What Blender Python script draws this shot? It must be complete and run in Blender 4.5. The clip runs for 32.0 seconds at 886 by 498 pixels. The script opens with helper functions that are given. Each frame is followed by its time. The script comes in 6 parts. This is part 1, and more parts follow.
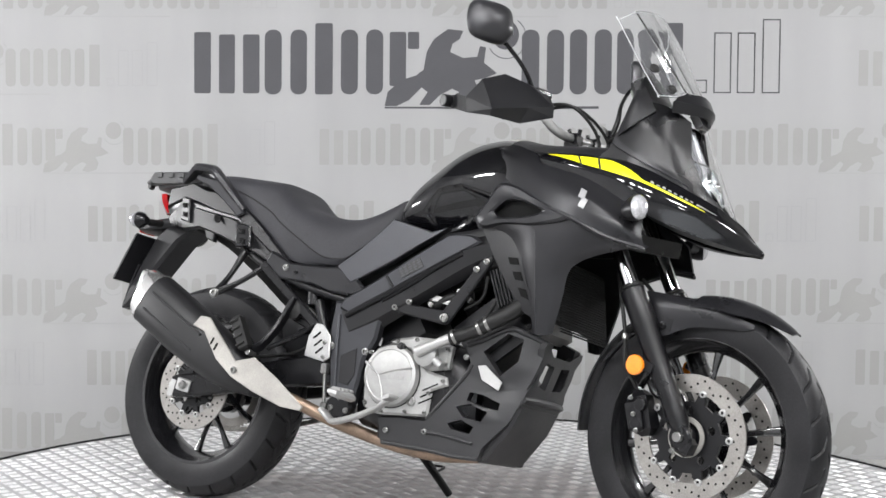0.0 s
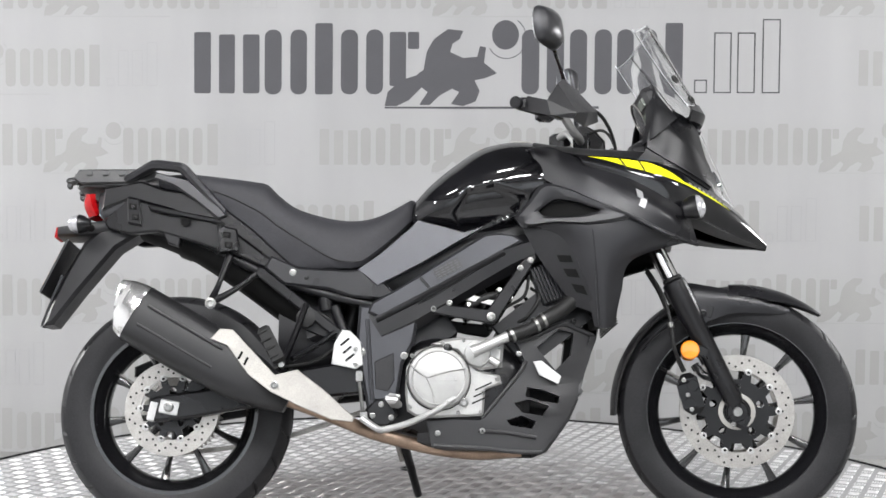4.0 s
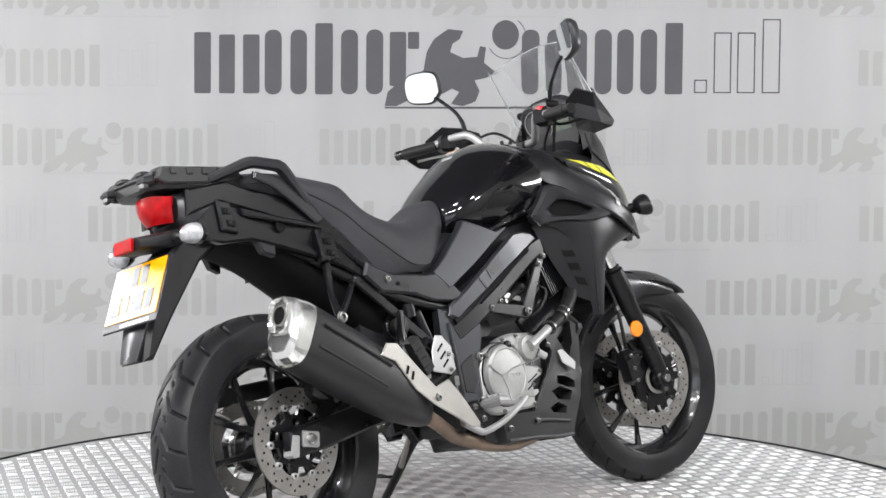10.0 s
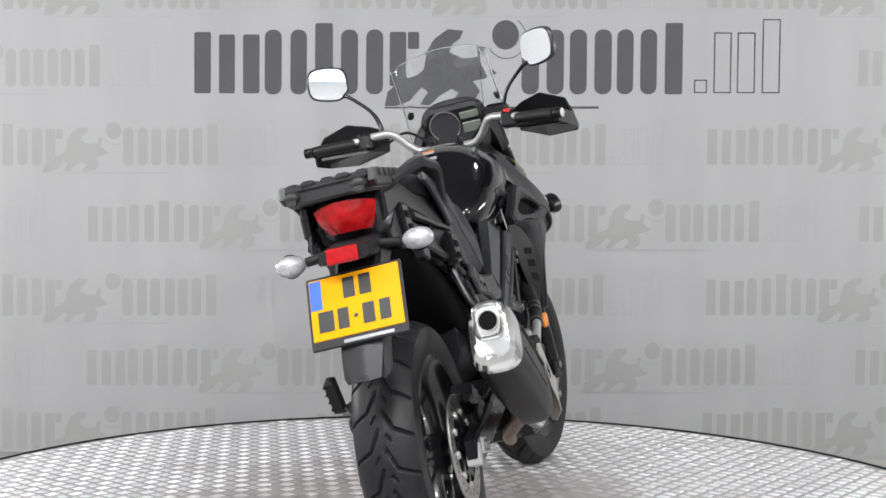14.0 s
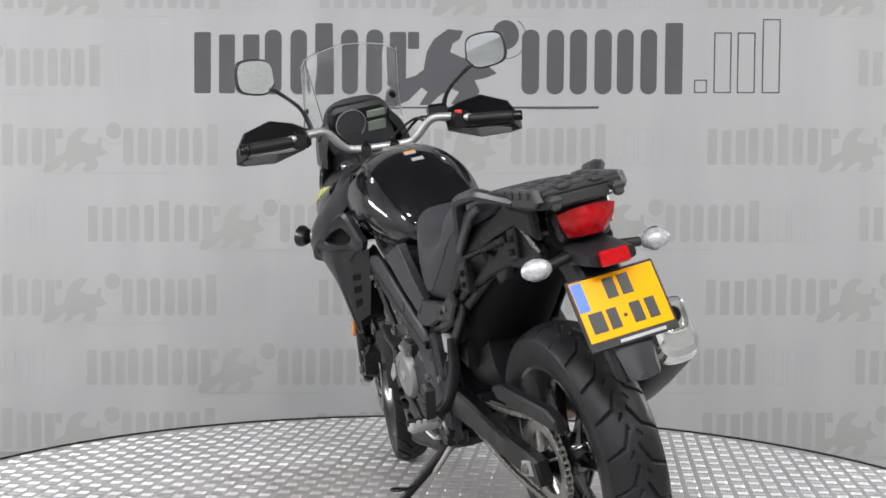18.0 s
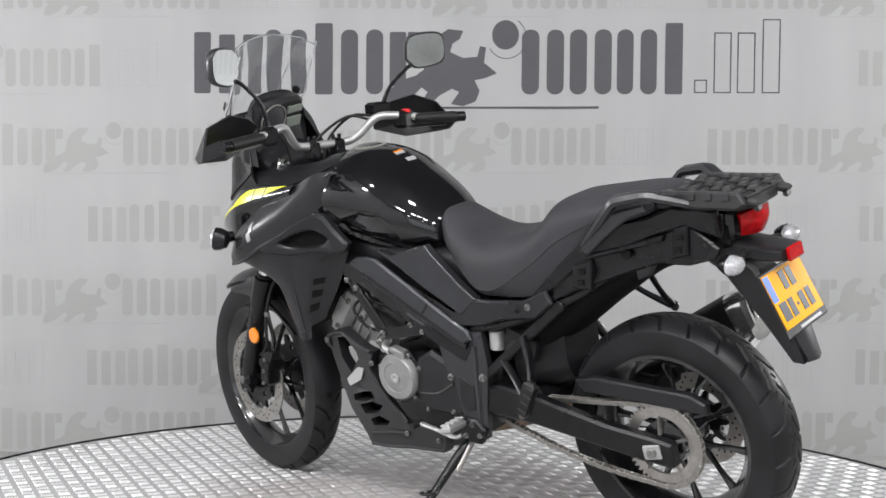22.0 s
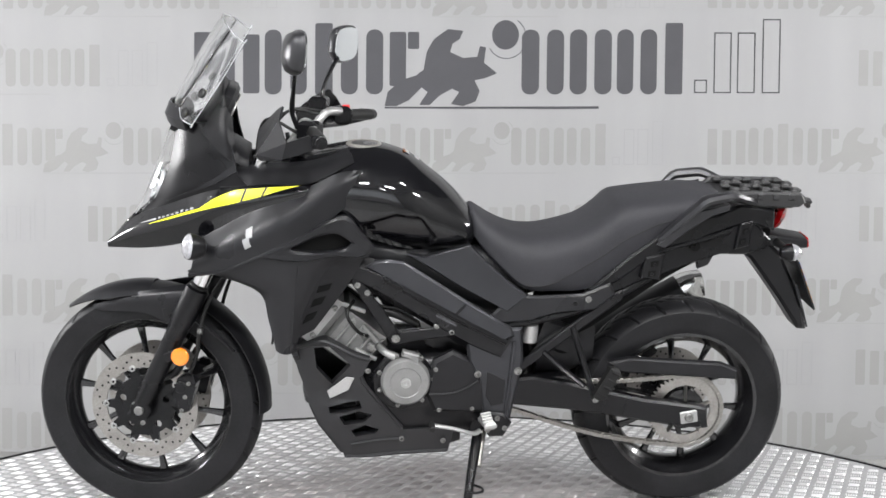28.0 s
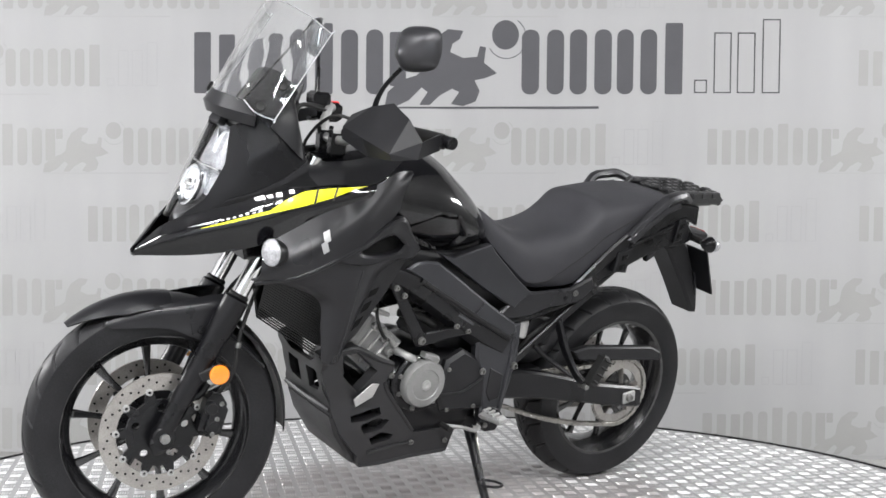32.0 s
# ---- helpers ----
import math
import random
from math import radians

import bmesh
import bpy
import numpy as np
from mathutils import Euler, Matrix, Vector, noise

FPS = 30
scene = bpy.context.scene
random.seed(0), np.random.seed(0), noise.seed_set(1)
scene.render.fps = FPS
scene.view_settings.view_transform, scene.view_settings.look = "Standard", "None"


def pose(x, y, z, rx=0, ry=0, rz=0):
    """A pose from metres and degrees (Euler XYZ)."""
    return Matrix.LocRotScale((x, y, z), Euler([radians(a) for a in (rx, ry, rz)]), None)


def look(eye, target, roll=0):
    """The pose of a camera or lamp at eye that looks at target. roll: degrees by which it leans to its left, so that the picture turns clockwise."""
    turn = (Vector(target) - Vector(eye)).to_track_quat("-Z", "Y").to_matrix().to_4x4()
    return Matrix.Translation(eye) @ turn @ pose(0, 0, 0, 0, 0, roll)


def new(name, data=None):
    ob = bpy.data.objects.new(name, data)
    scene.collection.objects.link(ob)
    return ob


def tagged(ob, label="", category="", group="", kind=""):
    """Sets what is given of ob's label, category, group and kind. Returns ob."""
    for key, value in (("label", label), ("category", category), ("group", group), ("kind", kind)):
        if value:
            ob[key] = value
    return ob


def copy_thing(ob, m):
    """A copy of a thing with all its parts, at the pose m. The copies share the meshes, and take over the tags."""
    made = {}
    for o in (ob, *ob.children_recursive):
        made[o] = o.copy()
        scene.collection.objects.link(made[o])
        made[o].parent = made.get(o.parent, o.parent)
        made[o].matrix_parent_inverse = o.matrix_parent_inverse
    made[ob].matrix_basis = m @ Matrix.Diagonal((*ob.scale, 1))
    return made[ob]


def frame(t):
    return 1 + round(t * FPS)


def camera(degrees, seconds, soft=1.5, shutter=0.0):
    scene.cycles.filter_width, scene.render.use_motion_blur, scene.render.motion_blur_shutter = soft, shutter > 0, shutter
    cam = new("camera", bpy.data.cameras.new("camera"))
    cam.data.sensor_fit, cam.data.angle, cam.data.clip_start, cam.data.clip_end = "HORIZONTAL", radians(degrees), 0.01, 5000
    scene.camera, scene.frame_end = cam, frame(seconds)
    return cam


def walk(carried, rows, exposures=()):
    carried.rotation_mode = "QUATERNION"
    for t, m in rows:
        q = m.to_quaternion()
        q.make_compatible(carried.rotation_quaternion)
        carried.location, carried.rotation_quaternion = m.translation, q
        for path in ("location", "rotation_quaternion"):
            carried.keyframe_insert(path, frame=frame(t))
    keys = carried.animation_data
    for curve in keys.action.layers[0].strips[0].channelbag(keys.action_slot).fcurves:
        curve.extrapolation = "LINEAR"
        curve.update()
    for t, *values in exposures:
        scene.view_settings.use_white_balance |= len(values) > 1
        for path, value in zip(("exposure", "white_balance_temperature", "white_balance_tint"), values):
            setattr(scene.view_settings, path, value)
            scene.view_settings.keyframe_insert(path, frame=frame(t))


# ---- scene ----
from mathutils.geometry import tessellate_polygon

cam = camera(36.76, 32.0, soft=1.6)
EYE = (0.0, -3.828, 0.937)
CAM_POSE = Matrix.Translation(EYE) @ Matrix.Rotation(radians(-0.096), 4, "Z") @ Matrix.Rotation(radians(90 - 2.519), 4, "X") @ Matrix.Rotation(radians(0.506), 4, "Z")
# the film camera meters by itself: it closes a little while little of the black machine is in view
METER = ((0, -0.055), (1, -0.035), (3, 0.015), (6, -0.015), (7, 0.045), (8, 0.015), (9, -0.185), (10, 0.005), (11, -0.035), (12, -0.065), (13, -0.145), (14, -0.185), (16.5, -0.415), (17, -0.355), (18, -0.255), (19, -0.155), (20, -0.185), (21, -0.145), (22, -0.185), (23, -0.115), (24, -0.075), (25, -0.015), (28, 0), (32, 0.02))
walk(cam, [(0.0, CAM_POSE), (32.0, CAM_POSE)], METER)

# ---- light ----
world = bpy.data.worlds.new("hall_air")
scene.world = world
world.use_nodes = True
world.node_tree.nodes["Background"].inputs["Color"].default_value = (0.9, 0.95, 1.0, 1)
world.node_tree.nodes["Background"].inputs["Strength"].default_value = 0.05


def area(name, eye, target, sx, sy, watts, colour=(1, 1, 1)):
    data = bpy.data.lights.new(name, "AREA")
    data.shape, data.size, data.size_y, data.energy, data.color = "RECTANGLE", sx, sy, watts, colour
    ob = new(name, data)
    ob.matrix_world = look(eye, target)
    return ob


# ---- materials ----
def mat(name, colour, rough=0.5, metal=0.0, grain=0.0, grain_size=400.0, stain=0.0, stain_size=6.0, bump=0.0, coat=0.0, spec=0.5, rough_var=0.0, stretch=1.0):
    """A surface with fine grain and larger stains (on the cloth, wrinkle shade) in colour, roughness and relief."""
    m = bpy.data.materials.new(name)
    m.use_nodes = True
    nt = m.node_tree
    b = nt.nodes["Principled BSDF"]
    b.inputs["Base Color"].default_value = (*colour, 1)
    b.inputs["Roughness"].default_value = rough
    b.inputs["Metallic"].default_value = metal
    b.inputs["Coat Weight"].default_value = coat
    b.inputs["Coat Roughness"].default_value = 0.04
    b.inputs["Specular IOR Level"].default_value = spec
    co = nt.nodes.new("ShaderNodeTexCoord")

    def tex(scale, detail):
        n = nt.nodes.new("ShaderNodeTexNoise")
        n.inputs["Scale"].default_value, n.inputs["Detail"].default_value = scale, detail
        if stretch != 1.0 and scale == stain_size:
            mp = nt.nodes.new("ShaderNodeMapping")
            mp.inputs["Scale"].default_value = (1, 1, stretch)
            nt.links.new(co.outputs["Object"], mp.inputs["Vector"])
            nt.links.new(mp.outputs[0], n.inputs["Vector"])
        else:
            nt.links.new(co.outputs["Object"], n.inputs["Vector"])
        return n

    fine, wide = tex(grain_size, 3), tex(stain_size, 5)
    if grain or stain:
        def ramp(n, amount):
            r = nt.nodes.new("ShaderNodeMapRange")
            r.inputs["From Min"].default_value, r.inputs["From Max"].default_value = 0.3, 0.7
            r.inputs["To Min"].default_value, r.inputs["To Max"].default_value = 1 - amount, 1 + amount
            nt.links.new(n.outputs["Fac"], r.inputs["Value"])
            return r
        mul = nt.nodes.new("ShaderNodeMath")
        mul.operation = "MULTIPLY"
        nt.links.new(ramp(fine, grain).outputs[0], mul.inputs[0])
        nt.links.new(ramp(wide, stain).outputs[0], mul.inputs[1])
        mix = nt.nodes.new("ShaderNodeVectorMath")
        mix.operation = "SCALE"
        mix.inputs[0].default_value = colour
        nt.links.new(mul.outputs[0], mix.inputs["Scale"])
        nt.links.new(mix.outputs[0], b.inputs["Base Color"])
    if rough_var:
        r = nt.nodes.new("ShaderNodeMapRange")
        r.inputs["From Min"].default_value, r.inputs["From Max"].default_value = 0.3, 0.7
        r.inputs["To Min"].default_value, r.inputs["To Max"].default_value = max(rough - rough_var, 0.02), rough + rough_var
        nt.links.new(wide.outputs["Fac"], r.inputs["Value"])
        nt.links.new(r.outputs[0], b.inputs["Roughness"])
    if bump:
        bp = nt.nodes.new("ShaderNodeBump")
        bp.inputs["Strength"].default_value, bp.inputs["Distance"].default_value = bump, 0.001
        nt.links.new(fine.outputs["Fac"], bp.inputs["Height"])
        nt.links.new(bp.outputs[0], b.inputs["Normal"])
    return m


def glow(name, colour, strength):
    m = mat(name, colour)
    b = m.node_tree.nodes["Principled BSDF"]
    b.inputs["Emission Color"].default_value, b.inputs["Emission Strength"].default_value = (*colour, 1), strength
    return m


def clear(name, colour, rough=0.02, ior=1.45, amount=1.0):
    m = mat(name, colour, rough)
    b = m.node_tree.nodes["Principled BSDF"]
    b.inputs["Transmission Weight"].default_value, b.inputs["IOR"].default_value = amount, ior
    return m


GLOSS = mat("black_gloss_paint", (0.004, 0.004, 0.005), 0.3, coat=1.0, spec=0.05, stain=0.1, stain_size=9)
SATIN = mat("dark_satin_paint", (0.016, 0.016, 0.018), 0.31, metal=0.25, grain=0.15, grain_size=900, stain=0.12, stain_size=7, bump=0.04, rough_var=0.05, spec=0.4)
GREY = mat("grey_satin_panel", (0.032, 0.032, 0.035), 0.3, metal=0.4, grain=0.12, grain_size=900, stain=0.1, bump=0.05, rough_var=0.05)
SPAR = mat("grey_metallic_satin_paint", (0.046, 0.047, 0.052), 0.38, metal=0.7, coat=0.08, grain=0.06, grain_size=900, stain=0.10, stain_size=9, bump=0.012, rough_var=0.03, spec=0.5)
PLASTIC = mat("black_textured_plastic", (0.0098, 0.0098, 0.0112), 0.42, grain=0.25, grain_size=700, stain=0.15, stain_size=10, bump=0.2, rough_var=0.06, spec=0.32)
FRAME = mat("black_frame_paint", (0.0062, 0.0062, 0.0072), 0.29, metal=0.1, stain=0.12, grain=0.1, bump=0.04, rough_var=0.05, spec=0.33)
VINYL = mat("black_seat_vinyl", (0.029, 0.029, 0.033), 0.6, grain=0.3, grain_size=500, stain=0.15, stain_size=8, bump=0.4, rough_var=0.05, spec=0.3)
RUBBER = mat("tyre_rubber", (0.013, 0.013, 0.0142), 0.44, grain=0.3, grain_size=300, stain=0.3, stain_size=9, bump=0.25, rough_var=0.08, spec=0.22)
HOSE = mat("black_rubber_hose", (0.01, 0.01, 0.01), 0.5, grain=0.2, bump=0.1, spec=0.3)
RIM = mat("black_gloss_rim", (0.006, 0.006, 0.007), 0.24, coat=0.6, stain=0.15)
GUARD = mat("moulded_guard_plastic", (0.0145, 0.0145, 0.016), 0.45, grain=0.25, grain_size=700, stain=0.15, stain_size=10, bump=0.2, rough_var=0.06)
CORE = mat("radiator_core_black", (0.012, 0.012, 0.012), 0.7, grain=0.2, spec=0.15)
# near-black for slots, holes and grooves laid on as patches, colouring in their shade
DARK = mat("matt_near_black", (0.006, 0.006, 0.006), 0.75, grain=0.2, spec=0.1)
CAST = mat("cast_aluminium", (0.36, 0.36, 0.353), 0.46, metal=0.55, grain=0.14, grain_size=600, stain=0.18, stain_size=14, bump=0.25, rough_var=0.08)
CASE = mat("grey_generator_paint", (0.23, 0.23, 0.227), 0.42, metal=0.4, grain=0.14, grain_size=600, stain=0.15, stain_size=14, bump=0.2, rough_var=0.06)
ALU = mat("brushed_aluminium", (0.44, 0.44, 0.435), 0.4, metal=0.65, grain=0.12, stain=0.1, bump=0.06, rough_var=0.07)
STEEL = mat("stainless_steel", (0.38, 0.365, 0.34), 0.42, metal=0.65, grain=0.12, stain=0.15, stain_size=12, rough_var=0.08)
DISC = mat("ground_disc_steel", (0.35, 0.335, 0.315), 0.32, metal=0.85, grain=0.12, grain_size=250, stain=0.12, stain_size=30, bump=0.05)
POLISHED = mat("polished_cap_steel", (0.72, 0.72, 0.71), 0.13, metal=0.92, stain=0.05, stain_size=25)
CHROME = mat("chrome", (0.75, 0.75, 0.75), 0.07, metal=1.0, stain=0.04)
ZINC = mat("zinc_bolt", (0.25, 0.25, 0.243), 0.3, metal=0.9, grain=0.15, stain=0.2, stain_size=90)
PIPE = mat("heat_tinted_pipe", (0.26, 0.19, 0.14), 0.4, metal=0.75, grain=0.15, stain=0.35, stain_size=14, rough_var=0.1)
CHAIN = mat("chain_steel", (0.32, 0.31, 0.29), 0.4, metal=1.0, grain=0.3)
MUFFLER = mat("muffler_black_coating", (0.012, 0.012, 0.013), 0.42, grain=0.2, grain_size=800, stain=0.15, bump=0.15, rough_var=0.05, spec=0.35)
YELLOW = mat("yellow_decal", (0.78, 0.78, 0.01), 0.3, coat=0.4, stain=0.05)
PRINT = mat("grey_label_print", (0.13, 0.13, 0.132), 0.5, stain=0.2)
WHITE = mat("silver_decal", (0.36, 0.36, 0.365), 0.3, metal=0.3, stain=0.05)
PLATE = mat("yellow_plate", (0.80, 0.34, 0.005), 0.2, stain=0.05, grain=0.03, spec=0.12)
BLUE = mat("blue_plate_band", (0.03, 0.12, 0.5), 0.3, stain=0.05)
INK = mat("black_ink", (0.01, 0.01, 0.01), 0.4)
RED = mat("red_lens", (0.36, 0.004, 0.006), 0.14, coat=0.15, spec=0.2, stain=0.3, stain_size=60)
SHADED_RED = mat("shaded_red_facet", (0.12, 0.003, 0.004), 0.12, coat=0.6, stain=0.3, stain_size=80)
AMBER = mat("amber_reflector", (0.85, 0.24, 0.01), 0.15, coat=1.0, grain=0.2, grain_size=350, bump=0.3)
LENS = mat("clear_signal_lens", (0.42, 0.42, 0.44), 0.12, metal=0.35, coat=1.0, stain=0.25, stain_size=70, grain=0.2, grain_size=250, bump=0.4)
RACK = mat("grey_black_rack_plastic", (0.022, 0.022, 0.023), 0.38, grain=0.25, grain_size=700, stain=0.15, bump=0.2)
BOWL = mat("headlight_bowl", (0.34, 0.35, 0.37), 0.25, metal=0.8, stain=0.3, stain_size=25, grain=0.2, grain_size=120, bump=0.3)
LAMP = mat("headlight_reflector", (0.66, 0.68, 0.71), 0.22, metal=0.7, stain=0.3, stain_size=25, grain=0.2, grain_size=120, bump=0.4, rough_var=0.05)
EDGE_GLINT = clear("screen_edge_glint", (0.93, 0.95, 0.97), 0.3, 1.45, 0.75)
SCREEN = clear("clear_windscreen", (0.985, 0.99, 0.99), 0.012, 1.48, 0.985)
GLASS = clear("clear_lens_cover", (1, 1, 1), 0.02, 1.2)
MIRROR = mat("mirror_glass", (0.86, 0.89, 0.9), 0.015, metal=1.0)
DIAL = mat("instrument_dial", (0.05, 0.05, 0.055), 0.2, coat=0.5, stain=0.2)
LCD = mat("lcd_display", (0.16, 0.18, 0.155), 0.2, coat=0.5, stain=0.1)
REDBTN = mat("red_switch", (0.6, 0.02, 0.02), 0.35)
TREAD = mat("tread_plate_aluminium", (0.42, 0.42, 0.425), 0.45, metal=0.45, grain=0.15, grain_size=200, stain=0.12, stain_size=3, bump=0.1, rough_var=0.1)
LINE = mat("faintest_grey_print", (0.32, 0.32, 0.317), 0.85)
BAR = mat("polished_tread_bar", (0.82, 0.82, 0.82), 0.36, metal=0.4, grain=0.1, grain_size=150, stain=0.1, stain_size=4, rough_var=0.08)
# the tall faint streaks are wrinkle shading put into the colour
CLOTH = mat("light_grey_backdrop_cloth", (0.336, 0.336, 0.338), 0.85, grain=0.03, grain_size=900, stain=0.045, stain_size=5, bump=0.1, stretch=0.12)
PRINT = mat("dark_grey_print", (0.07, 0.07, 0.077), 0.8, grain=0.05, stain=0.05)
FAINT = mat("faint_grey_print", (0.291, 0.291, 0.284), 0.85, grain=0.03, stain=0.03)
def toned_middle(m, colour, radius, amount):
    """A darker, browner patch with an uneven border round the middle of the thing."""
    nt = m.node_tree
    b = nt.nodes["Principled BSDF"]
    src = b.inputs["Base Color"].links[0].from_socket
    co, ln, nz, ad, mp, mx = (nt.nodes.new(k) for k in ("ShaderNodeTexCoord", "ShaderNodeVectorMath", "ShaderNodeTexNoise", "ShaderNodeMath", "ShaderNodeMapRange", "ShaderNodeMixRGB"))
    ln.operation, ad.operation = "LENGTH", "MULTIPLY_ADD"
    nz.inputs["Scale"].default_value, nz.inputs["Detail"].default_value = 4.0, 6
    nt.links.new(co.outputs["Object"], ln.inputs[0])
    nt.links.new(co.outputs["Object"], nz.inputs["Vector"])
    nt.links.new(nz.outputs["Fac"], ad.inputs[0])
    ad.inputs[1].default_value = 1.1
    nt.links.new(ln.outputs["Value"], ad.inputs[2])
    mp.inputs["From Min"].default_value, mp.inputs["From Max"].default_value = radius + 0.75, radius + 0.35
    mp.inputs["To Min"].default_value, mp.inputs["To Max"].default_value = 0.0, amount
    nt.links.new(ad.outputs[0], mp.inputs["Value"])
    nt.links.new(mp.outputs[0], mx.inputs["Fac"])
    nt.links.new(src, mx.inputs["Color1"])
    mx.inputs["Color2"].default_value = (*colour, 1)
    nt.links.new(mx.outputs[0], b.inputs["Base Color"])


toned_middle(TREAD, (0.36, 0.335, 0.33), 0.75, 0.6)
toned_middle(BAR, (0.42, 0.39, 0.385), 0.75, 0.85)
PLASTER = mat("pale_wall_paint", (0.78, 0.78, 0.795), 0.8, grain=0.04, grain_size=80, stain=0.06, stain_size=1.5, bump=0.1)
CONCRETE = mat("grey_concrete_floor", (0.3, 0.3, 0.29), 0.6, grain=0.15, grain_size=60, stain=0.2, stain_size=2, bump=0.1)
LIGHTPANEL = glow("lamp_diffuser", (0.99, 0.995, 1.0), 12.0)
CEIL = mat("dark_roof_sheet", (0.09, 0.09, 0.095), 0.7, grain=0.1, grain_size=20, stain=0.15, stain_size=1)


# ---- geometry helpers ----
def cat(p, n, a=0.0, b=1.0):
    """n points along a smooth curve through the control points p."""
    p = np.asarray(p, float)
    m = len(p)
    q = np.vstack([2 * p[:1] - p[1:2], p, 2 * p[-1:] - p[-2:-1]])
    out = []
    for s in np.linspace(a * (m - 1), b * (m - 1), n):
        i = min(int(s), m - 2)
        f = s - i
        a, b, c, d = q[i:i + 4]
        out.append(0.5 * (2 * b + (c - a) * f + (2 * a - 5 * b + 4 * c - d) * f * f + (3 * b - a - 3 * c + d) * f ** 3))
    return np.array(out)


def basis(d):
    d = np.asarray(d, float)
    d = d / np.linalg.norm(d)
    h = np.array([0, 0, 1.0]) if abs(d[2]) < 0.9 else np.array([1.0, 0, 0])
    u = np.cross(h, d)
    u /= np.linalg.norm(u)
    return u, np.cross(d, u), d


class Shape:
    """Collects vertices and faces of one mesh."""

    def __init__(self):
        self.v, self.f = [], []

    def add(self, v, f):
        k = len(self.v)
        self.v += [tuple(map(float, p)) for p in v]
        self.f += [tuple(k + i for i in q) for q in f]
        return self

    def rings(self, rings, caps=True, loop=False):
        n = len(rings[0])
        v = [p for r in rings for p in r]
        f = []
        m = len(rings)
        for i in range(m if loop else m - 1):
            a, b = i * n, ((i + 1) % m) * n
            f += [(a + j, a + (j + 1) % n, b + (j + 1) % n, b + j) for j in range(n)]
        if caps and not loop:
            f += [tuple(range(n - 1, -1, -1)), tuple(range((m - 1) * n, m * n))]
        return self.add(v, f)

    def tube(self, path, r, n=10, steps=0, loop=False, flat=1.0):
        """A round bar along path; r: one radius, or one per control point."""
        path = np.asarray(path, float)
        rr = np.full(len(path), r, float) if np.isscalar(r) else np.asarray(r, float)
        if steps:
            both = cat(np.column_stack([path, rr]), steps)
            path, rr = both[:, :3], both[:, 3]
        out, u = [], None
        for i, p in enumerate(path):
            a, b = path[i - 1] if (i or loop) else p, path[(i + 1) % len(path)] if (i < len(path) - 1 or loop) else p
            d = b - a
            d /= np.linalg.norm(d)
            if u is None:
                u = basis(d)[0]
            u = u - d * (u @ d)
            u /= np.linalg.norm(u)
            w = np.cross(d, u)
            out.append([p + rr[i] * (math.cos(t) * u + flat * math.sin(t) * w) for t in np.linspace(0, 2 * math.pi, n, endpoint=False)])
        return self.rings(out, loop=loop)

    def lathe(self, profile, at, axis, n=32, closed=False):
        """Turns (radius, along) pairs about axis through at."""
        u, w, d = basis(axis)
        at = np.asarray(at, float)
        rr = [[at + d * h + r * (math.cos(t) * u + math.sin(t) * w) for t in np.linspace(0, 2 * math.pi, n, endpoint=False)] for r, h in profile]
        if closed:
            return self.rings(rr, loop=True)
        return self.rings(rr)

    def rod(self, a, b, r, n=12, bevel=0.0):
        a, b = np.asarray(a, float), np.asarray(b, float)
        h = np.linalg.norm(b - a)
        e = bevel or r * 0.15
        return self.lathe([(r - e, 0), (r, e), (r, h - e), (r - e, h)], a, b - a, n)

    def bolt(self, at, axis, r=0.008, h=0.006):
        at = np.asarray(at, float)
        self.lathe([(r * 1.18, 0), (r * 1.18, h * 0.2), (r, h * 0.25), (r, h * 0.9), (r * 0.85, h), (r * 0.55, h), (r * 0.5, h * 0.2), (r * 0.05, h * 0.15)], at, axis, 10)
        return self

    def box(self, c, size, rot=(0, 0, 0), bevel=0.004):
        sx, sy, sz = (max(q / 2, 1e-4) for q in size)
        e = min(bevel, sx * 0.9, sy * 0.9, sz * 0.9)
        m = Euler([radians(a) for a in rot]).to_matrix()
        v, f = [], []
        ring = lambda x, y, z: [(-x, -y, z), (x, -y, z), (x, y, z), (-x, y, z)]
        rr = [ring(sx - e, sy - e, -sz), ring(sx, sy, -sz + e), ring(sx, sy, sz - e), ring(sx - e, sy - e, sz)]
        rr = [[Vector(c) + m @ Vector(p) for p in r] for r in rr]
        return self.rings(rr)

    def prism(self, outline, y0, y1, bevel=0.003, lean=None):
        """A plate: an outline of (x, z) pairs between two y, its edges rounded. lean: y shift as a function of (x, z)."""
        o = np.asarray(outline, float)
        area2 = sum(o[i - 1][0] * o[i][1] - o[i][0] * o[i - 1][1] for i in range(len(o)))
        if area2 < 0:
            o = o[::-1]
        a, b = o - np.roll(o, 1, 0), np.roll(o, -1, 0) - o
        a, b = a / np.linalg.norm(a, axis=1)[:, None], b / np.linalg.norm(b, axis=1)[:, None]
        na, nb = np.column_stack([-a[:, 1], a[:, 0]]), np.column_stack([-b[:, 1], b[:, 0]])
        k = na + nb
        k = k / np.maximum((k * na).sum(1), 0.5)[:, None]
        s = 1 if y1 > y0 else -1
        e = min(bevel, abs(y1 - y0) / 2.01)
        sh = lean or (lambda x, z: 0)
        rr = []
        for inset, y in ((e, y0), (0, y0 + s * e), (0, y1 - s * e), (e, y1)):
            q = o + k * inset
            rr.append([(x, y + sh(x, z), z) for x, z in q])
        return self.rings(rr)

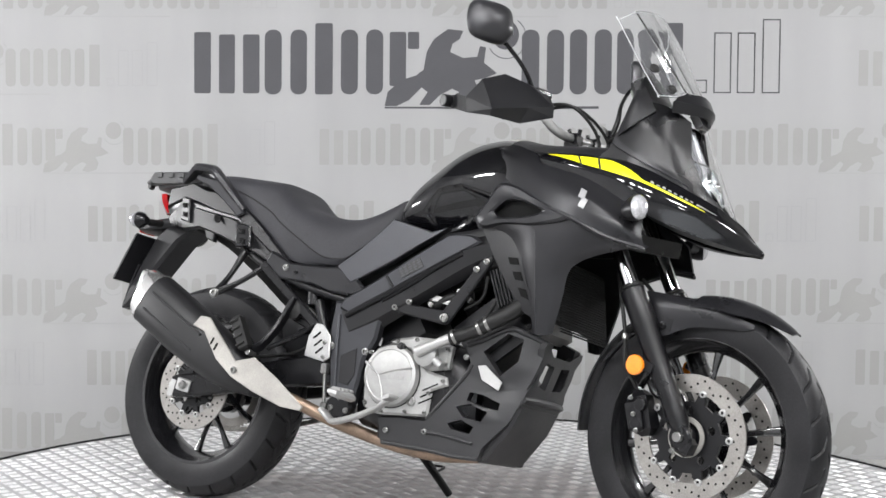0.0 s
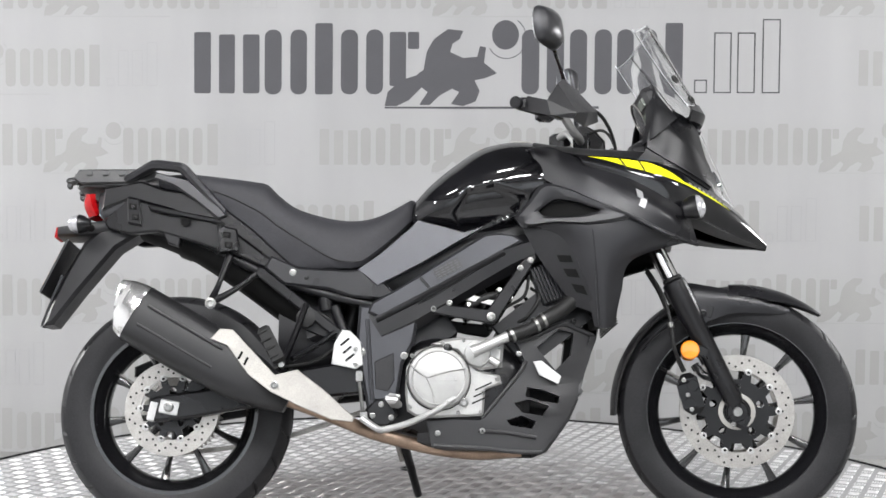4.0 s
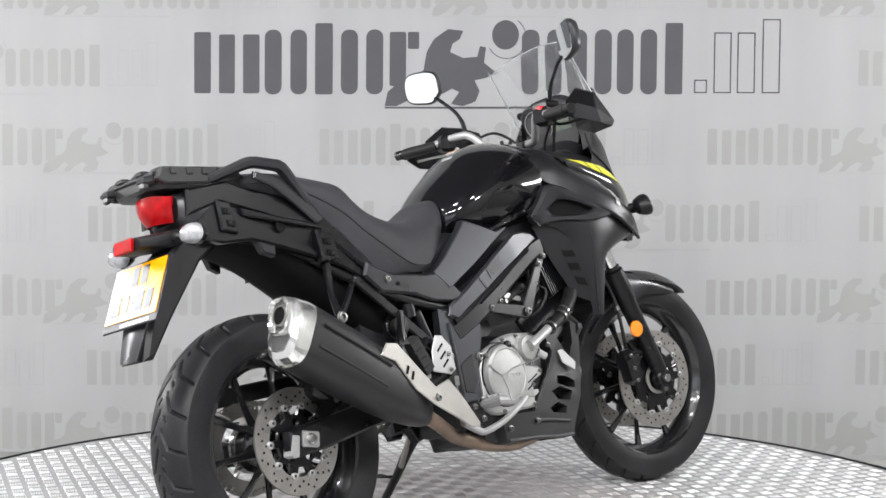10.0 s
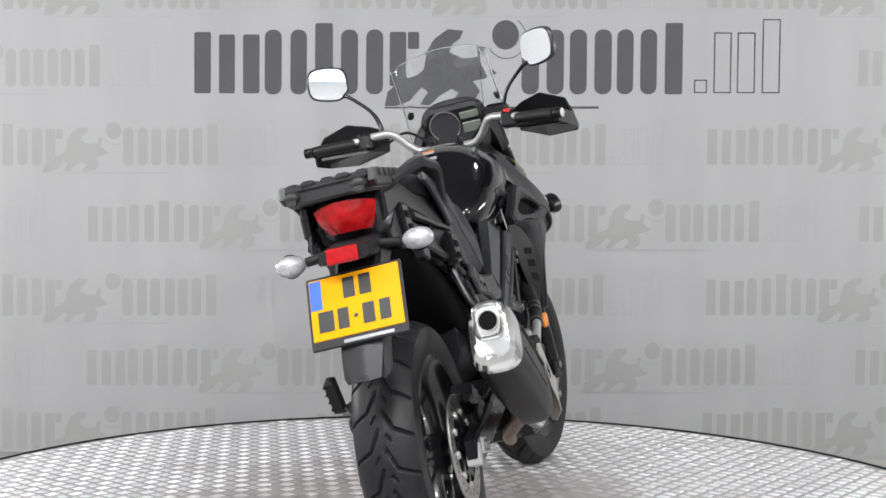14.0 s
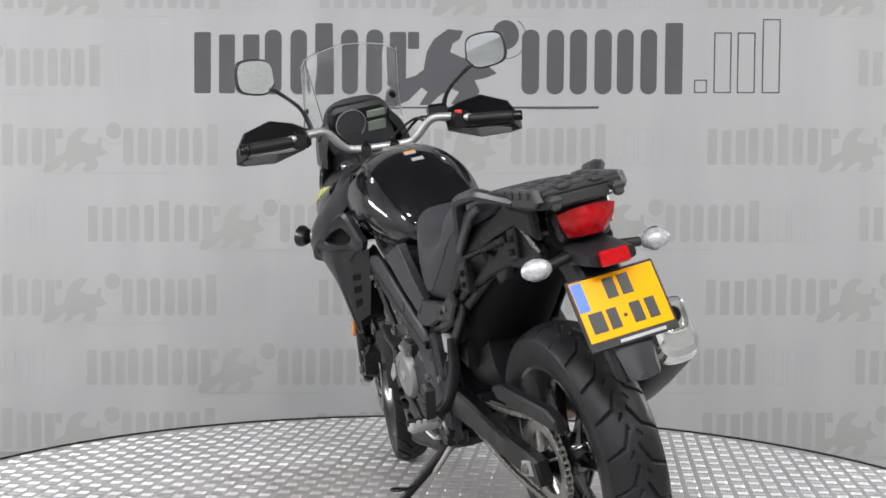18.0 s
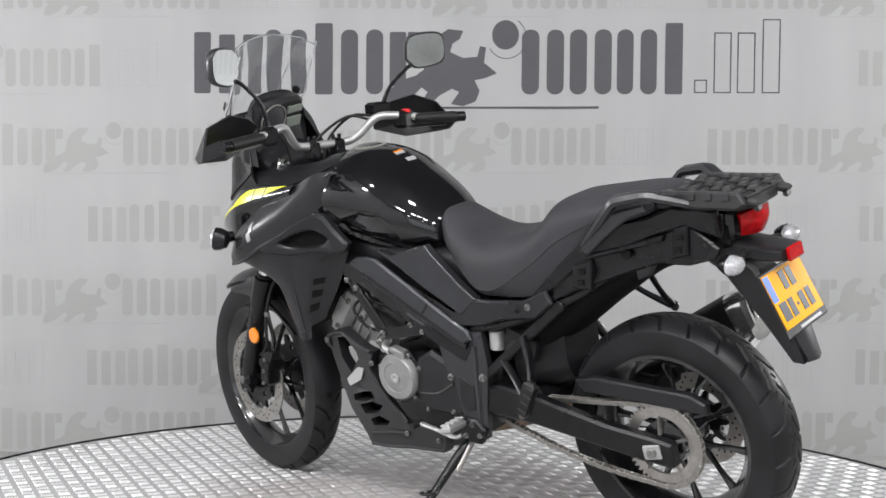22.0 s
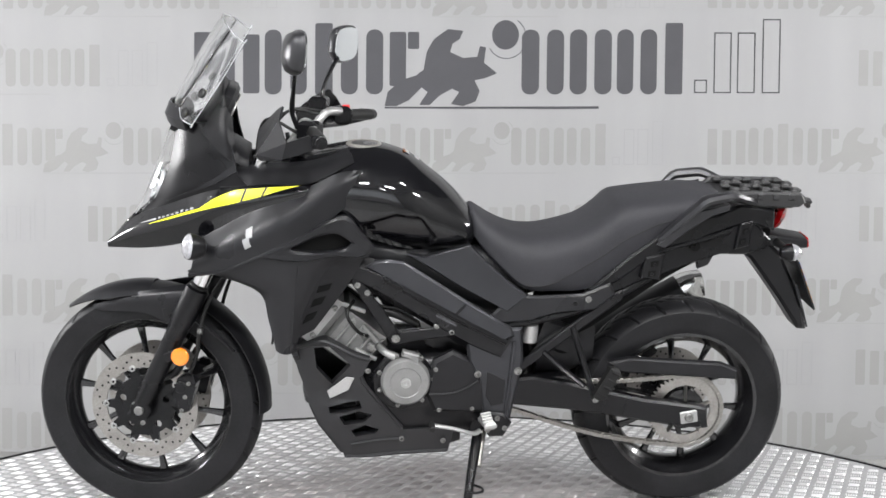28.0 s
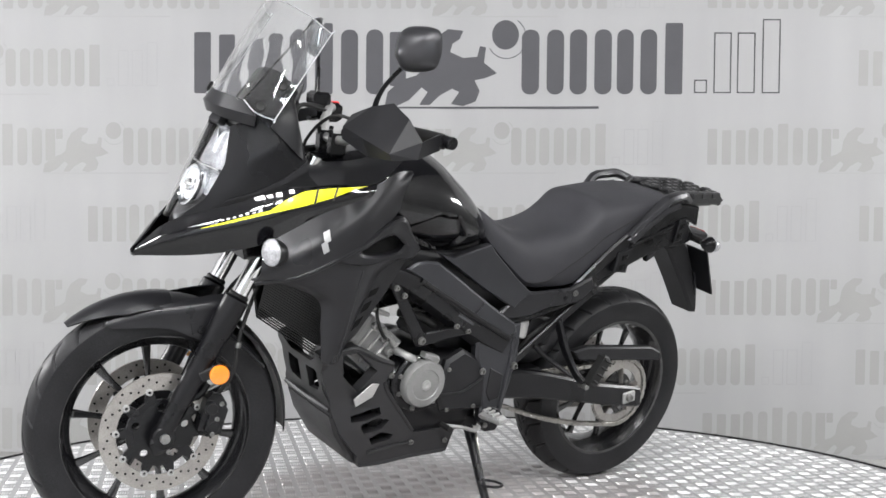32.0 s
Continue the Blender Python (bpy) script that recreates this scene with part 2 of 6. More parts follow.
    def holed(self, outline, holes, y0, y1, lean=None):
        """A plate between two y with openings cut through it."""
        loops = [[Vector((x, 0, z)) for x, z in q] for q in [outline] + list(holes)]
        tris = tessellate_polygon(loops)
        pts = [p for q in loops for p in q]
        sh = lean or (lambda x, z: 0)
        k = len(pts)
        v = [(p.x, y0 + sh(p.x, p.z), p.z) for p in pts] + [(p.x, y1 + sh(p.x, p.z), p.z) for p in pts]
        f = [tuple(q) for q in tris] + [tuple(k + i for i in reversed(q)) for q in tris]
        at = 0
        for q in loops:
            f += [(at + i, at + (i + 1) % len(q), k + at + (i + 1) % len(q), k + at + i) for i in range(len(q))]
            at += len(q)
        return self.add(v, f)

    def skin(self, curves, nu=16, nv=12, thick=0.004, smooth_v=True, u=(0, 1), v=(0, 1), lift=0.0):
        """A curved sheet through some curves (each a list of points), with thickness. u, v: the stretch of it to build; lift: how far it stands off."""
        c = np.array([cat(k, nu, *u) for k in curves])
        g = np.array([cat(c[:, i], nv, *v) if smooth_v else np.array([np.interp(np.linspace(0, len(c) - 1, nv), np.arange(len(c)), c[:, i, k]) for k in range(3)]).T for i in range(nu)])
        du, dv = np.gradient(g, axis=0), np.gradient(g, axis=1)
        nrm = np.cross(du, dv)
        nrm /= np.linalg.norm(nrm, axis=2)[:, :, None] + 1e-12
        if abs(g[:, :, 1].mean()) > 0.02:
            nrm = nrm * np.sign((nrm[:, :, 1] * np.sign(g[:, :, 1].mean())).sum())
            thick = abs(thick)
            g = g + nrm * abs(lift)
        v = list(g.reshape(-1, 3)) + list((g - nrm * thick).reshape(-1, 3))
        k = nu * nv
        f = []
        for i in range(nu - 1):
            for j in range(nv - 1):
                a, b, cc, d = i * nv + j, (i + 1) * nv + j, (i + 1) * nv + j + 1, i * nv + j + 1
                f += [(a, b, cc, d), (k + d, k + cc, k + b, k + a)]
        edge = [i * nv for i in range(nu)] + [(nu - 1) * nv + j for j in range(1, nv)] + [i * nv + nv - 1 for i in range(nu - 2, -1, -1)] + [j for j in range(nv - 2, 0, -1)]
        for a, b in zip(edge, edge[1:] + edge[:1]):
            f.append((b, a, k + a, k + b))
        return self.add(v, f)

    def shell(self, pts, faces, thick):
        """A folded sheet of flat facets, with thickness; the faces look outwards."""
        p = np.array(pts, float)
        n = np.zeros_like(p)
        for q in faces:
            c = np.cross(p[q[1]] - p[q[0]], p[q[2]] - p[q[0]])
            for i in q:
                n[i] += c / (np.linalg.norm(c) + 1e-12)
        n /= np.linalg.norm(n, axis=1)[:, None] + 1e-12
        k = len(p)
        sides = [(a, b) for q in faces for a, b in zip(q, q[1:] + q[:1])]
        f = list(faces) + [tuple(k + i for i in reversed(q)) for q in faces]
        f += [(b, a, k + a, k + b) for a, b in sides if (b, a) not in sides]
        return self.add(list(p) + list(p - n * thick), f)

    def band(self, curves, us, tops, feet, thick=0.001, lift=0.0012, n=24, k=4):
        """A strip laid on a curved sheet, its upper and lower edge given along it."""
        c = np.array(curves, float)
        g = []
        for u in np.linspace(us[0], us[-1], n):
            col = np.array([cat(q, 1, u, u)[0] for q in c])
            a, b = np.interp(u, us, tops), np.interp(u, us, feet)
            g.append([cat(col, 1, v, v)[0] for v in np.linspace(a, max(b, a + 0.004), k)])
        g = np.array(g)
        nrm = np.cross(np.gradient(g, axis=0), np.gradient(g, axis=1))
        nrm /= np.linalg.norm(nrm, axis=2)[:, :, None] + 1e-12
        nrm *= np.sign((nrm[:, :, 1] * np.sign(g[:, :, 1].mean())).sum())
        rings = [list(g[i] + nrm[i] * lift) + list((g[i] + nrm[i] * (lift - thick))[::-1]) for i in range(n)]
        return self.rings(rings)

    def body(self, stations, n=28, steps=0):
        """A closed body along x: stations of x, z low, z high, half width, squareness, y middle."""
        st = np.array([(*q, 0.0)[:6] if len(q) == 5 else q for q in stations], float)
        if steps:
            st = cat(st, steps)
        rr = []
        for x, lo, hi, w, p, ym in st:
            r = []
            for t in np.linspace(0, 2 * math.pi, n, endpoint=False):
                c, s = math.cos(t), math.sin(t)
                r.append((x, ym + w * math.copysign(abs(c) ** (2 / p), c), (lo + hi) / 2 + (hi - lo) / 2 * math.copysign(abs(s) ** (2 / p), s)))
            rr.append(r)
        return self.rings(rr)

    def move(self, m, start=0):
        self.v[start:] = [tuple(m @ Vector(p)) for p in self.v[start:]]
        return self

    def mirrored(self):
        """A copy on the other side of the y = 0 plane."""
        s = Shape()
        s.v = [(x, -y, z) for x, y, z in self.v]
        s.f = [tuple(reversed(q)) for q in self.f]
        return s

    def mesh(self, name, material, sharp=38):
        me = bpy.data.meshes.new(name)
        me.from_pydata(self.v, [], self.f)
        me.validate()
        bm = bmesh.new()
        bm.from_mesh(me)
        bmesh.ops.recalc_face_normals(bm, faces=bm.faces)
        bm.to_mesh(me)
        bm.free()
        me.materials.append(material)
        me.shade_smooth()
        me.set_sharp_from_angle(angle=radians(sharp))
        return me


def part(name, shape, material, parent, label="", sharp=38):
    ob = new(name, shape.mesh(name, material, sharp))
    ob.parent = parent
    if label:
        ob["label"] = label
    return ob


def thing(name, shape, material, label, category, kind="", group="", sharp=38):
    return tagged(new(name, shape.mesh(name, material, sharp)), label, category, group, kind)


# ---- hall ----
FLOOR_Z = -0.22
TABLE_R = 1.678
BACK_Y = 1.95


def hall():
    thing("floor", Shape().box((0, -2.3, FLOOR_Z - 0.1), (7.8, 11.4, 0.2), bevel=0.001), CONCRETE, "grey concrete floor of the photo hall", "floor", "structure")
    thing("ceiling", Shape().box((0, -2.3, 4.1), (7.8, 11.4, 0.2), bevel=0.001), CEIL, "dark roof sheeting above the turntable", "ceiling", "structure")
    # unseen side walls stand close, pale left and grey right, to steer reflections
    for name, c, s in (("wall_north", (0, 3.3, 1.89), (7.8, 0.2, 4.22)), ("wall_south", (0, -7.9, 1.89), (7.8, 0.2, 4.22)),
                       ("wall_east", (3.8, -2.3, 1.89), (0.2, 11.0, 4.22)), ("wall_west", (-3.8, -2.3, 1.89), (0.2, 11.0, 4.22))):
        east = name == "wall_east"
        thing(name, Shape().box(c, s, bevel=0.001), CONCRETE if east else PLASTER, "plain grey hall wall out of view" if east else "plain pale hall wall out of view", "wall", "structure")
    spots = [(x, y) for y in (-6.4, -4.3, -2.0) for x in (-2.3, 0.0, 2.3)]
    first = None
    for x, y in spots:
        if first is None:
            first = tagged(new("ceiling_lamp"), "white ceiling lamp panel in a black frame", "lamp", "hall lamps")
            part("housing", Shape().box((0, 0, 0.03), (0.48, 0.36, 0.06), bevel=0.01), FRAME, first)
            part("diffuser", Shape().box((0, 0, -0.004), (0.42, 0.30, 0.010), bevel=0.003), LIGHTPANEL, first, "glowing white diffuser")
            first.matrix_basis = pose(x, y, 3.93)
        else:
            copy_thing(first, pose(x, y, 3.93))
        area("hall_light", (x, y, 3.91), (x, y, 0), 0.40, 0.28, 34, (1.0, 0.994, 1.0))
    # stage lamps hung in front of the turntable and on either hand
    # the last lamp, low on the right, is added to brighten the flank
    rows = [((x, -3.7, 3.45), (x * 0.3, 0.2, 0.3)) for x in (-1.8, -0.6, 0.6, 1.8)] + [((s * 3.3, -2.0, 3.3), (-s * 0.6, 0.4, 0.5)) for s in (-1, 1)] + [((-3.45, 0.55, 1.5), (0, -0.6, 0.6)), ((3.45, 1.05, 1.65), (0, -0.3, 0.6))]
    for eye, aim in rows:
        length = 0.5 if eye[2] > 3 else 1.1
        watts = 42 if abs(eye[0]) < 3 else 47 if eye[0] < 0 else 33 if eye[2] > 3 else 34
        lp = tagged(new("stage_lamp"), "black stage lamp hung from the roof, out of view", "lamp", "stage lamps")
        m = look(eye, aim)
        part("housing", Shape().box((0, 0, 0.05), (length, 0.30, 0.08), bevel=0.01), FRAME, lp)
        part("diffuser", Shape().box((0, 0, 0.006), (length - 0.04, 0.26, 0.008), bevel=0.002), LIGHTPANEL, lp, "glowing diffuser")
        inv = m.inverted()
        for k in (-0.4, 0.4):
            top = m @ Vector((k * length, 0, 0.09))
            part("hanger", Shape().rod(inv @ top, inv @ Vector((top.x, top.y, 4.0)), 0.008, 8), FRAME, lp)
        lp.matrix_basis = m
        area("stage_light", eye, aim, length - 0.06, 0.24, watts, (1.0, 0.994, 1.0))
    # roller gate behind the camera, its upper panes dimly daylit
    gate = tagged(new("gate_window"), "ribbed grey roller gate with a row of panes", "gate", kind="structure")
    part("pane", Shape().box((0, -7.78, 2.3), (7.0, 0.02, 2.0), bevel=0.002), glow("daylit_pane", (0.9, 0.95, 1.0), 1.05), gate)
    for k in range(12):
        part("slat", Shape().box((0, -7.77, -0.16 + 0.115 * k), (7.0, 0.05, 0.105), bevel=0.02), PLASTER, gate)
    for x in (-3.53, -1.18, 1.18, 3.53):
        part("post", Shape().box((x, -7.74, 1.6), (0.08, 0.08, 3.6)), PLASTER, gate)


# strokes of the print: left, right, foot, top, in widths of the whole mark
STROKES = ((0.0, 0.028, 0, 0.104), (0.042, 0.069, 0, 0.1), (0.083, 0.111, 0, 0.1), (0.120, 0.149, -0.002, 0.108), (0.164, 0.192, -0.002, 0.108), (0.206, 0.236, -0.002, 0.119), (0.250, 0.279, -0.002, 0.108), (0.293, 0.322, -0.002, 0.108),
           (0.333, 0.361, 0.012, 0.104), (0.364, 0.383, 0.075, 0.104), (0.558, 0.588, -0.002, 0.108), (0.601, 0.630, -0.002, 0.108), (0.640, 0.669, -0.002, 0.108), (0.682, 0.711, -0.002, 0.108), (0.720, 0.748, -0.002, 0.108), (0.760, 0.788, -0.002, 0.108), (0.802, 0.832, -0.002, 0.119))
OUTLINED = ((0.852, 0.874, 0, 0.023), (0.885, 0.915, 0, 0.103), (0.925, 0.956, 0, 0.103), (0.968, 0.999, 0, 0.126))
MARK_W, MARK_TILT = 2.530, math.tan(radians(0.511))


def wave(x, z=0):
    return 0.004 * math.sin(x * 5.1) + 0.002 * math.sin(x * 13 + 1.3) + 0.003 * math.sin(x * 2.3 + z * 1.7)


def on_cloth(s):
    s.v = [(x, BACK_Y + wave(x, z) - 0.0012 + y, z) for x, y, z in s.v]
    return s


def slab(x0, x1, z0, z1, round_by=0.25):
    r = min(x1 - x0, z1 - z0) * round_by
    n = 4
    out = []
    for cx, cz, a0 in ((x1 - r, z1 - r, 0), (x0 + r, z1 - r, 90), (x0 + r, z0 + r, 180), (x1 - r, z0 + r, 270)):
        out += [(cx + r * math.cos(radians(a0 + 90 * k / n)), cz + r * math.sin(radians(a0 + 90 * k / n))) for k in range(n + 1)]
    return out


def print_mark(x, z, width, bars=True):
    """The shapes of one printed mark, its left foot at (x, z): solid strokes, hollow strokes, a sweep and a dot."""
    out = []
    put = lambda o: [(x + a * width, z + a * width * MARK_TILT + b * width) for a, b in o]
    for q in STROKES:
        out.append(("print_bar", Shape().prism(put(slab(q[0], q[1], q[2], q[3], 0.12 if q[2] >= 0 or q[3] > 0.11 else 0.45)), 0, -0.0004, 0.0001)))
    for x0, x1, z0, z1 in OUTLINED:
        e = 0.0022
        a, b = put(slab(x0, x1, z0, z1, 0.02)), put(slab(x0 + e, x1 - e, z0 + e, z1 - e, 0.02))
        out.append(("print_outline", Shape().rings([[(p[0], 0, p[1]) for p in a], [(p[0], -0.0004, p[1]) for p in a], [(p[0], -0.0004, p[1]) for p in b], [(p[0], 0, p[1]) for p in b]], loop=True)))
    rider = [(0.325, -0.022), (0.330, 0.002), (0.352, 0.022), (0.378, 0.030), (0.391, 0.040), (0.396, 0.070), (0.408, 0.092), (0.432, 0.109), (0.458, 0.106), (0.452, 0.092), (0.440, 0.084), (0.436, 0.070), (0.458, 0.060), (0.482, 0.062), (0.487, 0.080), (0.497, 0.078), (0.494, 0.052), (0.516, 0.034), (0.497, 0.026), (0.478, 0.022),
             (0.487, 0.004), (0.480, -0.014), (0.458, -0.022), (0.438, -0.018), (0.452, 0.002), (0.440, 0.008), (0.418, -0.004), (0.402, -0.020), (0.384, -0.020), (0.398, 0.002), (0.388, 0.010), (0.366, -0.012), (0.345, -0.022)]
    out.append(("print_sweep", Shape().prism(put(rider), 0, -0.0004, 0.0001)))
    out.append(("print_dot", Shape().prism(put([(0.530 + 0.023 * math.cos(t), 0.099 + 0.025 * math.sin(t)) for t in np.linspace(0, 2 * math.pi, 24, endpoint=False)]), 0, -0.0004, 0.0001)))
    out.append(("print_arc", Shape().prism(put([(0.532 + 0.034 * math.cos(t), 0.094 + 0.036 * math.sin(t)) for t in np.linspace(-2.6, 1.0, 20)] + [(0.532 + 0.0325 * math.cos(t), 0.094 + 0.0345 * math.sin(t)) for t in np.linspace(1.0, -2.6, 20)]), 0, -0.0004, 0.0001)))
    tail = [(0.325 + 0.365 * k / 12, -0.023 + 0.0008 * k / 12) for k in range(13)] + [(0.69 - 0.365 * k / 12, -0.0265 + 0.0005 * k / 12) for k in range(13)]
    out.append(("print_line", Shape().prism(put(tail), 0, -0.0004, 0.0001)))
    return out


def faint_mark(cloth, x, z, width):
    solid, hollow = Shape(), Shape()
    for name, shape in print_mark(x, z, width):
        (hollow if name in ("print_outline", "print_line") else solid).add(shape.v, shape.f)
    part("faint_print", on_cloth(solid), FAINT, cloth)["kind"] = "stuff"
    part("faint_outline", on_cloth(hollow), LINE, cloth)["kind"] = "stuff"


def backdrop():
    xs, zs = np.linspace(-3.4, 3.4, 170), np.linspace(FLOOR_Z, 3.1, 40)
    v = [(x, BACK_Y + wave(x, z), z) for z in zs for x in xs]
    v += [(x, y + 0.01, z) for x, y, z in v]
    n, k = len(xs), len(xs) * len(zs)
    f = []
    for i in range(len(zs) - 1):
        for j in range(n - 1):
            a = i * n + j
            f += [(a, a + 1, a + n + 1, a + n), (k + a + n, k + a + n + 1, k + a + 1, k + a)]
    s = Shape().add(v, f)
    cloth = thing("backdrop", s, CLOTH, "light grey printed cloth backdrop hung behind the turntable", "backdrop", "structure")
    for name, shape in print_mark(-1.070, 1.3460, MARK_W):
        part(name, on_cloth(shape), PRINT, cloth)
    # the faint marks repeat in staggered rows
    small = MARK_W * 0.587
    for z, first, gap in ((1.701, -2.198, 1.668), (1.028, -2.204, 1.676), (0.687, -3.197, 1.670), (0.376, -2.209, 1.681), (0.062, -3.206, 1.672), (-0.207, -2.214, 1.681)):
        for k in range(4):
            x = first + k * gap
            if -3.3 < x and x + small < 3.3:
                faint_mark(cloth, x, z + (x - first) * MARK_TILT, small)
    for x, z in ((-2.711, 1.363), (1.796, 1.403)):
        faint_mark(cloth, x, z, small)


def turntable():
    t = tagged(new("turntable"), "round turntable clad in aluminium tread plate with dark rim", "turntable")
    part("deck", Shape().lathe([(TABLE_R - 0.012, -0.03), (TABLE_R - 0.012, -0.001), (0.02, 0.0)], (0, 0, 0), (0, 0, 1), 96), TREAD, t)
    part("rim", Shape().lathe([(TABLE_R - 0.012, -0.18), (TABLE_R, -0.178), (TABLE_R, 0.003), (TABLE_R - 0.004, 0.005), (TABLE_R - 0.012, 0.005)], (0, 0, 0), (0, 0, 1), 96, closed=True), FRAME, t, "dark rubber rim")
    part("skirt", Shape().lathe([(TABLE_R - 0.1, FLOOR_Z), (TABLE_R - 0.1, -0.03)], (0, 0, 0), (0, 0, 1), 64), DARK, t)
    v, f = [], []
    pitch, half, w = 0.0505, 0.0175, 0.0026
    ca, sa = math.cos(radians(-35)), math.sin(radians(-35))
    nmax = int(TABLE_R / pitch) + 2
    prof = ((-half, 0, 0.0004), (-half * 0.55, -w, 0.0004), (half * 0.55, -w, 0.0004), (half, 0, 0.0004), (half * 0.55, w, 0.0004), (-half * 0.55, w, 0.0004), (-half * 0.8, 0, 0.0022), (half * 0.8, 0, 0.0022))
    fc = ((0, 1, 6), (1, 2, 7, 6), (2, 3, 7), (3, 4, 7), (4, 5, 6, 7), (5, 0, 6))
    for i in range(-nmax, nmax + 1):
        for j in range(-nmax, nmax + 1):
            cx, cy = i * pitch, j * pitch
            if math.hypot(cx, cy) > TABLE_R - 0.04:
                continue
            for k in (-2, -1, 0, 1, 2):
                n0 = len(v)
                for a, b, h in prof:
                    b += k * 0.0075
                    x, y = (cx + a, cy + b) if (i + j) % 2 else (cx + b, cy + a)
                    v.append((ca * x - sa * y, sa * x + ca * y, h))
                f += [tuple(n0 + q for q in face) for face in fc]
    me = bpy.data.meshes.new("tread_relief")
    me.from_pydata(v, [], f)
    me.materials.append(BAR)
    b = new("tread_relief", me)
    b.parent = t
    b["label"], b["kind"] = "raised bright five-bar tread", "stuff"
    return t


# ---- motorcycle: x forward, y to its left, z up in its own plane; the rear axle stands over x = 0 ----
RAKE = radians(25.4)
STEER_AT, STEER_AXIS = Vector((1.513, 0, 0.329)), Vector((-math.sin(RAKE), 0, math.cos(RAKE)))
STEER = Matrix.Translation(STEER_AT) @ Matrix.Rotation(radians(-12), 4, STEER_AXIS) @ Matrix.Translation(-STEER_AT)
AX_F, AX_R = (1.56, 0, 0.329), (0, 0, 0.321)


def steered(s):
    return s.move(STEER)


def fork_x(z, off=0.0):
    return 1.565 + off - 0.475 * (z - 0.329)


def tyre(c, R, w, rim_r, grooves):
    """A tyre with a rounded crown and grooves pressed into its tread."""
    n, m = 760, 72
    h = R - rim_r
    v = []
    for i in range(n):
        a = 2 * math.pi * i / n
        for j in range(m):
            t = -math.pi * 0.5 + math.pi * j / (m - 1)
            s = math.sin(t)
            y = w / 2 * math.copysign(abs(s) ** 0.86, s)
            k = abs(y) / (w / 2)
            r = R - (w * 0.30) * (1 - math.sqrt(max(1 - min(k, 1) ** 2 * 0.97, 0)))
            # sidewall runs in to the rim
            side = max(0, (abs(t) - 1.18) / (math.pi / 2 - 1.18))
            r = r * (1 - side) + rim_r * side if side > 0 else r
            y = y * (1 - 0.18 * side ** 2)
            if side == 0 and k < 0.94:
                d = grooves(a, y / (w / 2), R)
                r -= d
            v.append((c[0] + r * math.cos(a), c[1] + y, c[2] + r * math.sin(a)))
    f = []
    for i in range(n):
        b = ((i + 1) % n) * m
        f += [(i * m + j, b + j, b + j + 1, i * m + j + 1) for j in range(m - 1)]
        f.append((i * m + m - 1, b + m - 1, b, i * m))
    return Shape().add(v, f)


def cut(q, width, depth):
    """The depth of a groove with sloping walls, q metres from its near edge."""
    return depth * max(0.0, min(1.0, 1.6 - abs(q - width / 2) / (width / 2) * 1.6))


def sweep(k, steep, flat):
    """How far round the tyre a groove has run, in metres, at a share k of the half width."""
    return steep * min(k, 0.36) / 0.36 + flat * max(0.0, k - 0.36) / 0.54


def groove_rear(a, u, R):
    p = 2 * math.pi / 23 * R
    s = 1 if u > 0 else -1
    k = abs(u)
    wide = 0.0085 * (2.3 if k < 0.36 else 1.15)
    m = (a * R + (0 if s > 0 else p / 2) - sweep(k, 0.056, 0.020) + wide / 2) % p
    d = cut(m, wide, 0.007) * min(1, max(0, (k - 0.03) / 0.05), max(0, (0.90 - k) / 0.04))
    m2 = (a * R + (p * 0.42 if s > 0 else p * 0.92) - 0.10 * k) % p
    return max(d, cut(m2, 0.010, 0.006) * min(1, max(0, (k - 0.10) / 0.04), max(0, (0.30 - k) / 0.04)))


def groove_front(a, u, R):
    p = 2 * math.pi / 25 * R
    s = 1 if u > 0 else -1
    k = abs(u)
    wide = 0.0075 * (2.3 if k < 0.36 else 1.3)
    m = (a * R + (0 if s > 0 else p / 2) + sweep(k, 0.04, 0.026) + wide / 2) % p
    return cut(m, wide, 0.006) * min(1, max(0, (k - 0.05) / 0.05), max(0, (0.90 - k) / 0.04))


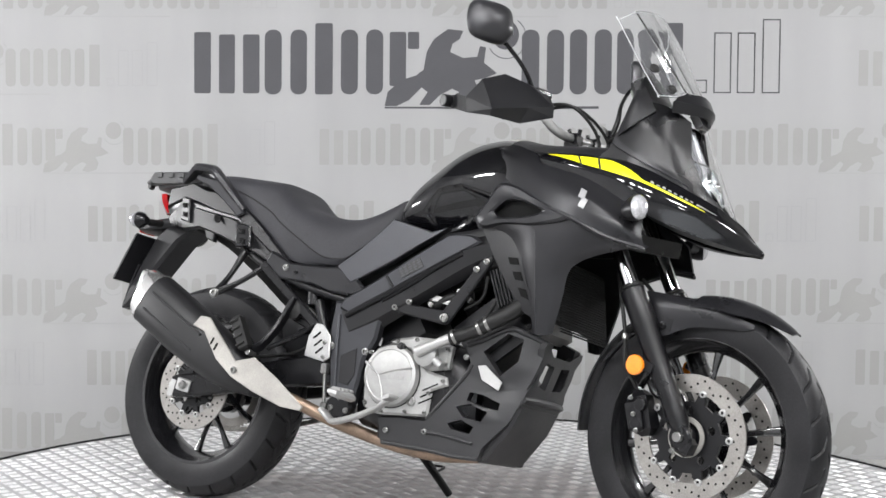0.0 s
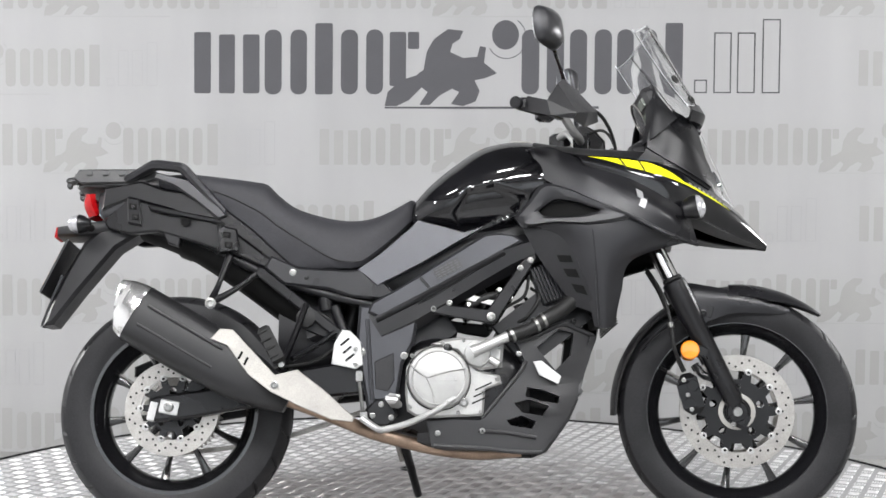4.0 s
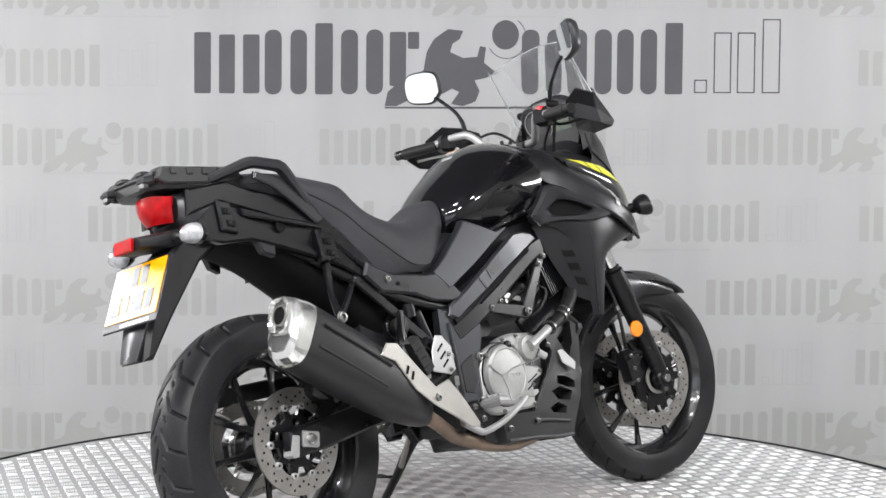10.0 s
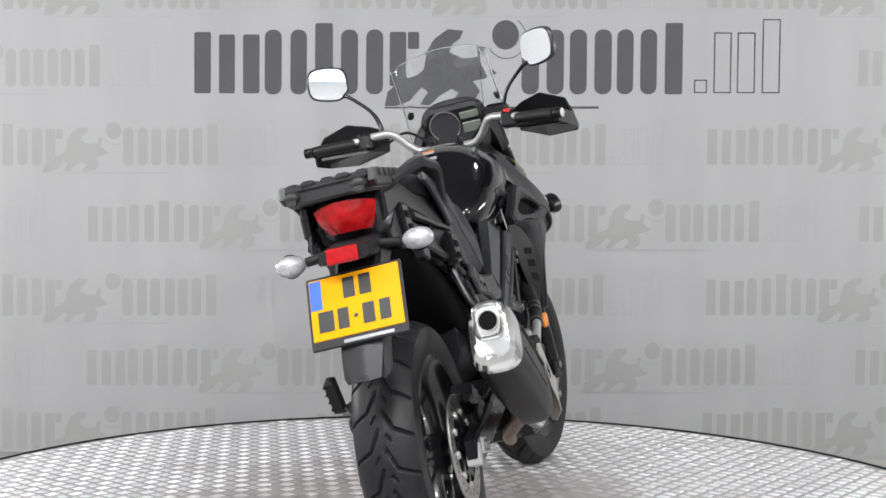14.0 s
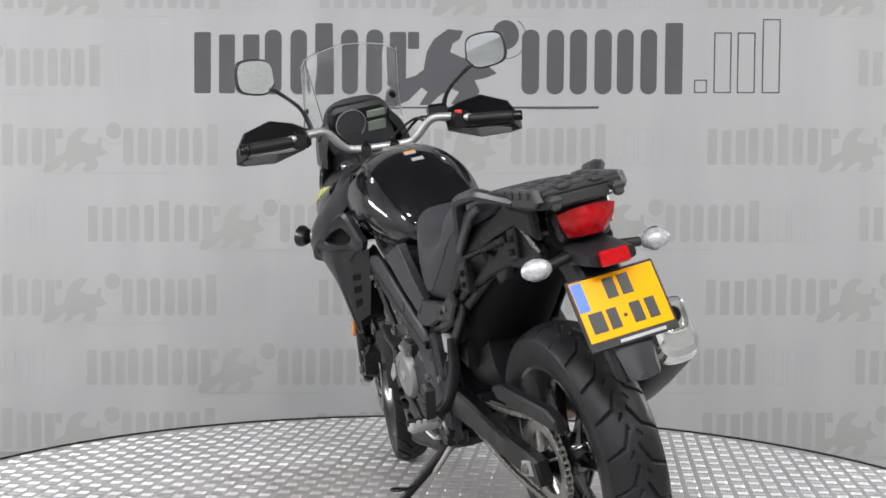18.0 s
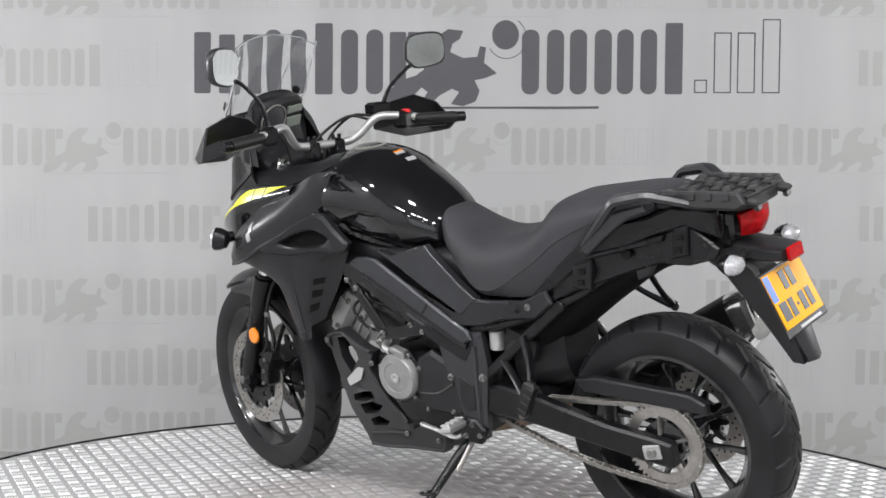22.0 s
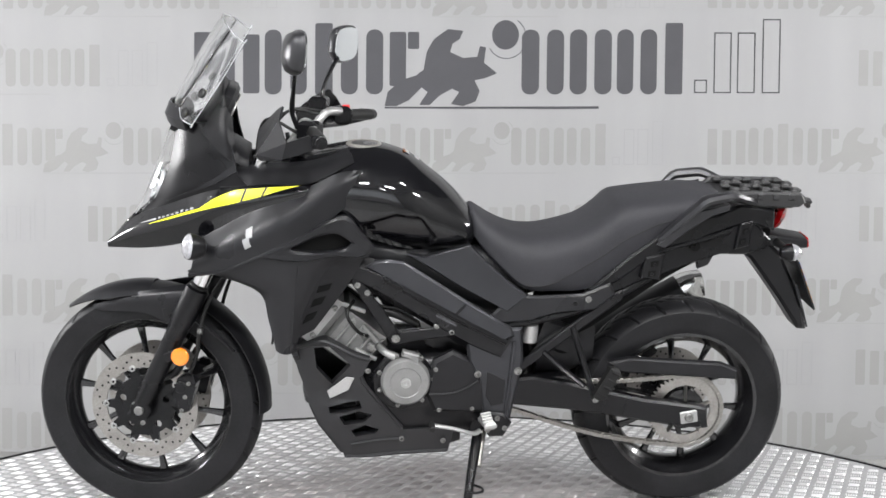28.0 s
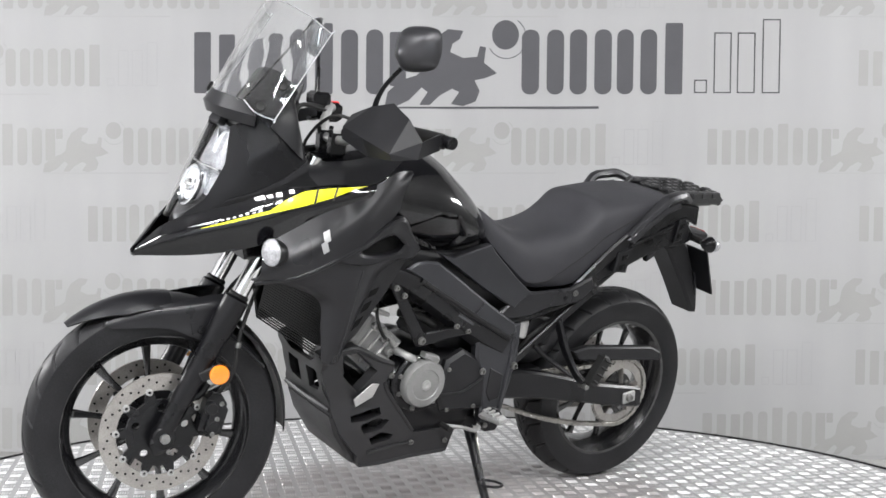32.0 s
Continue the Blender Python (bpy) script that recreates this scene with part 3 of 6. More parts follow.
def wheel(bike, name, c, R, w, rim_r, rim_w, grooves, hub, steer, label):
    c = np.array(c, float)
    st = steered if steer else (lambda s: s)
    e = tagged(part(name, st(Shape().lathe([(hub * 0.55, -rim_w * 0.62), (hub, -rim_w * 0.55), (hub, -rim_w * 0.2), (hub * 0.8, 0), (hub, rim_w * 0.2), (hub, rim_w * 0.55), (hub * 0.55, rim_w * 0.62)], c, (0, 1, 0), 32)), RIM, bike, label))
    part("tyre", st(tyre(c, R, w, rim_r, grooves)), RUBBER, e, "black rubber tyre with grooved tread", sharp=30)
    b = rim_w / 2
    prof = [(rim_r + 0.012, -b - 0.006), (rim_r + 0.011, -b - 0.012), (rim_r - 0.002, -b - 0.012), (rim_r - 0.012, -b + 0.004), (rim_r - 0.03, -b * 0.45),
            (rim_r - 0.034, 0), (rim_r - 0.03, b * 0.45), (rim_r - 0.012, b - 0.004), (rim_r - 0.002, b + 0.012), (rim_r + 0.011, b + 0.012), (rim_r + 0.012, b + 0.006), (rim_r - 0.008, 0.0)]
    part("rim", st(Shape().lathe(prof, c, (0, 1, 0), 96, closed=True)), RIM, e, "gloss black cast rim")
    for i in range(10):
        a = 2 * math.pi * (i + 0.25) / 10
        twist = (0.055 if i % 2 else -0.055)
        d0 = np.array([math.cos(a + twist), 0, math.sin(a + twist)])
        d1 = np.array([math.cos(a), 0, math.sin(a)])
        y0 = 0.02 if i % 2 else -0.02
        p = [c + d0 * hub * 0.85 + [0, y0, 0], c + d0 * hub * 1.6 + [0, y0 * 0.9, 0], c + d1 * rim_r * 0.62 + [0, y0 * 0.5, 0], c + d1 * (rim_r - 0.024)]
        part("spoke", st(Shape().tube(p, [0.017, 0.0088, 0.0068, 0.0115], 8, 11, flat=1.2)), RIM, e)
    part("valve", st(Shape().rod(c + np.array([math.cos(2.6), 0, math.sin(2.6)]) * (rim_r - 0.03) + [0, -0.015, 0], c + np.array([math.cos(2.6), 0, math.sin(2.6)]) * (rim_r - 0.075) + [0, -0.02, 0], 0.004, 8)), ZINC, e)
    return e


def disc(parent, c, r0, r1, side, steer, carrier=True, holes=48):
    c = np.array(c, float)
    st = steered if steer else (lambda s: s)
    d = part("brake_disc", st(Shape().lathe([(r0, -0.0025), (r1, -0.0025), (r1 + 0.0008, 0), (r1, 0.0025), (r0, 0.0025), (r0 - 0.0008, 0)], c, (0, 1, 0), 96, closed=True)), DISC, parent, "drilled steel brake disc")
    # dark plugs stand in for the drilled holes and the shade in them
    s = Shape()
    for i in range(holes):
        a = 2 * math.pi * i / holes
        r = r0 + (r1 - r0) * (0.25, 0.5, 0.75, 0.5)[i % 4]
        p = c + [r * math.cos(a), 0, r * math.sin(a)]
        s.lathe([(0.0033, -0.0029), (0.0033, 0.0029)], p, (0, 1, 0), 8)
    part("drilling", st(s), DARK, d)["kind"] = "stuff"
    if carrier:
        lobes = 10
        ring = [(a, 0.088 + (r0 + 0.003 - 0.088) * max(0.0, math.cos(lobes * a)) ** 0.8) if r0 > 0.1 else (a, 0.062 + (r0 + 0.003 - 0.062) * max(0.0, math.cos(lobes * a)) ** 0.8) for a in np.linspace(0, 2 * math.pi, 120, endpoint=False)]
        eyes = [[(0.066 * q * math.cos(b) + 0.0105 * math.cos(-w), 0.066 * q * math.sin(b) + 0.0105 * math.sin(-w)) for w in np.linspace(0, 2 * math.pi, 12, endpoint=False)] for b in np.arange(5) * 2 * math.pi / 5 + 0.3 for q in (1.0 if r0 > 0.1 else 0.7,)]
        plate = Shape().holed([(q * math.cos(a), q * math.sin(a)) for a, q in ring], eyes, -0.005, 0.005)
        part("disc_carrier", st(plate.move(Matrix.Translation(c))), FRAME, d, "black lobed disc carrier")
        for i in range(lobes):
            a = 2 * math.pi * i / lobes
            part("rivet", st(Shape().bolt(c + [r0 * math.cos(a), side * 0.003, r0 * math.sin(a)], (0, side, 0), 0.0085, 0.006)), ALU, d)
    return d


def wheels(bike):
    f = wheel(bike, "front_wheel", AX_F, 0.329, 0.112, 0.246, 0.066, groove_front, 0.042, True, "black ten-spoke cast front wheel")
    r = wheel(bike, "rear_wheel", AX_R, 0.321, 0.150, 0.222, 0.105, groove_rear, 0.05, False, "black ten-spoke cast rear wheel")
    for s in (-1, 1):
        disc(f, (1.56, s * 0.072, 0.329), 0.112, 0.155, s, True)
    disc(r, (0, -0.098, 0.321), 0.085, 0.128, -1, False)
    cal = part("rear_caliper", Shape().box((0.085, -0.112, 0.425), (0.085, 0.052, 0.05), (0, 38, 0), 0.012), FRAME, bike, "black rear brake caliper")
    part("caliper_bracket", Shape().prism([(0.03, 0.365), (0.07, 0.36), (0.135, 0.395), (0.125, 0.425), (0.06, 0.40)], -0.128, -0.138, 0.003), FRAME, cal)
    for x, z in ((0.065, 0.437), (0.108, 0.404)):
        part("caliper_bolt", Shape().bolt((x, -0.138, z), (0, -1, 0), 0.007, 0.007), ZINC, cal)
    part("brake_hose", Shape().tube([(0.11, -0.12, 0.42), (0.17, -0.135, 0.41), (0.26, -0.14, 0.425), (0.38, -0.14, 0.445), (0.45, -0.135, 0.49)], 0.0055, 8, 20), HOSE, cal)
    # axle ends
    part("axle", steered(Shape().rod((1.56, -0.135, 0.329), (1.56, 0.135, 0.329), 0.013, 16)), ZINC, f)
    part("sensor_ring", steered(Shape().lathe([(0.038, -0.002), (0.05, -0.002), (0.05, 0.002), (0.038, 0.002)], (1.56, -0.085, 0.329), (0, 1, 0), 48, closed=True)), STEEL, f)
    part("axle", Shape().rod((0, -0.158, 0.321), (0, 0.158, 0.321), 0.013, 16), ZINC, r)
    # sprocket and chain
    sp = Shape()
    n = 47
    ring = []
    for i in range(n * 4):
        a = 2 * math.pi * i / (n * 4)
        ring.append((0.107 + 0.0045 * (1 if i % 4 in (0, 1) else -1), a))
    outer = [(q * math.cos(a), q * math.sin(a)) for q, a in ring]
    inner = [(0.078 * math.cos(a), 0.078 * math.sin(a)) for q, a in ring]
    sp.rings([[(x, 0.092, 0.321 + z) for x, z in inner], [(x, 0.092, 0.321 + z) for x, z in outer], [(x, 0.098, 0.321 + z) for x, z in outer], [(x, 0.098, 0.321 + z) for x, z in inner]], loop=True)
    for i in range(5):
        a = 2 * math.pi * i / 5 + 0.3
        sp.tube([(0.03 * math.cos(a), 0.095, 0.321 + 0.03 * math.sin(a)), (0.082 * math.cos(a), 0.095, 0.321 + 0.082 * math.sin(a))], [0.018, 0.012], 8, flat=0.25)
    part("sprocket", sp, DISC, r, "bare alloy rear sprocket")
    part("sprocket_hub", Shape().lathe([(0.02, 0.06), (0.062, 0.06), (0.062, 0.088), (0.03, 0.1), (0.02, 0.1)], (0, 0, 0.321), (0, 1, 0), 32), RIM, r)


def chain(bike):
    ch = part("drive_chain", Shape().box((0.52, 0.095, 0.355), (0.006, 0.02, 0.006), bevel=0.001), CHAIN, bike, "oily steel roller chain")
    ch["kind"] = "stuff"
    s = Shape()
    # loop: lower run, round the sprocket, upper run, round the front sprocket
    pts = []
    for t in np.linspace(0, 1, 60):
        pts.append((0.50 - 0.50 * t, 0.325 - 0.115 * t - 0.022 * math.sin(math.pi * t)))
    for a in np.linspace(-math.pi / 2, -1.5 * math.pi, 30):
        pts.append((0.1115 * math.cos(a), 0.321 + 0.1115 * math.sin(a)))
    for t in np.linspace(0, 1, 60):
        pts.append((0.50 * t, 0.4325 - 0.02 * t - 0.008 * math.sin(math.pi * t)))
    for a in np.linspace(math.pi / 2, -math.pi / 2, 12):
        pts.append((0.50 + 0.044 * math.cos(a), 0.369 + 0.044 * math.sin(a)))
    pts = np.array(pts)
    seg = np.r_[0, np.cumsum(np.hypot(*np.diff(pts, axis=0).T))]
    k = int(seg[-1] / 0.0159)
    q = np.column_stack([np.interp(np.linspace(0, seg[-1], k), seg, pts[:, i]) for i in (0, 1)])
    for i in range(k - 1):
        m, d = (q[i] + q[i + 1]) / 2, q[i + 1] - q[i]
        ang = math.degrees(math.atan2(d[1], d[0]))
        o = 0.0085 if i % 2 else 0.0062
        for y in (-o, o):
            s.box((m[0], 0.095 + y, m[1]), (0.0225, 0.0018, 0.0125), (0, -ang, 0), 0.003)
        s.rod((q[i][0], 0.087, q[i][1]), (q[i][0], 0.103, q[i][1]), 0.005, 8)
    c = part("chain_run", s, CHAIN, ch)
    c["kind"] = "stuff"


def fork(bike):
    d = np.array([-0.475, 0, 1.0]) / math.hypot(0.475, 1)
    fk = part("front_fork", steered(Shape().prism([(1.31, 0.80), (1.39, 0.79), (1.40, 0.83), (1.32, 0.84)], -0.13, 0.13, 0.008)), FRAME, bike, "telescopic front fork with black lowers")
    for s in (-1, 1):
        y = s * 0.105
        at = lambda z, o=0.0: (fork_x(z) + o, y, z)
        part("stanchion", steered(Shape().rod(at(0.56), at(1.06), 0.0215, 20)), CHROME, fk, "polished chrome fork tube")
        part("slider", steered(Shape().tube([at(0.335), at(0.37), at(0.45), at(0.58), at(0.60), at(0.685), at(0.69)], [0.022, 0.026, 0.0275, 0.029, 0.033, 0.033, 0.026], 18)), FRAME, fk, "black fork slider")
        part("dust_seal", steered(Shape().rod(at(0.688), at(0.70), 0.0275, 18)), HOSE, fk)
        part("axle_clamp", steered(Shape().rod((1.56, y - 0.019, 0.329), (1.56, y + 0.019, 0.329), 0.03, 20).box((1.567, y, 0.31), (0.05, 0.034, 0.05), (0, 25, 0), 0.01)), FRAME, fk)
        part("axle_nut", steered(Shape().bolt((1.56, y + s * 0.019, 0.329), (0, s, 0), 0.010, 0.010)), ZINC, fk)
        part("pinch_bolt", steered(Shape().bolt((1.548, y + s * 0.024, 0.295), (0, s, 0), 0.006, 0.008)), ZINC, fk)
        rf = part("reflector", steered(Shape().lathe([(0.0255, 0), (0.0255, s * 0.006), (0.023, s * 0.009), (0.012, s * 0.0105), (0.001, s * 0.011)], (1.436, s * 0.138, 0.497), (0, 1, 0), 28)), AMBER, fk, "round amber reflector")
        part("reflector_bracket", steered(Shape().box((1.455, s * 0.132, 0.50), (0.06, 0.008, 0.028), (0, 25, 0), 0.003)), FRAME, fk)
        cl = part("brake_caliper", steered(Shape().box((1.437, s * 0.088, 0.378), (0.055, 0.046, 0.115), (0, -14, 0), 0.016).box((1.428, s * 0.110, 0.372), (0.042, 0.022, 0.085), (0, -14, 0), 0.012).rod((1.442, s * 0.10, 0.40), (1.442, s * 0.122, 0.40), 0.017, 16).rod((1.434, s * 0.10, 0.352), (1.434, s * 0.122, 0.352), 0.017, 16)), FRAME, fk, "black two-piston brake caliper")
        for dz in (-0.04, 0.0, 0.04):
            part("caliper_bolt", steered(Shape().bolt((1.428 - dz * 0.25, s * 0.122, 0.375 + dz), (0, s, 0), 0.0055, 0.006)), ZINC, cl)
        part("caliper_bracket", steered(Shape().tube([(1.45, s * 0.085, 0.46), (1.47, s * 0.088, 0.43), (1.505, s * 0.09, 0.42)], 0.011, 8, 6)), FRAME, fk)
        part("brake_hose", steered(Shape().tube([(1.42, s * 0.1, 0.44), (1.395, s * 0.12, 0.50), (1.385, s * 0.115, 0.58), (1.36, s * 0.10, 0.66), (1.32, s * 0.06, 0.73)], 0.0055, 8, 20)), HOSE, fk)
        part("hose_clip", steered(Shape().rod((1.387, s * 0.117, 0.56), (1.385, s * 0.115, 0.575), 0.0085, 8)), ZINC, fk)
    part("fork_brace", steered(Shape().prism([(1.42, 0.60), (1.50, 0.58), (1.51, 0.62), (1.43, 0.65)], -0.085, 0.085, 0.006)), PLASTIC, fk)
    # mudguard
    mg = part("front_mudguard", steered(fender_shape(0.361, 0.356, 48, 92, 0.07, 0.6)), SATIN, bike, "dark satin front mudguard")
    part("rear_section", steered(fender_shape(0.350, 0.350, 92, 182, 0.066, 0.25)), PLASTIC, mg, "textured black mudguard tail")
    for s in (-1, 1):
        side = Shape().skin([[(1.40, s * 0.055, 0.690), (1.47, s * 0.060, 0.682), (1.60, s * 0.062, 0.652), (1.71, s * 0.052, 0.612)],
                             [(1.41, s * 0.075, 0.665), (1.475, s * 0.083, 0.655), (1.60, s * 0.071, 0.632), (1.71, s * 0.057, 0.602)],
                             [(1.43, s * 0.083, 0.60), (1.475, s * 0.086, 0.575), (1.56, s * 0.073, 0.60), (1.69, s * 0.057, 0.596)]], 16, 8, 0.004 * s)
        part("mudguard_cheek", steered(side), SATIN, mg)
        part("cheek_bolt", steered(Shape().bolt((1.475, s * 0.087, 0.60), (0, s, 0), 0.009, 0.006)), FRAME, mg)
        part("stay", steered(Shape().tube([(1.43, s * 0.088, 0.60), (1.36, s * 0.08, 0.555), (1.30, s * 0.072, 0.50)], 0.009, 8, 8, flat=0.5)), PLASTIC, mg)


def fender_shape(r0, r1, a0, a1, w, depth):
    cur = []
    for k in np.linspace(-1, 1, 7):
        row = []
        for a in np.linspace(a0, a1, 12):
            t = radians(a)
            r = r0 + (r1 - r0) * (a - a0) / (a1 - a0) - depth * 0.06 * abs(k) ** 2.2 * (min(1.0, 0.15 + (a - a0) / 28) if a0 < 60 else 1.0)
            ww = w * (0.30 + 0.70 * min(1, ((a - a0) / 24) ** 0.7)) if a0 < 60 else w
            row.append((1.56 + r * math.cos(t), ww * k, 0.329 + r * math.sin(t)))
        cur.append(row)
    return Shape().skin(cur, 28, 14, -0.004)



def bodywork(bike):
    # fuel tank
    st = [(0.640, 0.815, 0.898, 0.06, 2.1), (0.655, 0.800, 0.918, 0.105, 2.05), (0.70, 0.79, 0.969, 0.138, 1.95), (0.76, 0.785, 1.020, 0.160, 1.92), (0.84, 0.785, 1.074, 0.177, 1.95),
          (0.93, 0.80, 1.096, 0.181, 2.05), (1.02, 0.83, 1.088, 0.177, 2.15), (1.10, 0.87, 1.072, 0.15, 2.3), (1.16, 0.92, 1.058, 0.11, 2.3)]
    shell = Shape().body(st, 128, 150)
    # knee recess with crisp borders pressed into either flank
    knee = [(0.752, 0.862), (0.797, 0.926), (0.875, 0.938), (0.972, 0.905), (0.955, 0.862), (0.845, 0.818), (0.784, 0.806)]
    for i, (x, y, z) in enumerate(shell.v):
        if abs(y) > 0.06:
            q = min(((bx - ax) * (z - az) - (bz - az) * (x - ax)) / -math.hypot(bx - ax, bz - az) for (ax, az), (bx, bz) in zip(knee, knee[1:] + knee[:1]))
            k = max(0.0, min(1.0, q / 0.014))
            shell.v[i] = (x, y - math.copysign(0.016 * k * k * (3 - 2 * k), y), z)
    tank = part("fuel_tank", shell, GLOSS, bike, "gloss black painted fuel tank", sharp=50)
    part("filler_inset", Shape().lathe([(0.035, -0.002), (0.035, 0.0045), (0.001, 0.0055)], (0.955, 0, 1.0905), (-0.02, 0, 1), 28), FRAME, tank)
    part("filler_cap", Shape().lathe([(0.050, -0.01), (0.050, 0.003), (0.046, 0.006), (0.040, 0.006), (0.036, 0.003), (0.001, 0.004)], (0.955, 0, 1.0905), (-0.02, 0, 1), 32), STEEL, tank, "round steel filler cap")
    part("warning_sticker", Shape().box((0.836, 0.005, 1.0735), (0.016, 0.036, 0.002), (0, -30, 0), 0.0005), WHITE, tank, "white sticker with an orange band")
    part("sticker_band", Shape().box((0.841, 0.005, 1.0767), (0.007, 0.036, 0.002), (0, -30, 0), 0.0005), AMBER, tank)
    part("warning_sticker", Shape().box((0.805, -0.005, 1.053), (0.016, 0.036, 0.002), (0, -34, 0), 0.0005), WHITE, tank, "small white sticker")
    part("airbox", Shape().body([(0.50, 0.60, 0.74, 0.10, 4), (0.60, 0.62, 0.82, 0.115, 4), (0.75, 0.66, 0.82, 0.12, 4), (0.90, 0.72, 0.84, 0.12, 4), (1.04, 0.78, 0.90, 0.11, 4)], 24, 12), PLASTIC, bike, "black airbox under the tank")
    # seat: a crowned top over flat flanks that meet in a crease
    st = [(-0.075, 0.945, 0.962, 0.060, 0.948), (-0.05, 0.930, 0.977, 0.116, 0.945), (0.03, 0.900, 0.979, 0.142, 0.932), (0.12, 0.848, 0.971, 0.151, 0.908), (0.20, 0.79, 0.963, 0.153, 0.872), (0.240, 0.765, 0.955, 0.153, 0.848), (0.275, 0.738, 0.922, 0.153, 0.82),
          (0.33, 0.704, 0.884, 0.154, 0.785), (0.43, 0.697, 0.858, 0.152, 0.728), (0.50, 0.704, 0.856, 0.146, 0.722), (0.55, 0.742, 0.868, 0.134, 0.756), (0.60, 0.790, 0.893, 0.114, 0.802), (0.640, 0.838, 0.919, 0.092, 0.846), (0.655, 0.856, 0.920, 0.070, 0.862)]
    rings = []
    for x, lo, hi, w, zc in cat(st, 60):
        half = [(0.0, lo), (0.75 * w, lo), (0.90 * w, lo + 0.006), (0.93 * w, lo + 0.3 * (zc - lo)), (0.97 * w, lo + 0.7 * (zc - lo)), (w, zc)]
        half += [(w * math.cos(a) ** 0.6, zc + (hi - zc) * math.sin(a) ** 0.6) for a in np.linspace(0, math.pi / 2, 14)[1:-1]] + [(0.0, hi)]
        rings.append([(x, y, z) for y, z in half] + [(x, -y, z) for y, z in half[-2:0:-1]])
    seat = part("seat", Shape().rings(rings), VINYL, bike, "black stepped rider and passenger seat", sharp=24)
    for s in (-1, 1):
        part("seat_piping", Shape().tube([(x, s * (w - 0.001), zc) for x, lo, hi, w, zc in st[2:10]], 0.0022, 6, 30), HOSE, seat)
    # side covers and tail
    for s in (-1, 1):
        pan = Shape().prism([(0.497, 0.697), (0.553, 0.738), (0.640, 0.815), (0.662, 0.840), (0.72, 0.825), (0.79, 0.806), (0.84, 0.818), (0.775, 0.777), (0.675, 0.716), (0.553, 0.651), (0.528, 0.672)], s * 0.135, s * 0.163, 0.003, lean=lambda x, z: -s * 0.07 * (z - 0.70))
        part("side_panel", pan, SPAR, bike, "grey satin triangular side panel")
        cov = Shape().prism([(0.262, 0.735), (0.34, 0.702), (0.47, 0.695), (0.532, 0.700), (0.606, 0.632), (0.56, 0.615), (0.48, 0.622), (0.42, 0.642), (0.30, 0.655), (0.245, 0.70)], s * 0.145, s * 0.163, 0.006)
        c = part("lower_side_cover", cov, SATIN, bike, "dark satin cover below the seat")
        part("cover_bolt", Shape().bolt((0.323, s * 0.163, 0.687), (0, s, 0), 0.0085, 0.005), ZINC, c)
        part("cover_bolt", Shape().bolt((0.36, s * 0.163, 0.674), (0, s, 0), 0.006, 0.004), FRAME, c)
        # tail: flat black pieces that draw in towards the lamp
        inw = lambda x, z: -s * 0.16 * max(0.0, 0.12 - x)
        t = part("tail_panel", Shape().prism([(-0.148, 0.905), (-0.038, 0.876), (0.103, 0.828), (0.228, 0.770), (0.336, 0.692), (0.316, 0.662), (0.256, 0.697), (0.19, 0.728), (0.141, 0.745), (0.021, 0.785), (-0.06, 0.808), (-0.136, 0.803), (-0.199, 0.818), (-0.214, 0.845)], s * 0.118, s * 0.146, 0.005, lean=inw), FRAME, bike, "black tail panel")
        part("tail_fairing", Shape().prism([(-0.215, 0.935), (-0.109, 0.952), (-0.04, 0.925), (0.046, 0.912), (0.126, 0.872), (0.202, 0.816), (0.318, 0.712), (0.305, 0.693), (0.256, 0.725), (0.171, 0.787), (0.104, 0.823), (-0.036, 0.871), (-0.135, 0.901), (-0.220, 0.872)], s * 0.128, s * 0.152, 0.006, lean=inw), FRAME, t, "black satin tail cover")
        part("rail_cover", Shape().prism([(-0.089, 0.885), (0.026, 0.857), (0.112, 0.839), (0.134, 0.822), (0.044, 0.838), (-0.079, 0.866)], s * 0.14, s * 0.157, 0.004, lean=inw), FRAME, t, "black rail cover")
        for o, eyes in (([(-0.148, 0.906), (-0.112, 0.899), (-0.100, 0.822), (-0.142, 0.832)], ((-0.128, 0.878), (-0.120, 0.848))), ([(0.110, 0.822), (0.166, 0.808), (0.176, 0.746), (0.122, 0.742)], ((0.140, 0.792), (0.146, 0.763)))):
            mp = part("mount_plate", Shape().prism(o, s * 0.13, s * 0.158, 0.004, lean=inw), FRAME, t)
            for x, z in eyes:
                part("mount_eye", Shape().prism([(x - 0.010, z + 0.008), (x + 0.010, z + 0.005), (x + 0.010, z - 0.010), (x - 0.010, z - 0.007)], s * 0.158, s * 0.162, 0.001, lean=inw), DARK, mp)
                part("mount_bolt", Shape().bolt((x, s * 0.161 + inw(x, z), z - 0.002), (0, s, 0), 0.0055, 0.003), FRAME, mp)
        part("mount_hook", Shape().prism([(-0.048, 0.815), (0.010, 0.806), (0.003, 0.764), (-0.029, 0.776)], s * 0.115, s * 0.14, 0.004, lean=inw), PLASTIC, t)
        part("cover_hole", Shape().lathe([(0.014, 0), (0.014, 0.003), (0.010, 0.004), (0.001, 0.001)], (0.02, s * 0.131, 0.835), (0, s, 0), 16), DARK, t)
        # subframe rail
        part("subframe_rail", Shape().tube([(0.555, s * 0.135, 0.60), (0.38, s * 0.14, 0.64), (0.22, s * 0.128, 0.70), (0.05, s * 0.10, 0.79), (-0.12, s * 0.075, 0.83)], 0.014, 10, 20), FRAME, bike)
        part("subframe_strut", Shape().prism(strip((0.505, 0.478), (0.235, 0.690), 0.013, 0.015), s * 0.134, s * 0.15, 0.004), FRAME, bike)
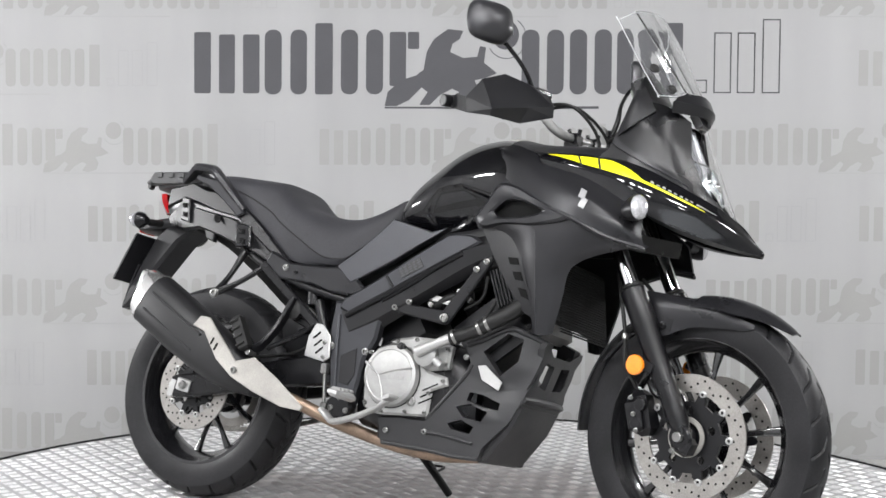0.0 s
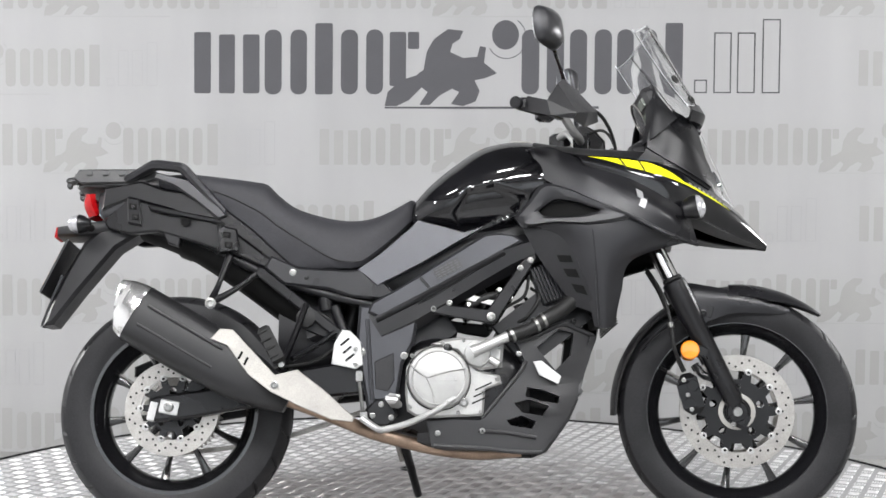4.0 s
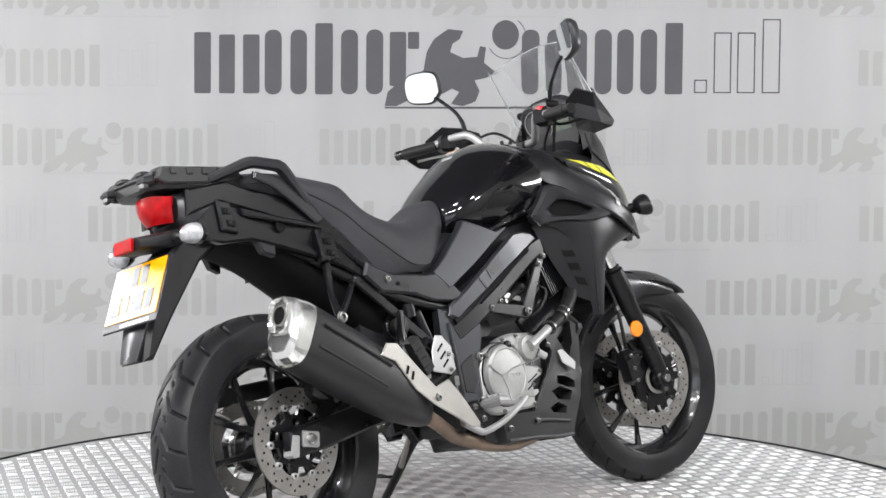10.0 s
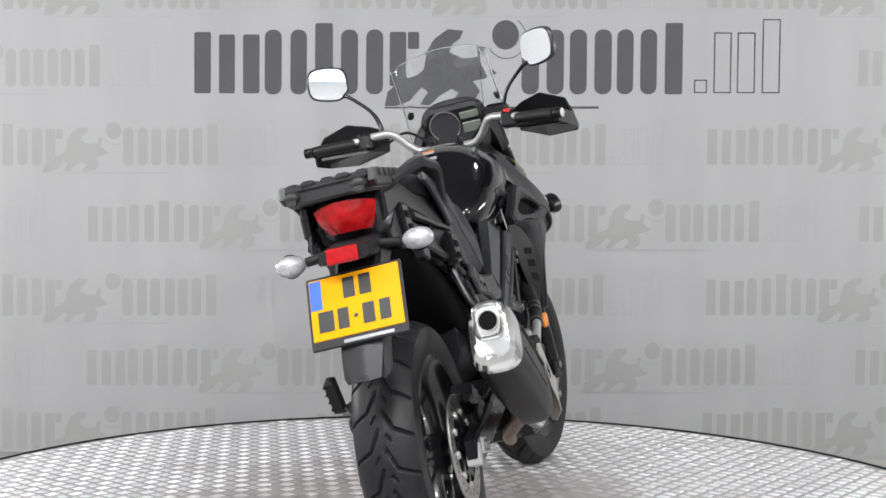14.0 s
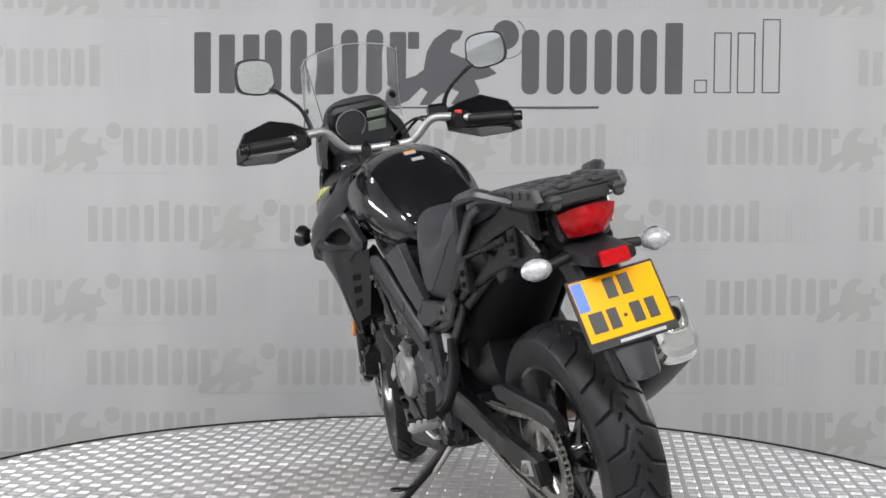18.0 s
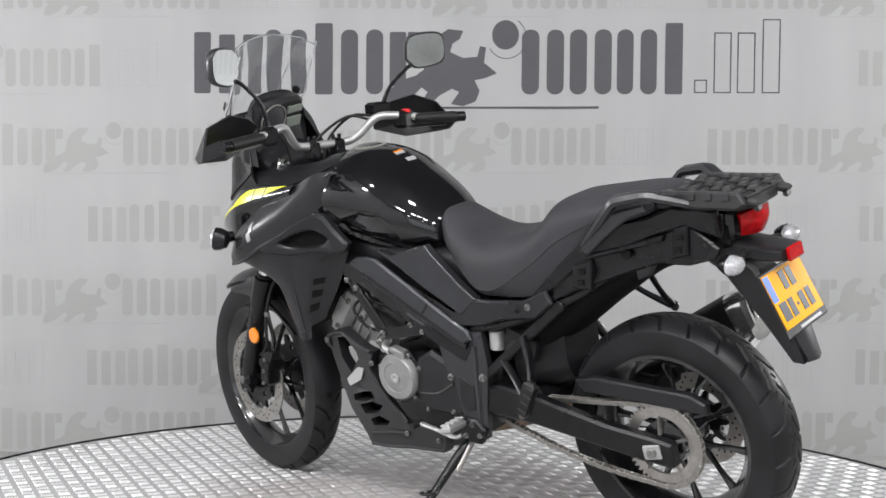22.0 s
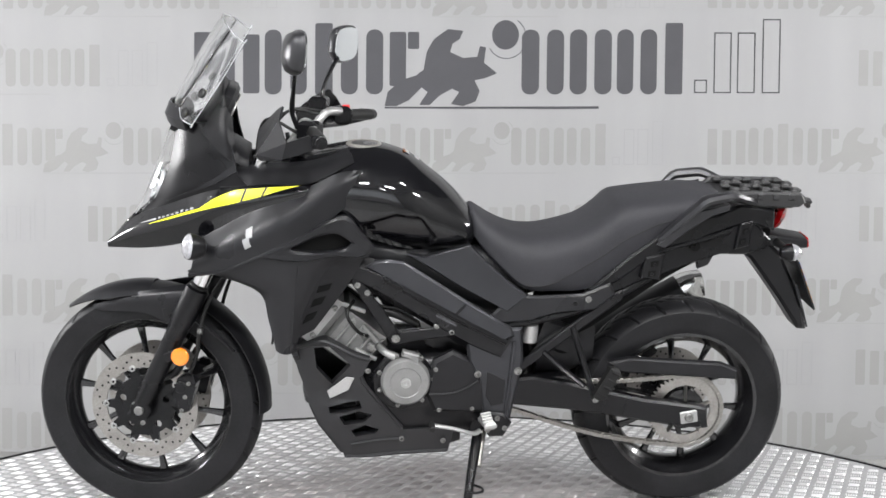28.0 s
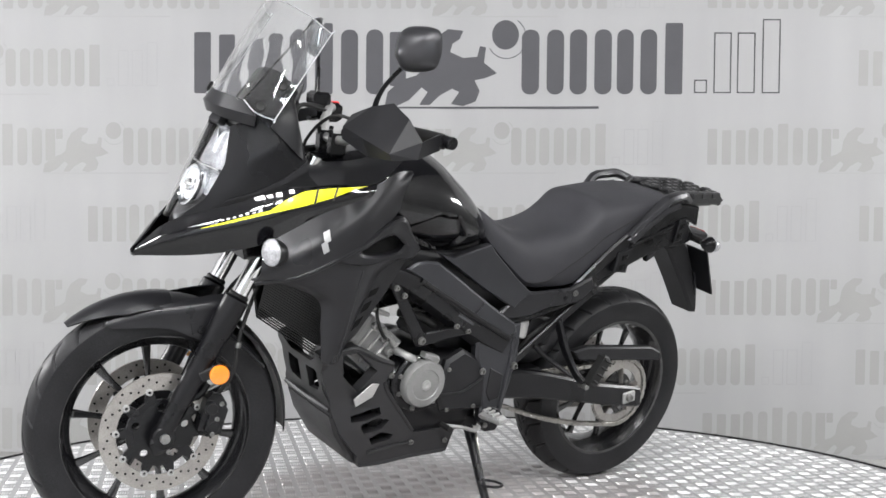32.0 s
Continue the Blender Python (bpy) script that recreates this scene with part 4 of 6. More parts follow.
        # grab rail
        part("grab_rail", Shape().tube([(-0.15, s * 0.100, 0.957), (-0.078, s * 0.145, 0.984), (-0.066, s * 0.152, 0.987), (-0.052, s * 0.156, 0.987), (0.006, s * 0.166, 0.978), (0.018, s * 0.168, 0.972), (0.028, s * 0.168, 0.962), (0.095, s * 0.153, 0.893), (0.13, s * 0.147, 0.858)], [0.016, 0.020, 0.021, 0.021, 0.021, 0.020, 0.019, 0.016, 0.014], 8, flat=0.72), GREY, bike, "grey passenger grab rail")
        part("rail_plate", Shape().prism([(0.14, 0.845), (0.062, 0.925), (0.031, 0.946), (-0.06, 0.965), (-0.064, 0.948), (-0.012, 0.930), (0.05, 0.888), (0.115, 0.835)], s * 0.148, s * 0.163, 0.004), GREY, bike, "flat dark foot of the grab rail")
    part("tail_core", Shape().body([(-0.215, 0.862, 0.935, 0.072, 5, -0.01), (-0.12, 0.845, 0.942, 0.100, 5), (0.03, 0.82, 0.925, 0.124, 5), (0.12, 0.78, 0.885, 0.132, 5), (0.22, 0.71, 0.81, 0.134, 5), (0.32, 0.66, 0.72, 0.132, 5)], 28, 16), FRAME, bike, "black tail body under the seat")
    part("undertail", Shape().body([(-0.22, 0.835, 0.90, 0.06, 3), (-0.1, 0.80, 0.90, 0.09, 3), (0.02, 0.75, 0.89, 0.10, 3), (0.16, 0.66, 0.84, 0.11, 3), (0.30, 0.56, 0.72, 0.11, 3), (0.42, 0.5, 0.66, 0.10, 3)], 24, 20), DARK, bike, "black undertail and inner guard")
    # luggage rack
    rk = part("luggage_rack", Shape().prism([(-0.30, -0.06), (-0.27, -0.095), (-0.13, -0.105), (-0.06, -0.10), (-0.06, 0.10), (-0.13, 0.105), (-0.27, 0.095), (-0.30, 0.06)], 0.0, 0.030, 0.006).move(Matrix.Translation((0, 0, 0.938)) @ Matrix.Rotation(radians(90), 4, "X") @ Matrix.Scale(1, 4)), RACK, bike, "textured black luggage rack")
    for i, x in enumerate((-0.29, -0.245, -0.20, -0.155, -0.11)):
        part("rack_bar", Shape().box((x, 0, 0.972), (0.018, 0.205 - 0.02 * (i == 0), 0.012), bevel=0.004), RACK, rk)
        for k, y in enumerate((-0.088, -0.044, 0, 0.044, 0.088)):
            part("rack_pad", Shape().box((x + (0.0 if (i + k) % 2 else 0.016), y * (0.9 if i == 0 else 1), 0.980), (0.026, 0.028, 0.014), (0, 0, 0), 0.005), RACK, rk)
    for y in (-0.10, 0.10):
        part("rack_side", Shape().prism([(-0.30, 0.958), (-0.285, 0.985), (-0.08, 0.988), (-0.05, 0.965), (-0.10, 0.948), (-0.28, 0.945)], y - 0.010, y + 0.010, 0.004), RACK, rk)
        for x in (-0.255, -0.21, -0.165, -0.12):
            part("rack_notch", Shape().box((x, y * 1.06, 0.975), (0.018, 0.016, 0.020), bevel=0.004), RACK, rk)
    for y in (-0.075, 0.075):
        part("rack_hook", Shape().box((-0.306, y, 0.958), (0.036, 0.030, 0.020), (0, -8, 0), 0.007), RACK, rk)
        part("rack_hook", Shape().box((-0.316, y, 0.946), (0.012, 0.020, 0.022), (0, 8, 0), 0.005), RACK, rk)
    # tail lamp
    tl = part("tail_light", Shape().skin([[(-0.243, -0.081, 0.922), (-0.262, -0.048, 0.926), (-0.267, -0.018, 0.927), (-0.262, 0.012, 0.926), (-0.243, 0.045, 0.922)],
                                          [(-0.241, -0.072, 0.897), (-0.264, -0.044, 0.898), (-0.270, -0.018, 0.898), (-0.264, 0.008, 0.898), (-0.241, 0.036, 0.897)],
                                          [(-0.232, -0.055, 0.872), (-0.252, -0.036, 0.870), (-0.257, -0.018, 0.870), (-0.252, 0.0, 0.870), (-0.232, 0.019, 0.872)]], 16, 12, -0.016), RED, bike, "red faceted tail light lens")
    # facets alternate two reds: the lens's light and dark is coloured in
    for row in range(4):
        for k in range(9):
            y = -0.018 + (k - 4) * 0.0118 * (1 - 0.11 * row)
            part("lens_facet", Shape().box((-0.2695 + 0.0008 * (k - 4) ** 2 + 0.0028 * row, y, 0.9175 - 0.0125 * row), (0.006, 0.0092, 0.0100), (0, 14 if (k + row) % 2 else -14, 10 * ((k % 3) - 1)), 0.0035), SHADED_RED if (k * 2 + row) % 3 else RED, tl)
    part("lamp_housing", Shape().body([(-0.232, 0.862, 0.93, 0.06, 4, -0.018), (-0.20, 0.835, 0.936, 0.075, 4, -0.018), (-0.12, 0.85, 0.94, 0.095, 4, -0.01)], 28, 6), GREY, tl)
    # number plate holder
    ph = part("plate_holder", Shape().prism([(-0.10, 0.822), (-0.18, 0.769), (-0.278, 0.645), (-0.344, 0.552), (-0.372, 0.55), (-0.356, 0.604), (-0.315, 0.702), (-0.271, 0.785), (-0.225, 0.826), (-0.15, 0.877)], -0.070, 0.034, 0.010), PLASTIC, bike, "black number plate hanger")
    part("hanger_face", Shape().skin([[(-0.323, -0.066, 0.69), (-0.350, -0.062, 0.62), (-0.376, -0.050, 0.552)], [(-0.328, -0.018, 0.69), (-0.357, -0.018, 0.62), (-0.384, -0.018, 0.550)], [(-0.323, 0.030, 0.69), (-0.350, 0.026, 0.62), (-0.376, 0.014, 0.552)]], 8, 7, 0.006), GREY, ph, "smooth splash flap")
    part("lamp_arm", Shape().body([(-0.345, 0.80, 0.832, 0.055, 4, -0.018), (-0.29, 0.80, 0.84, 0.06, 4, -0.018), (-0.20, 0.81, 0.855, 0.055, 4, -0.018)], 20, 6), PLASTIC, ph)
    part("rear_reflector", Shape().box((-0.352, -0.018, 0.816), (0.008, 0.068, 0.034), (0, 10, 0), 0.004), RED, ph, "rectangular red reflector")
    pm = Matrix.Translation((-0.335, -0.020, 0.706)) @ Matrix.Rotation(radians(24), 4, "Y") @ Matrix.Rotation(radians(-1), 4, "X")
    P = lambda s: s.move(pm)
    np_ = part("number_plate", P(Shape().box((0, 0, 0), (0.006, 0.212, 0.165), bevel=0.003)), PLASTIC, bike, "yellow number plate in a dark holder frame")
    part("plate_face", P(Shape().box((-0.0035, 0, 0.007), (0.003, 0.200, 0.138), bevel=0.001)), PLATE, np_, "yellow reflective plate")
    part("plate_band", P(Shape().box((-0.0055, 0.086, 0.040), (0.001, 0.026, 0.066), bevel=0.0003)), BLUE, np_, "blue country band")
    for y, z, w in ((0.012, 0.044, 0.026), (-0.024, 0.044, 0.026), (0.068, -0.022, 0.034), (0.03, -0.022, 0.024), (0.002, -0.022, 0.008), (-0.026, -0.022, 0.026), (-0.062, -0.022, 0.024)):
        h = 0.046 if w > 0.01 else 0.008
        part("plate_bar", P(Shape().box((-0.0056, y, z), (0.0012, w, h), bevel=0.0004)), INK, np_)
    part("frame_bar", P(Shape().box((-0.0035, -0.02, -0.073), (0.0012, 0.11, 0.007), bevel=0.0004)), WHITE, np_)
    # rear signals
    for s in (-1, 1):
        y0 = -0.018
        sg = part("rear_turn_signal", Shape().tube([(-0.25, y0 + s * 0.05, 0.825), (-0.258, y0 + s * 0.11, 0.818)], 0.011, 10), HOSE, bike, "clear rear turn signal on a rubber stalk")
        part("signal_back", Shape().lathe([(0.012, -0.03), (0.024, -0.012), (0.027, 0.0)], (-0.262, y0 + s * 0.145, 0.817), (-1, 0, 0), 20), FRAME, sg)
        m = Matrix.Translation((-0.262, y0 + s * 0.145, 0.817)) @ Matrix.Diagonal((1.0, 1.3, 0.9, 1))
        part("signal_lens", Shape().lathe([(0.027, 0.0), (0.0265, 0.01), (0.021, 0.022), (0.011, 0.029), (0.001, 0.031)], (0, 0, 0), (-1, 0, 0), 24).move(m), LENS, sg, "clear faceted lens")


def front_end(bike):
    fe = part("front_cowl", Shape().body([(1.27, 1.0, 1.08, 0.12, 3), (1.34, 0.93, 1.12, 0.12, 2.8), (1.42, 0.88, 1.10, 0.10, 2.6), (1.48, 0.86, 1.03, 0.075, 2.4), (1.535, 0.85, 0.94, 0.05, 2.3), (1.565, 0.845, 0.89, 0.03, 2.2)], 32, 30), PLASTIC, bike, "black headlight cowl with satin cheeks", sharp=60)
    part("dash_hood", Shape().body([(1.330, 1.06, 1.258, 0.113, 2.9), (1.340, 1.06, 1.270, 0.117, 2.9), (1.368, 1.07, 1.222, 0.104, 2.6), (1.43, 1.08, 1.135, 0.088, 2.4)], 32, 14), PLASTIC, fe)
    for s in (-1, 1):
        Y = lambda c: [[(x, s * y, z) for x, y, z in row] for row in c]
        cheek = Y([[(1.468, 0.058, 1.132), (1.425, 0.094, 1.160), (1.378, 0.116, 1.172), (1.335, 0.126, 1.160)],
                   [(1.484, 0.082, 1.040), (1.43, 0.128, 1.070), (1.37, 0.146, 1.105), (1.312, 0.148, 1.112)],
                   [(1.522, 0.075, 0.955), (1.45, 0.130, 0.985), (1.37, 0.160, 1.012), (1.295, 0.172, 1.035)],
                   [(1.578, 0.036, 0.889), (1.49, 0.106, 0.937), (1.37, 0.162, 0.988), (1.27, 0.180, 1.010)]])
        part("cowl_cheek", Shape().skin(cheek, 20, 19, 0.004, smooth_v=False), FRAME, fe, "gloss black cowl cheek", sharp=16)
        wing = Y([[(1.655, 0.005, 0.818), (1.59, 0.035, 0.886), (1.49, 0.108, 0.940), (1.36, 0.168, 0.995), (1.22, 0.187, 1.012), (1.10, 0.188, 1.018)],
                  [(1.668, 0.010, 0.805), (1.585, 0.075, 0.858), (1.49, 0.140, 0.900), (1.37, 0.192, 0.945), (1.24, 0.203, 0.975), (1.11, 0.200, 1.004)],
                  [(1.666, 0.012, 0.792), (1.56, 0.090, 0.812), (1.47, 0.150, 0.838), (1.39, 0.185, 0.872), (1.25, 0.200, 0.945), (1.12, 0.198, 0.988)]])
        part("beak", Shape().skin(wing, 32, 14, 0.005), GLOSS, fe, "gloss black beak panel")
        part("cowl_edge", Shape().band(cheek, (0.25, 0.6, 1.0), (0.80, 0.66, 0.52), (0.84, 0.73, 0.60), 0.004, 0.004), SATIN, fe)
        part("beak_underside", Shape().skin([wing[2][:4], [(x, y * 0.35, z - 0.004) for x, y, z in wing[2][:4]]], 16, 6, 0.004), PLASTIC, fe)
        part("yellow_decal", Shape().band(wing, (0.555, 0.61, 0.68, 0.80, 0.95), (0.38, 0.22, 0.07, 0.05, 0.07), (0.46, 0.46, 0.45, 0.36, 0.08)), YELLOW, fe, "bright yellow decal flash")
        part("yellow_decal", Shape().band(wing, (0.30, 0.40, 0.565), (0.44, 0.41, 0.39), (0.45, 0.46, 0.46)), YELLOW, fe, "thin yellow decal stripe")
        for k, h in enumerate((0.7, 0.45, 0.75, 0.6, 0.5, 0.55, 0.5, 0.52)):
            u0 = 0.526 - 0.022 * k
            part("decal_bar", Shape().band(wing, (u0 - 0.0125, u0 - 0.006, u0), (0.385 - 0.095 * h, 0.385 - 0.105 * h, 0.385 - 0.085 * h), (0.375, 0.375, 0.375), n=4), WHITE, fe, "silver decal shape")
        part("decal_bar", Shape().band(wing, (0.25, 0.345), (0.355, 0.33), (0.36, 0.385), n=6), WHITE, fe, "silver decal shape")
        for k in (0.72, 0.80):
            part("decal_line", Shape().band(wing, (k, k + 0.009), (0.04, 0.04), (0.46, 0.46), lift=0.0018, n=4), INK, fe)
        part("cockpit_panel", Shape().skin(Y([[(1.345, 0.170, 1.003), (1.22, 0.185, 1.016), (1.10, 0.186, 1.022), (0.985, 0.118, 1.064)], [(1.33, 0.135, 1.040), (1.22, 0.145, 1.045), (1.10, 0.140, 1.052), (0.99, 0.09, 1.079)],
                                              [(1.30, 0.085, 1.055), (1.22, 0.095, 1.055), (1.10, 0.09, 1.064), (1.0, 0.06, 1.088)]]), 16, 8, 0.004), PLASTIC, fe, "textured black cockpit side panel")
        fa = Y([[(0.960, 0.138, 1.046), (1.03, 0.168, 1.045), (1.13, 0.185, 1.000), (1.25, 0.195, 0.955), (1.36, 0.190, 0.890), (1.41, 0.186, 0.850)],
                [(0.975, 0.160, 1.035), (1.06, 0.195, 0.985), (1.15, 0.226, 0.940), (1.26, 0.245, 0.890), (1.35, 0.238, 0.838), (1.418, 0.205, 0.800)],
                [(1.000, 0.174, 0.960), (1.06, 0.205, 0.918), (1.14, 0.236, 0.878), (1.24, 0.252, 0.836), (1.33, 0.240, 0.795), (1.428, 0.198, 0.770)]])
        f = part("side_fairing", Shape().skin(fa, 32, 18, 0.005), SATIN, bike, "dark satin side fairing")
        yy = lambda x: float(np.interp(x, (0.92, 1.0, 1.06, 1.14, 1.24), (0.180, 0.198, 0.216, 0.238, 0.252)))
        outer = cat([(0.928, 0.842), (0.965, 0.885), (1.003, 0.932), (1.06, 0.922), (1.14, 0.882), (1.24, 0.836), (1.14, 0.815), (1.03, 0.822), (0.955, 0.815), (0.928, 0.842)], 37)[:-1]
        inner = cat([(0.992, 0.858), (1.012, 0.874), (1.04, 0.888), (1.09, 0.880), (1.13, 0.864), (1.155, 0.850), (1.10, 0.838), (1.05, 0.837), (1.01, 0.842), (0.992, 0.858)], 37)[:-1]
        lay = lambda o, d: [(x, s * (yy(x) - d), z) for x, z in o]
        part("scoop_surround", Shape().rings([lay(outer, 0.02), lay(outer, 0.003), lay(outer * 0.8 + inner * 0.2, -0.004), lay(outer * 0.2 + inner * 0.8, -0.003), lay(inner, 0.002), lay(inner, 0.03)], caps=False), SATIN, f, sharp=28)
        # a near-black sheet closes the scoop, in place of its inner shade
        part("scoop_dark_sheet", Shape().rings([lay(inner, 0.022), lay(inner * 0.5 + inner.mean(0) * 0.5, 0.024), lay(inner * 0.02 + inner.mean(0) * 0.98, 0.024)]), DARK, f)
        part("emblem", Shape().skin(fa, 6, 5, 0.002, u=(0.592, 0.625), v=(0.34, 0.54), lift=0.003), WHITE, f, "small silver emblem shape")
        part("emblem", Shape().skin(fa, 6, 5, 0.002, u=(0.612, 0.645), v=(0.50, 0.72), lift=0.003), WHITE, f, "small silver emblem shape")
        low = Y([[(0.945, 0.170, 0.830), (1.03, 0.200, 0.832), (1.13, 0.228, 0.834), (1.235, 0.240, 0.842), (1.33, 0.228, 0.805), (1.432, 0.188, 0.772)],
                 [(1.050, 0.192, 0.790), (1.10, 0.216, 0.790), (1.16, 0.232, 0.788), (1.24, 0.234, 0.783), (1.31, 0.218, 0.772), (1.375, 0.190, 0.768)],
                 [(1.092, 0.196, 0.715), (1.12, 0.212, 0.715), (1.15, 0.222, 0.715), (1.18, 0.223, 0.715), (1.21, 0.217, 0.715), (1.244, 0.198, 0.720)],
                 [(1.122, 0.192, 0.630), (1.14, 0.203, 0.630), (1.155, 0.208, 0.630), (1.175, 0.208, 0.630), (1.195, 0.202, 0.630), (1.216, 0.190, 0.634)],
                 [(1.143, 0.184, 0.540), (1.152, 0.190, 0.538), (1.162, 0.193, 0.536), (1.172, 0.193, 0.536), (1.184, 0.190, 0.538), (1.196, 0.182, 0.543)]])
        part("wing_lip", Shape().tube([(x, y - s * 0.002, z - 0.003) for x, y, z in fa[2][1:]], 0.006, 8, 26), SATIN, f)
        part("leg_crease", Shape().tube([(1.135, s * 0.226, 0.80), (1.143, s * 0.221, 0.74), (1.148, s * 0.208, 0.64), (1.155, s * 0.192, 0.545)], 0.0035, 6, 18), SATIN, f)
        part("fairing_leg", Shape().skin(low, 24, 26, 0.006), SATIN, f)
        vent = Y([[(0.950, 0.160, 0.815), (1.02, 0.182, 0.812), (1.075, 0.200, 0.795)], [(1.005, 0.160, 0.72), (1.06, 0.180, 0.712), (1.10, 0.200, 0.708)], [(1.09, 0.165, 0.60), (1.125, 0.182, 0.585), (1.158, 0.197, 0.565)]])
        part("vent_panel", Shape().skin(vent, 12, 12, 0.004), PLASTIC, f)
        # slots are near-black patches on the panel, their shade put in by colour
        for k in (0.38, 0.55, 0.72):
            part("vent_slot", Shape().skin(vent, 5, 4, 0.002, u=(0.45, 0.85), v=(k, k + 0.09), lift=0.0015), DARK, f)
        part("trim_cap", Shape().bolt((0.955, s * 0.182, 0.825), (0, s, 0), 0.012, 0.004), FRAME, f)
        drop = Matrix.Translation((1.418, s * 0.250, 0.861)) @ Matrix.Rotation(radians(s * 24), 4, "X") @ Matrix.Diagonal((1.1, 0.98, 1.28, 1)) @ Matrix.Translation((-1.418, -s * 0.250, -0.861))
        sg = part("front_turn_signal", Shape().tube([(1.40, s * 0.20, 0.858), (1.412, s * 0.235, 0.857)], 0.017, 10), FRAME, bike, "clear front turn signal in a black housing")
        part("signal_shell", Shape().lathe([(0.006, -0.040), (0.020, -0.032), (0.027, -0.012), (0.028, 0.004)], (1.418, s * 0.250, 0.861), (1, s * 0.45, 0), 20).move(drop), FRAME, sg)
        part("signal_lens", Shape().lathe([(0.027, 0.003), (0.025, 0.010), (0.018, 0.016), (0.009, 0.019), (0.001, 0.020)], (1.418, s * 0.250, 0.861), (1, s * 0.45, 0), 24).move(drop), LENS, sg, "clear faceted lens")
    face = [[(1.465, -0.056, 1.115), (1.485, -0.03, 1.122), (1.491, 0, 1.124), (1.485, 0.03, 1.122), (1.465, 0.056, 1.115)],
            [(1.480, -0.080, 1.040), (1.514, -0.042, 1.042), (1.521, 0, 1.043), (1.514, 0.042, 1.042), (1.480, 0.080, 1.040)],
            [(1.520, -0.073, 0.955), (1.549, -0.038, 0.957), (1.555, 0, 0.958), (1.549, 0.038, 0.957), (1.520, 0.073, 0.955)],
            [(1.575, -0.034, 0.889), (1.585, -0.017, 0.889), (1.588, 0, 0.889), (1.585, 0.017, 0.889), (1.575, 0.034, 0.889)]]
    back = [[(x - 0.044 + 0.25 * abs(y), y * 0.95, z) for x, y, z in row] for row in face]
    hl = part("headlight", Shape().skin(back, 16, 18, 0.004), BOWL, bike, "tall clear headlight with stacked reflectors")
    for s in (-1, 1):
        edge = [(x - 0.004, s * abs(y) * 1.0, z) for x, y, z in (face[0][4], face[1][4], face[2][4], face[3][4])]
        part("bezel", Shape().tube(edge, 0.0055, 8, 18), FRAME, hl, "black headlight bezel")
    lens = part("lens_cover", Shape().skin(face, 16, 18, 0.002), GLASS, hl, "clear lens cover")
    lens.visible_shadow = False
    ax = Vector((0.86, 0, 0.35))
    tall = Matrix.Translation((0, 0, 0.966)) @ Matrix.Scale(1.22, 4, (0, 0, 1)) @ Matrix.Translation((0, 0, -0.966))
    part("low_beam", Shape().lathe([(0.001, 0.004), (0.026, 0.008), (0.036, 0.002), (0.041, 0.008), (0.043, 0.004), (0.043, -0.012)], (1.523, 0, 0.966), ax, 32).move(tall), LAMP, hl, "round low beam reflector")
    part("bulb_shield", Shape().lathe([(0.016, 0.008), (0.016, 0.016), (0.012, 0.021), (0.001, 0.023)], (1.523, 0, 0.966), ax, 20), CHROME, hl)
    part("beam_ring", Shape().lathe([(0.039, 0.002), (0.046, 0.002), (0.046, 0.011), (0.043, 0.013), (0.039, 0.010)], (1.523, 0, 0.966), ax, 32, closed=True).move(tall), MIRROR, hl)
    lift = Matrix.Translation((0, 0, 1.072)) @ Matrix.Scale(1.35, 4, (0, 0, 1)) @ Matrix.Translation((0, 0, -1.076))
    for s in (-1, 1):
        part("high_beam", Shape().lathe([(0.001, -0.008), (0.012, -0.006), (0.028, 0.006), (0.030, 0.004)], (1.462, s * 0.027, 1.076), (0.9, s * 0.25, 0.3), 24).move(lift), LAMP, hl)
    part("lamp_divider", Shape().tube([(1.492, -0.075, 1.022), (1.504, -0.03, 1.024), (1.507, 0, 1.024), (1.504, 0.03, 1.024), (1.492, 0.075, 1.022)], 0.003, 8, 12), CHROME, hl)
    # windscreen
    def arch(x, y, z, xc, zc):
        return [(x, -y, z), (x * 0.3 + xc * 0.7, -y * 0.55, z * 0.35 + zc * 0.65), (xc, 0, zc), (x * 0.3 + xc * 0.7, y * 0.55, z * 0.35 + zc * 0.65), (x, y, z)]
    pane = [arch(1.312, 0.136, 1.416, 1.338, 1.442), arch(1.360, 0.119, 1.346, 1.390, 1.362), arch(1.408, 0.102, 1.274, 1.438, 1.272), arch(1.454, 0.085, 1.203, 1.480, 1.190)]
    w = part("windscreen", Shape().skin(pane, 24, 20, 0.004), SCREEN, bike, "clear curved plastic windscreen")
    # whitish tubes draw the bright line that light leaves on the cut edges
    part("edge_glint_line", Shape().tube(pane[0], 0.0014, 6, 20), EDGE_GLINT, w)
    shield = [[(1.440, -0.088, 1.196), (1.474, -0.040, 1.206), (1.481, 0, 1.207), (1.474, 0.040, 1.206), (1.440, 0.088, 1.196)],
              [(1.436, -0.124, 1.170), (1.484, -0.058, 1.176), (1.494, 0, 1.178), (1.484, 0.058, 1.176), (1.436, 0.124, 1.170)],
              [(1.430, -0.112, 1.146), (1.476, -0.052, 1.152), (1.486, 0, 1.156), (1.476, 0.052, 1.152), (1.430, 0.112, 1.146)]]
    part("screen_post", Shape().box((1.468, 0, 1.148), (0.022, 0.052, 0.05), (0, -28, 0), 0.005), SATIN, w)
    part("screen_bracket", Shape().skin(shield, 9, 3, 0.007, smooth_v=False), SATIN, w, "dark grey screen bracket", sharp=20)
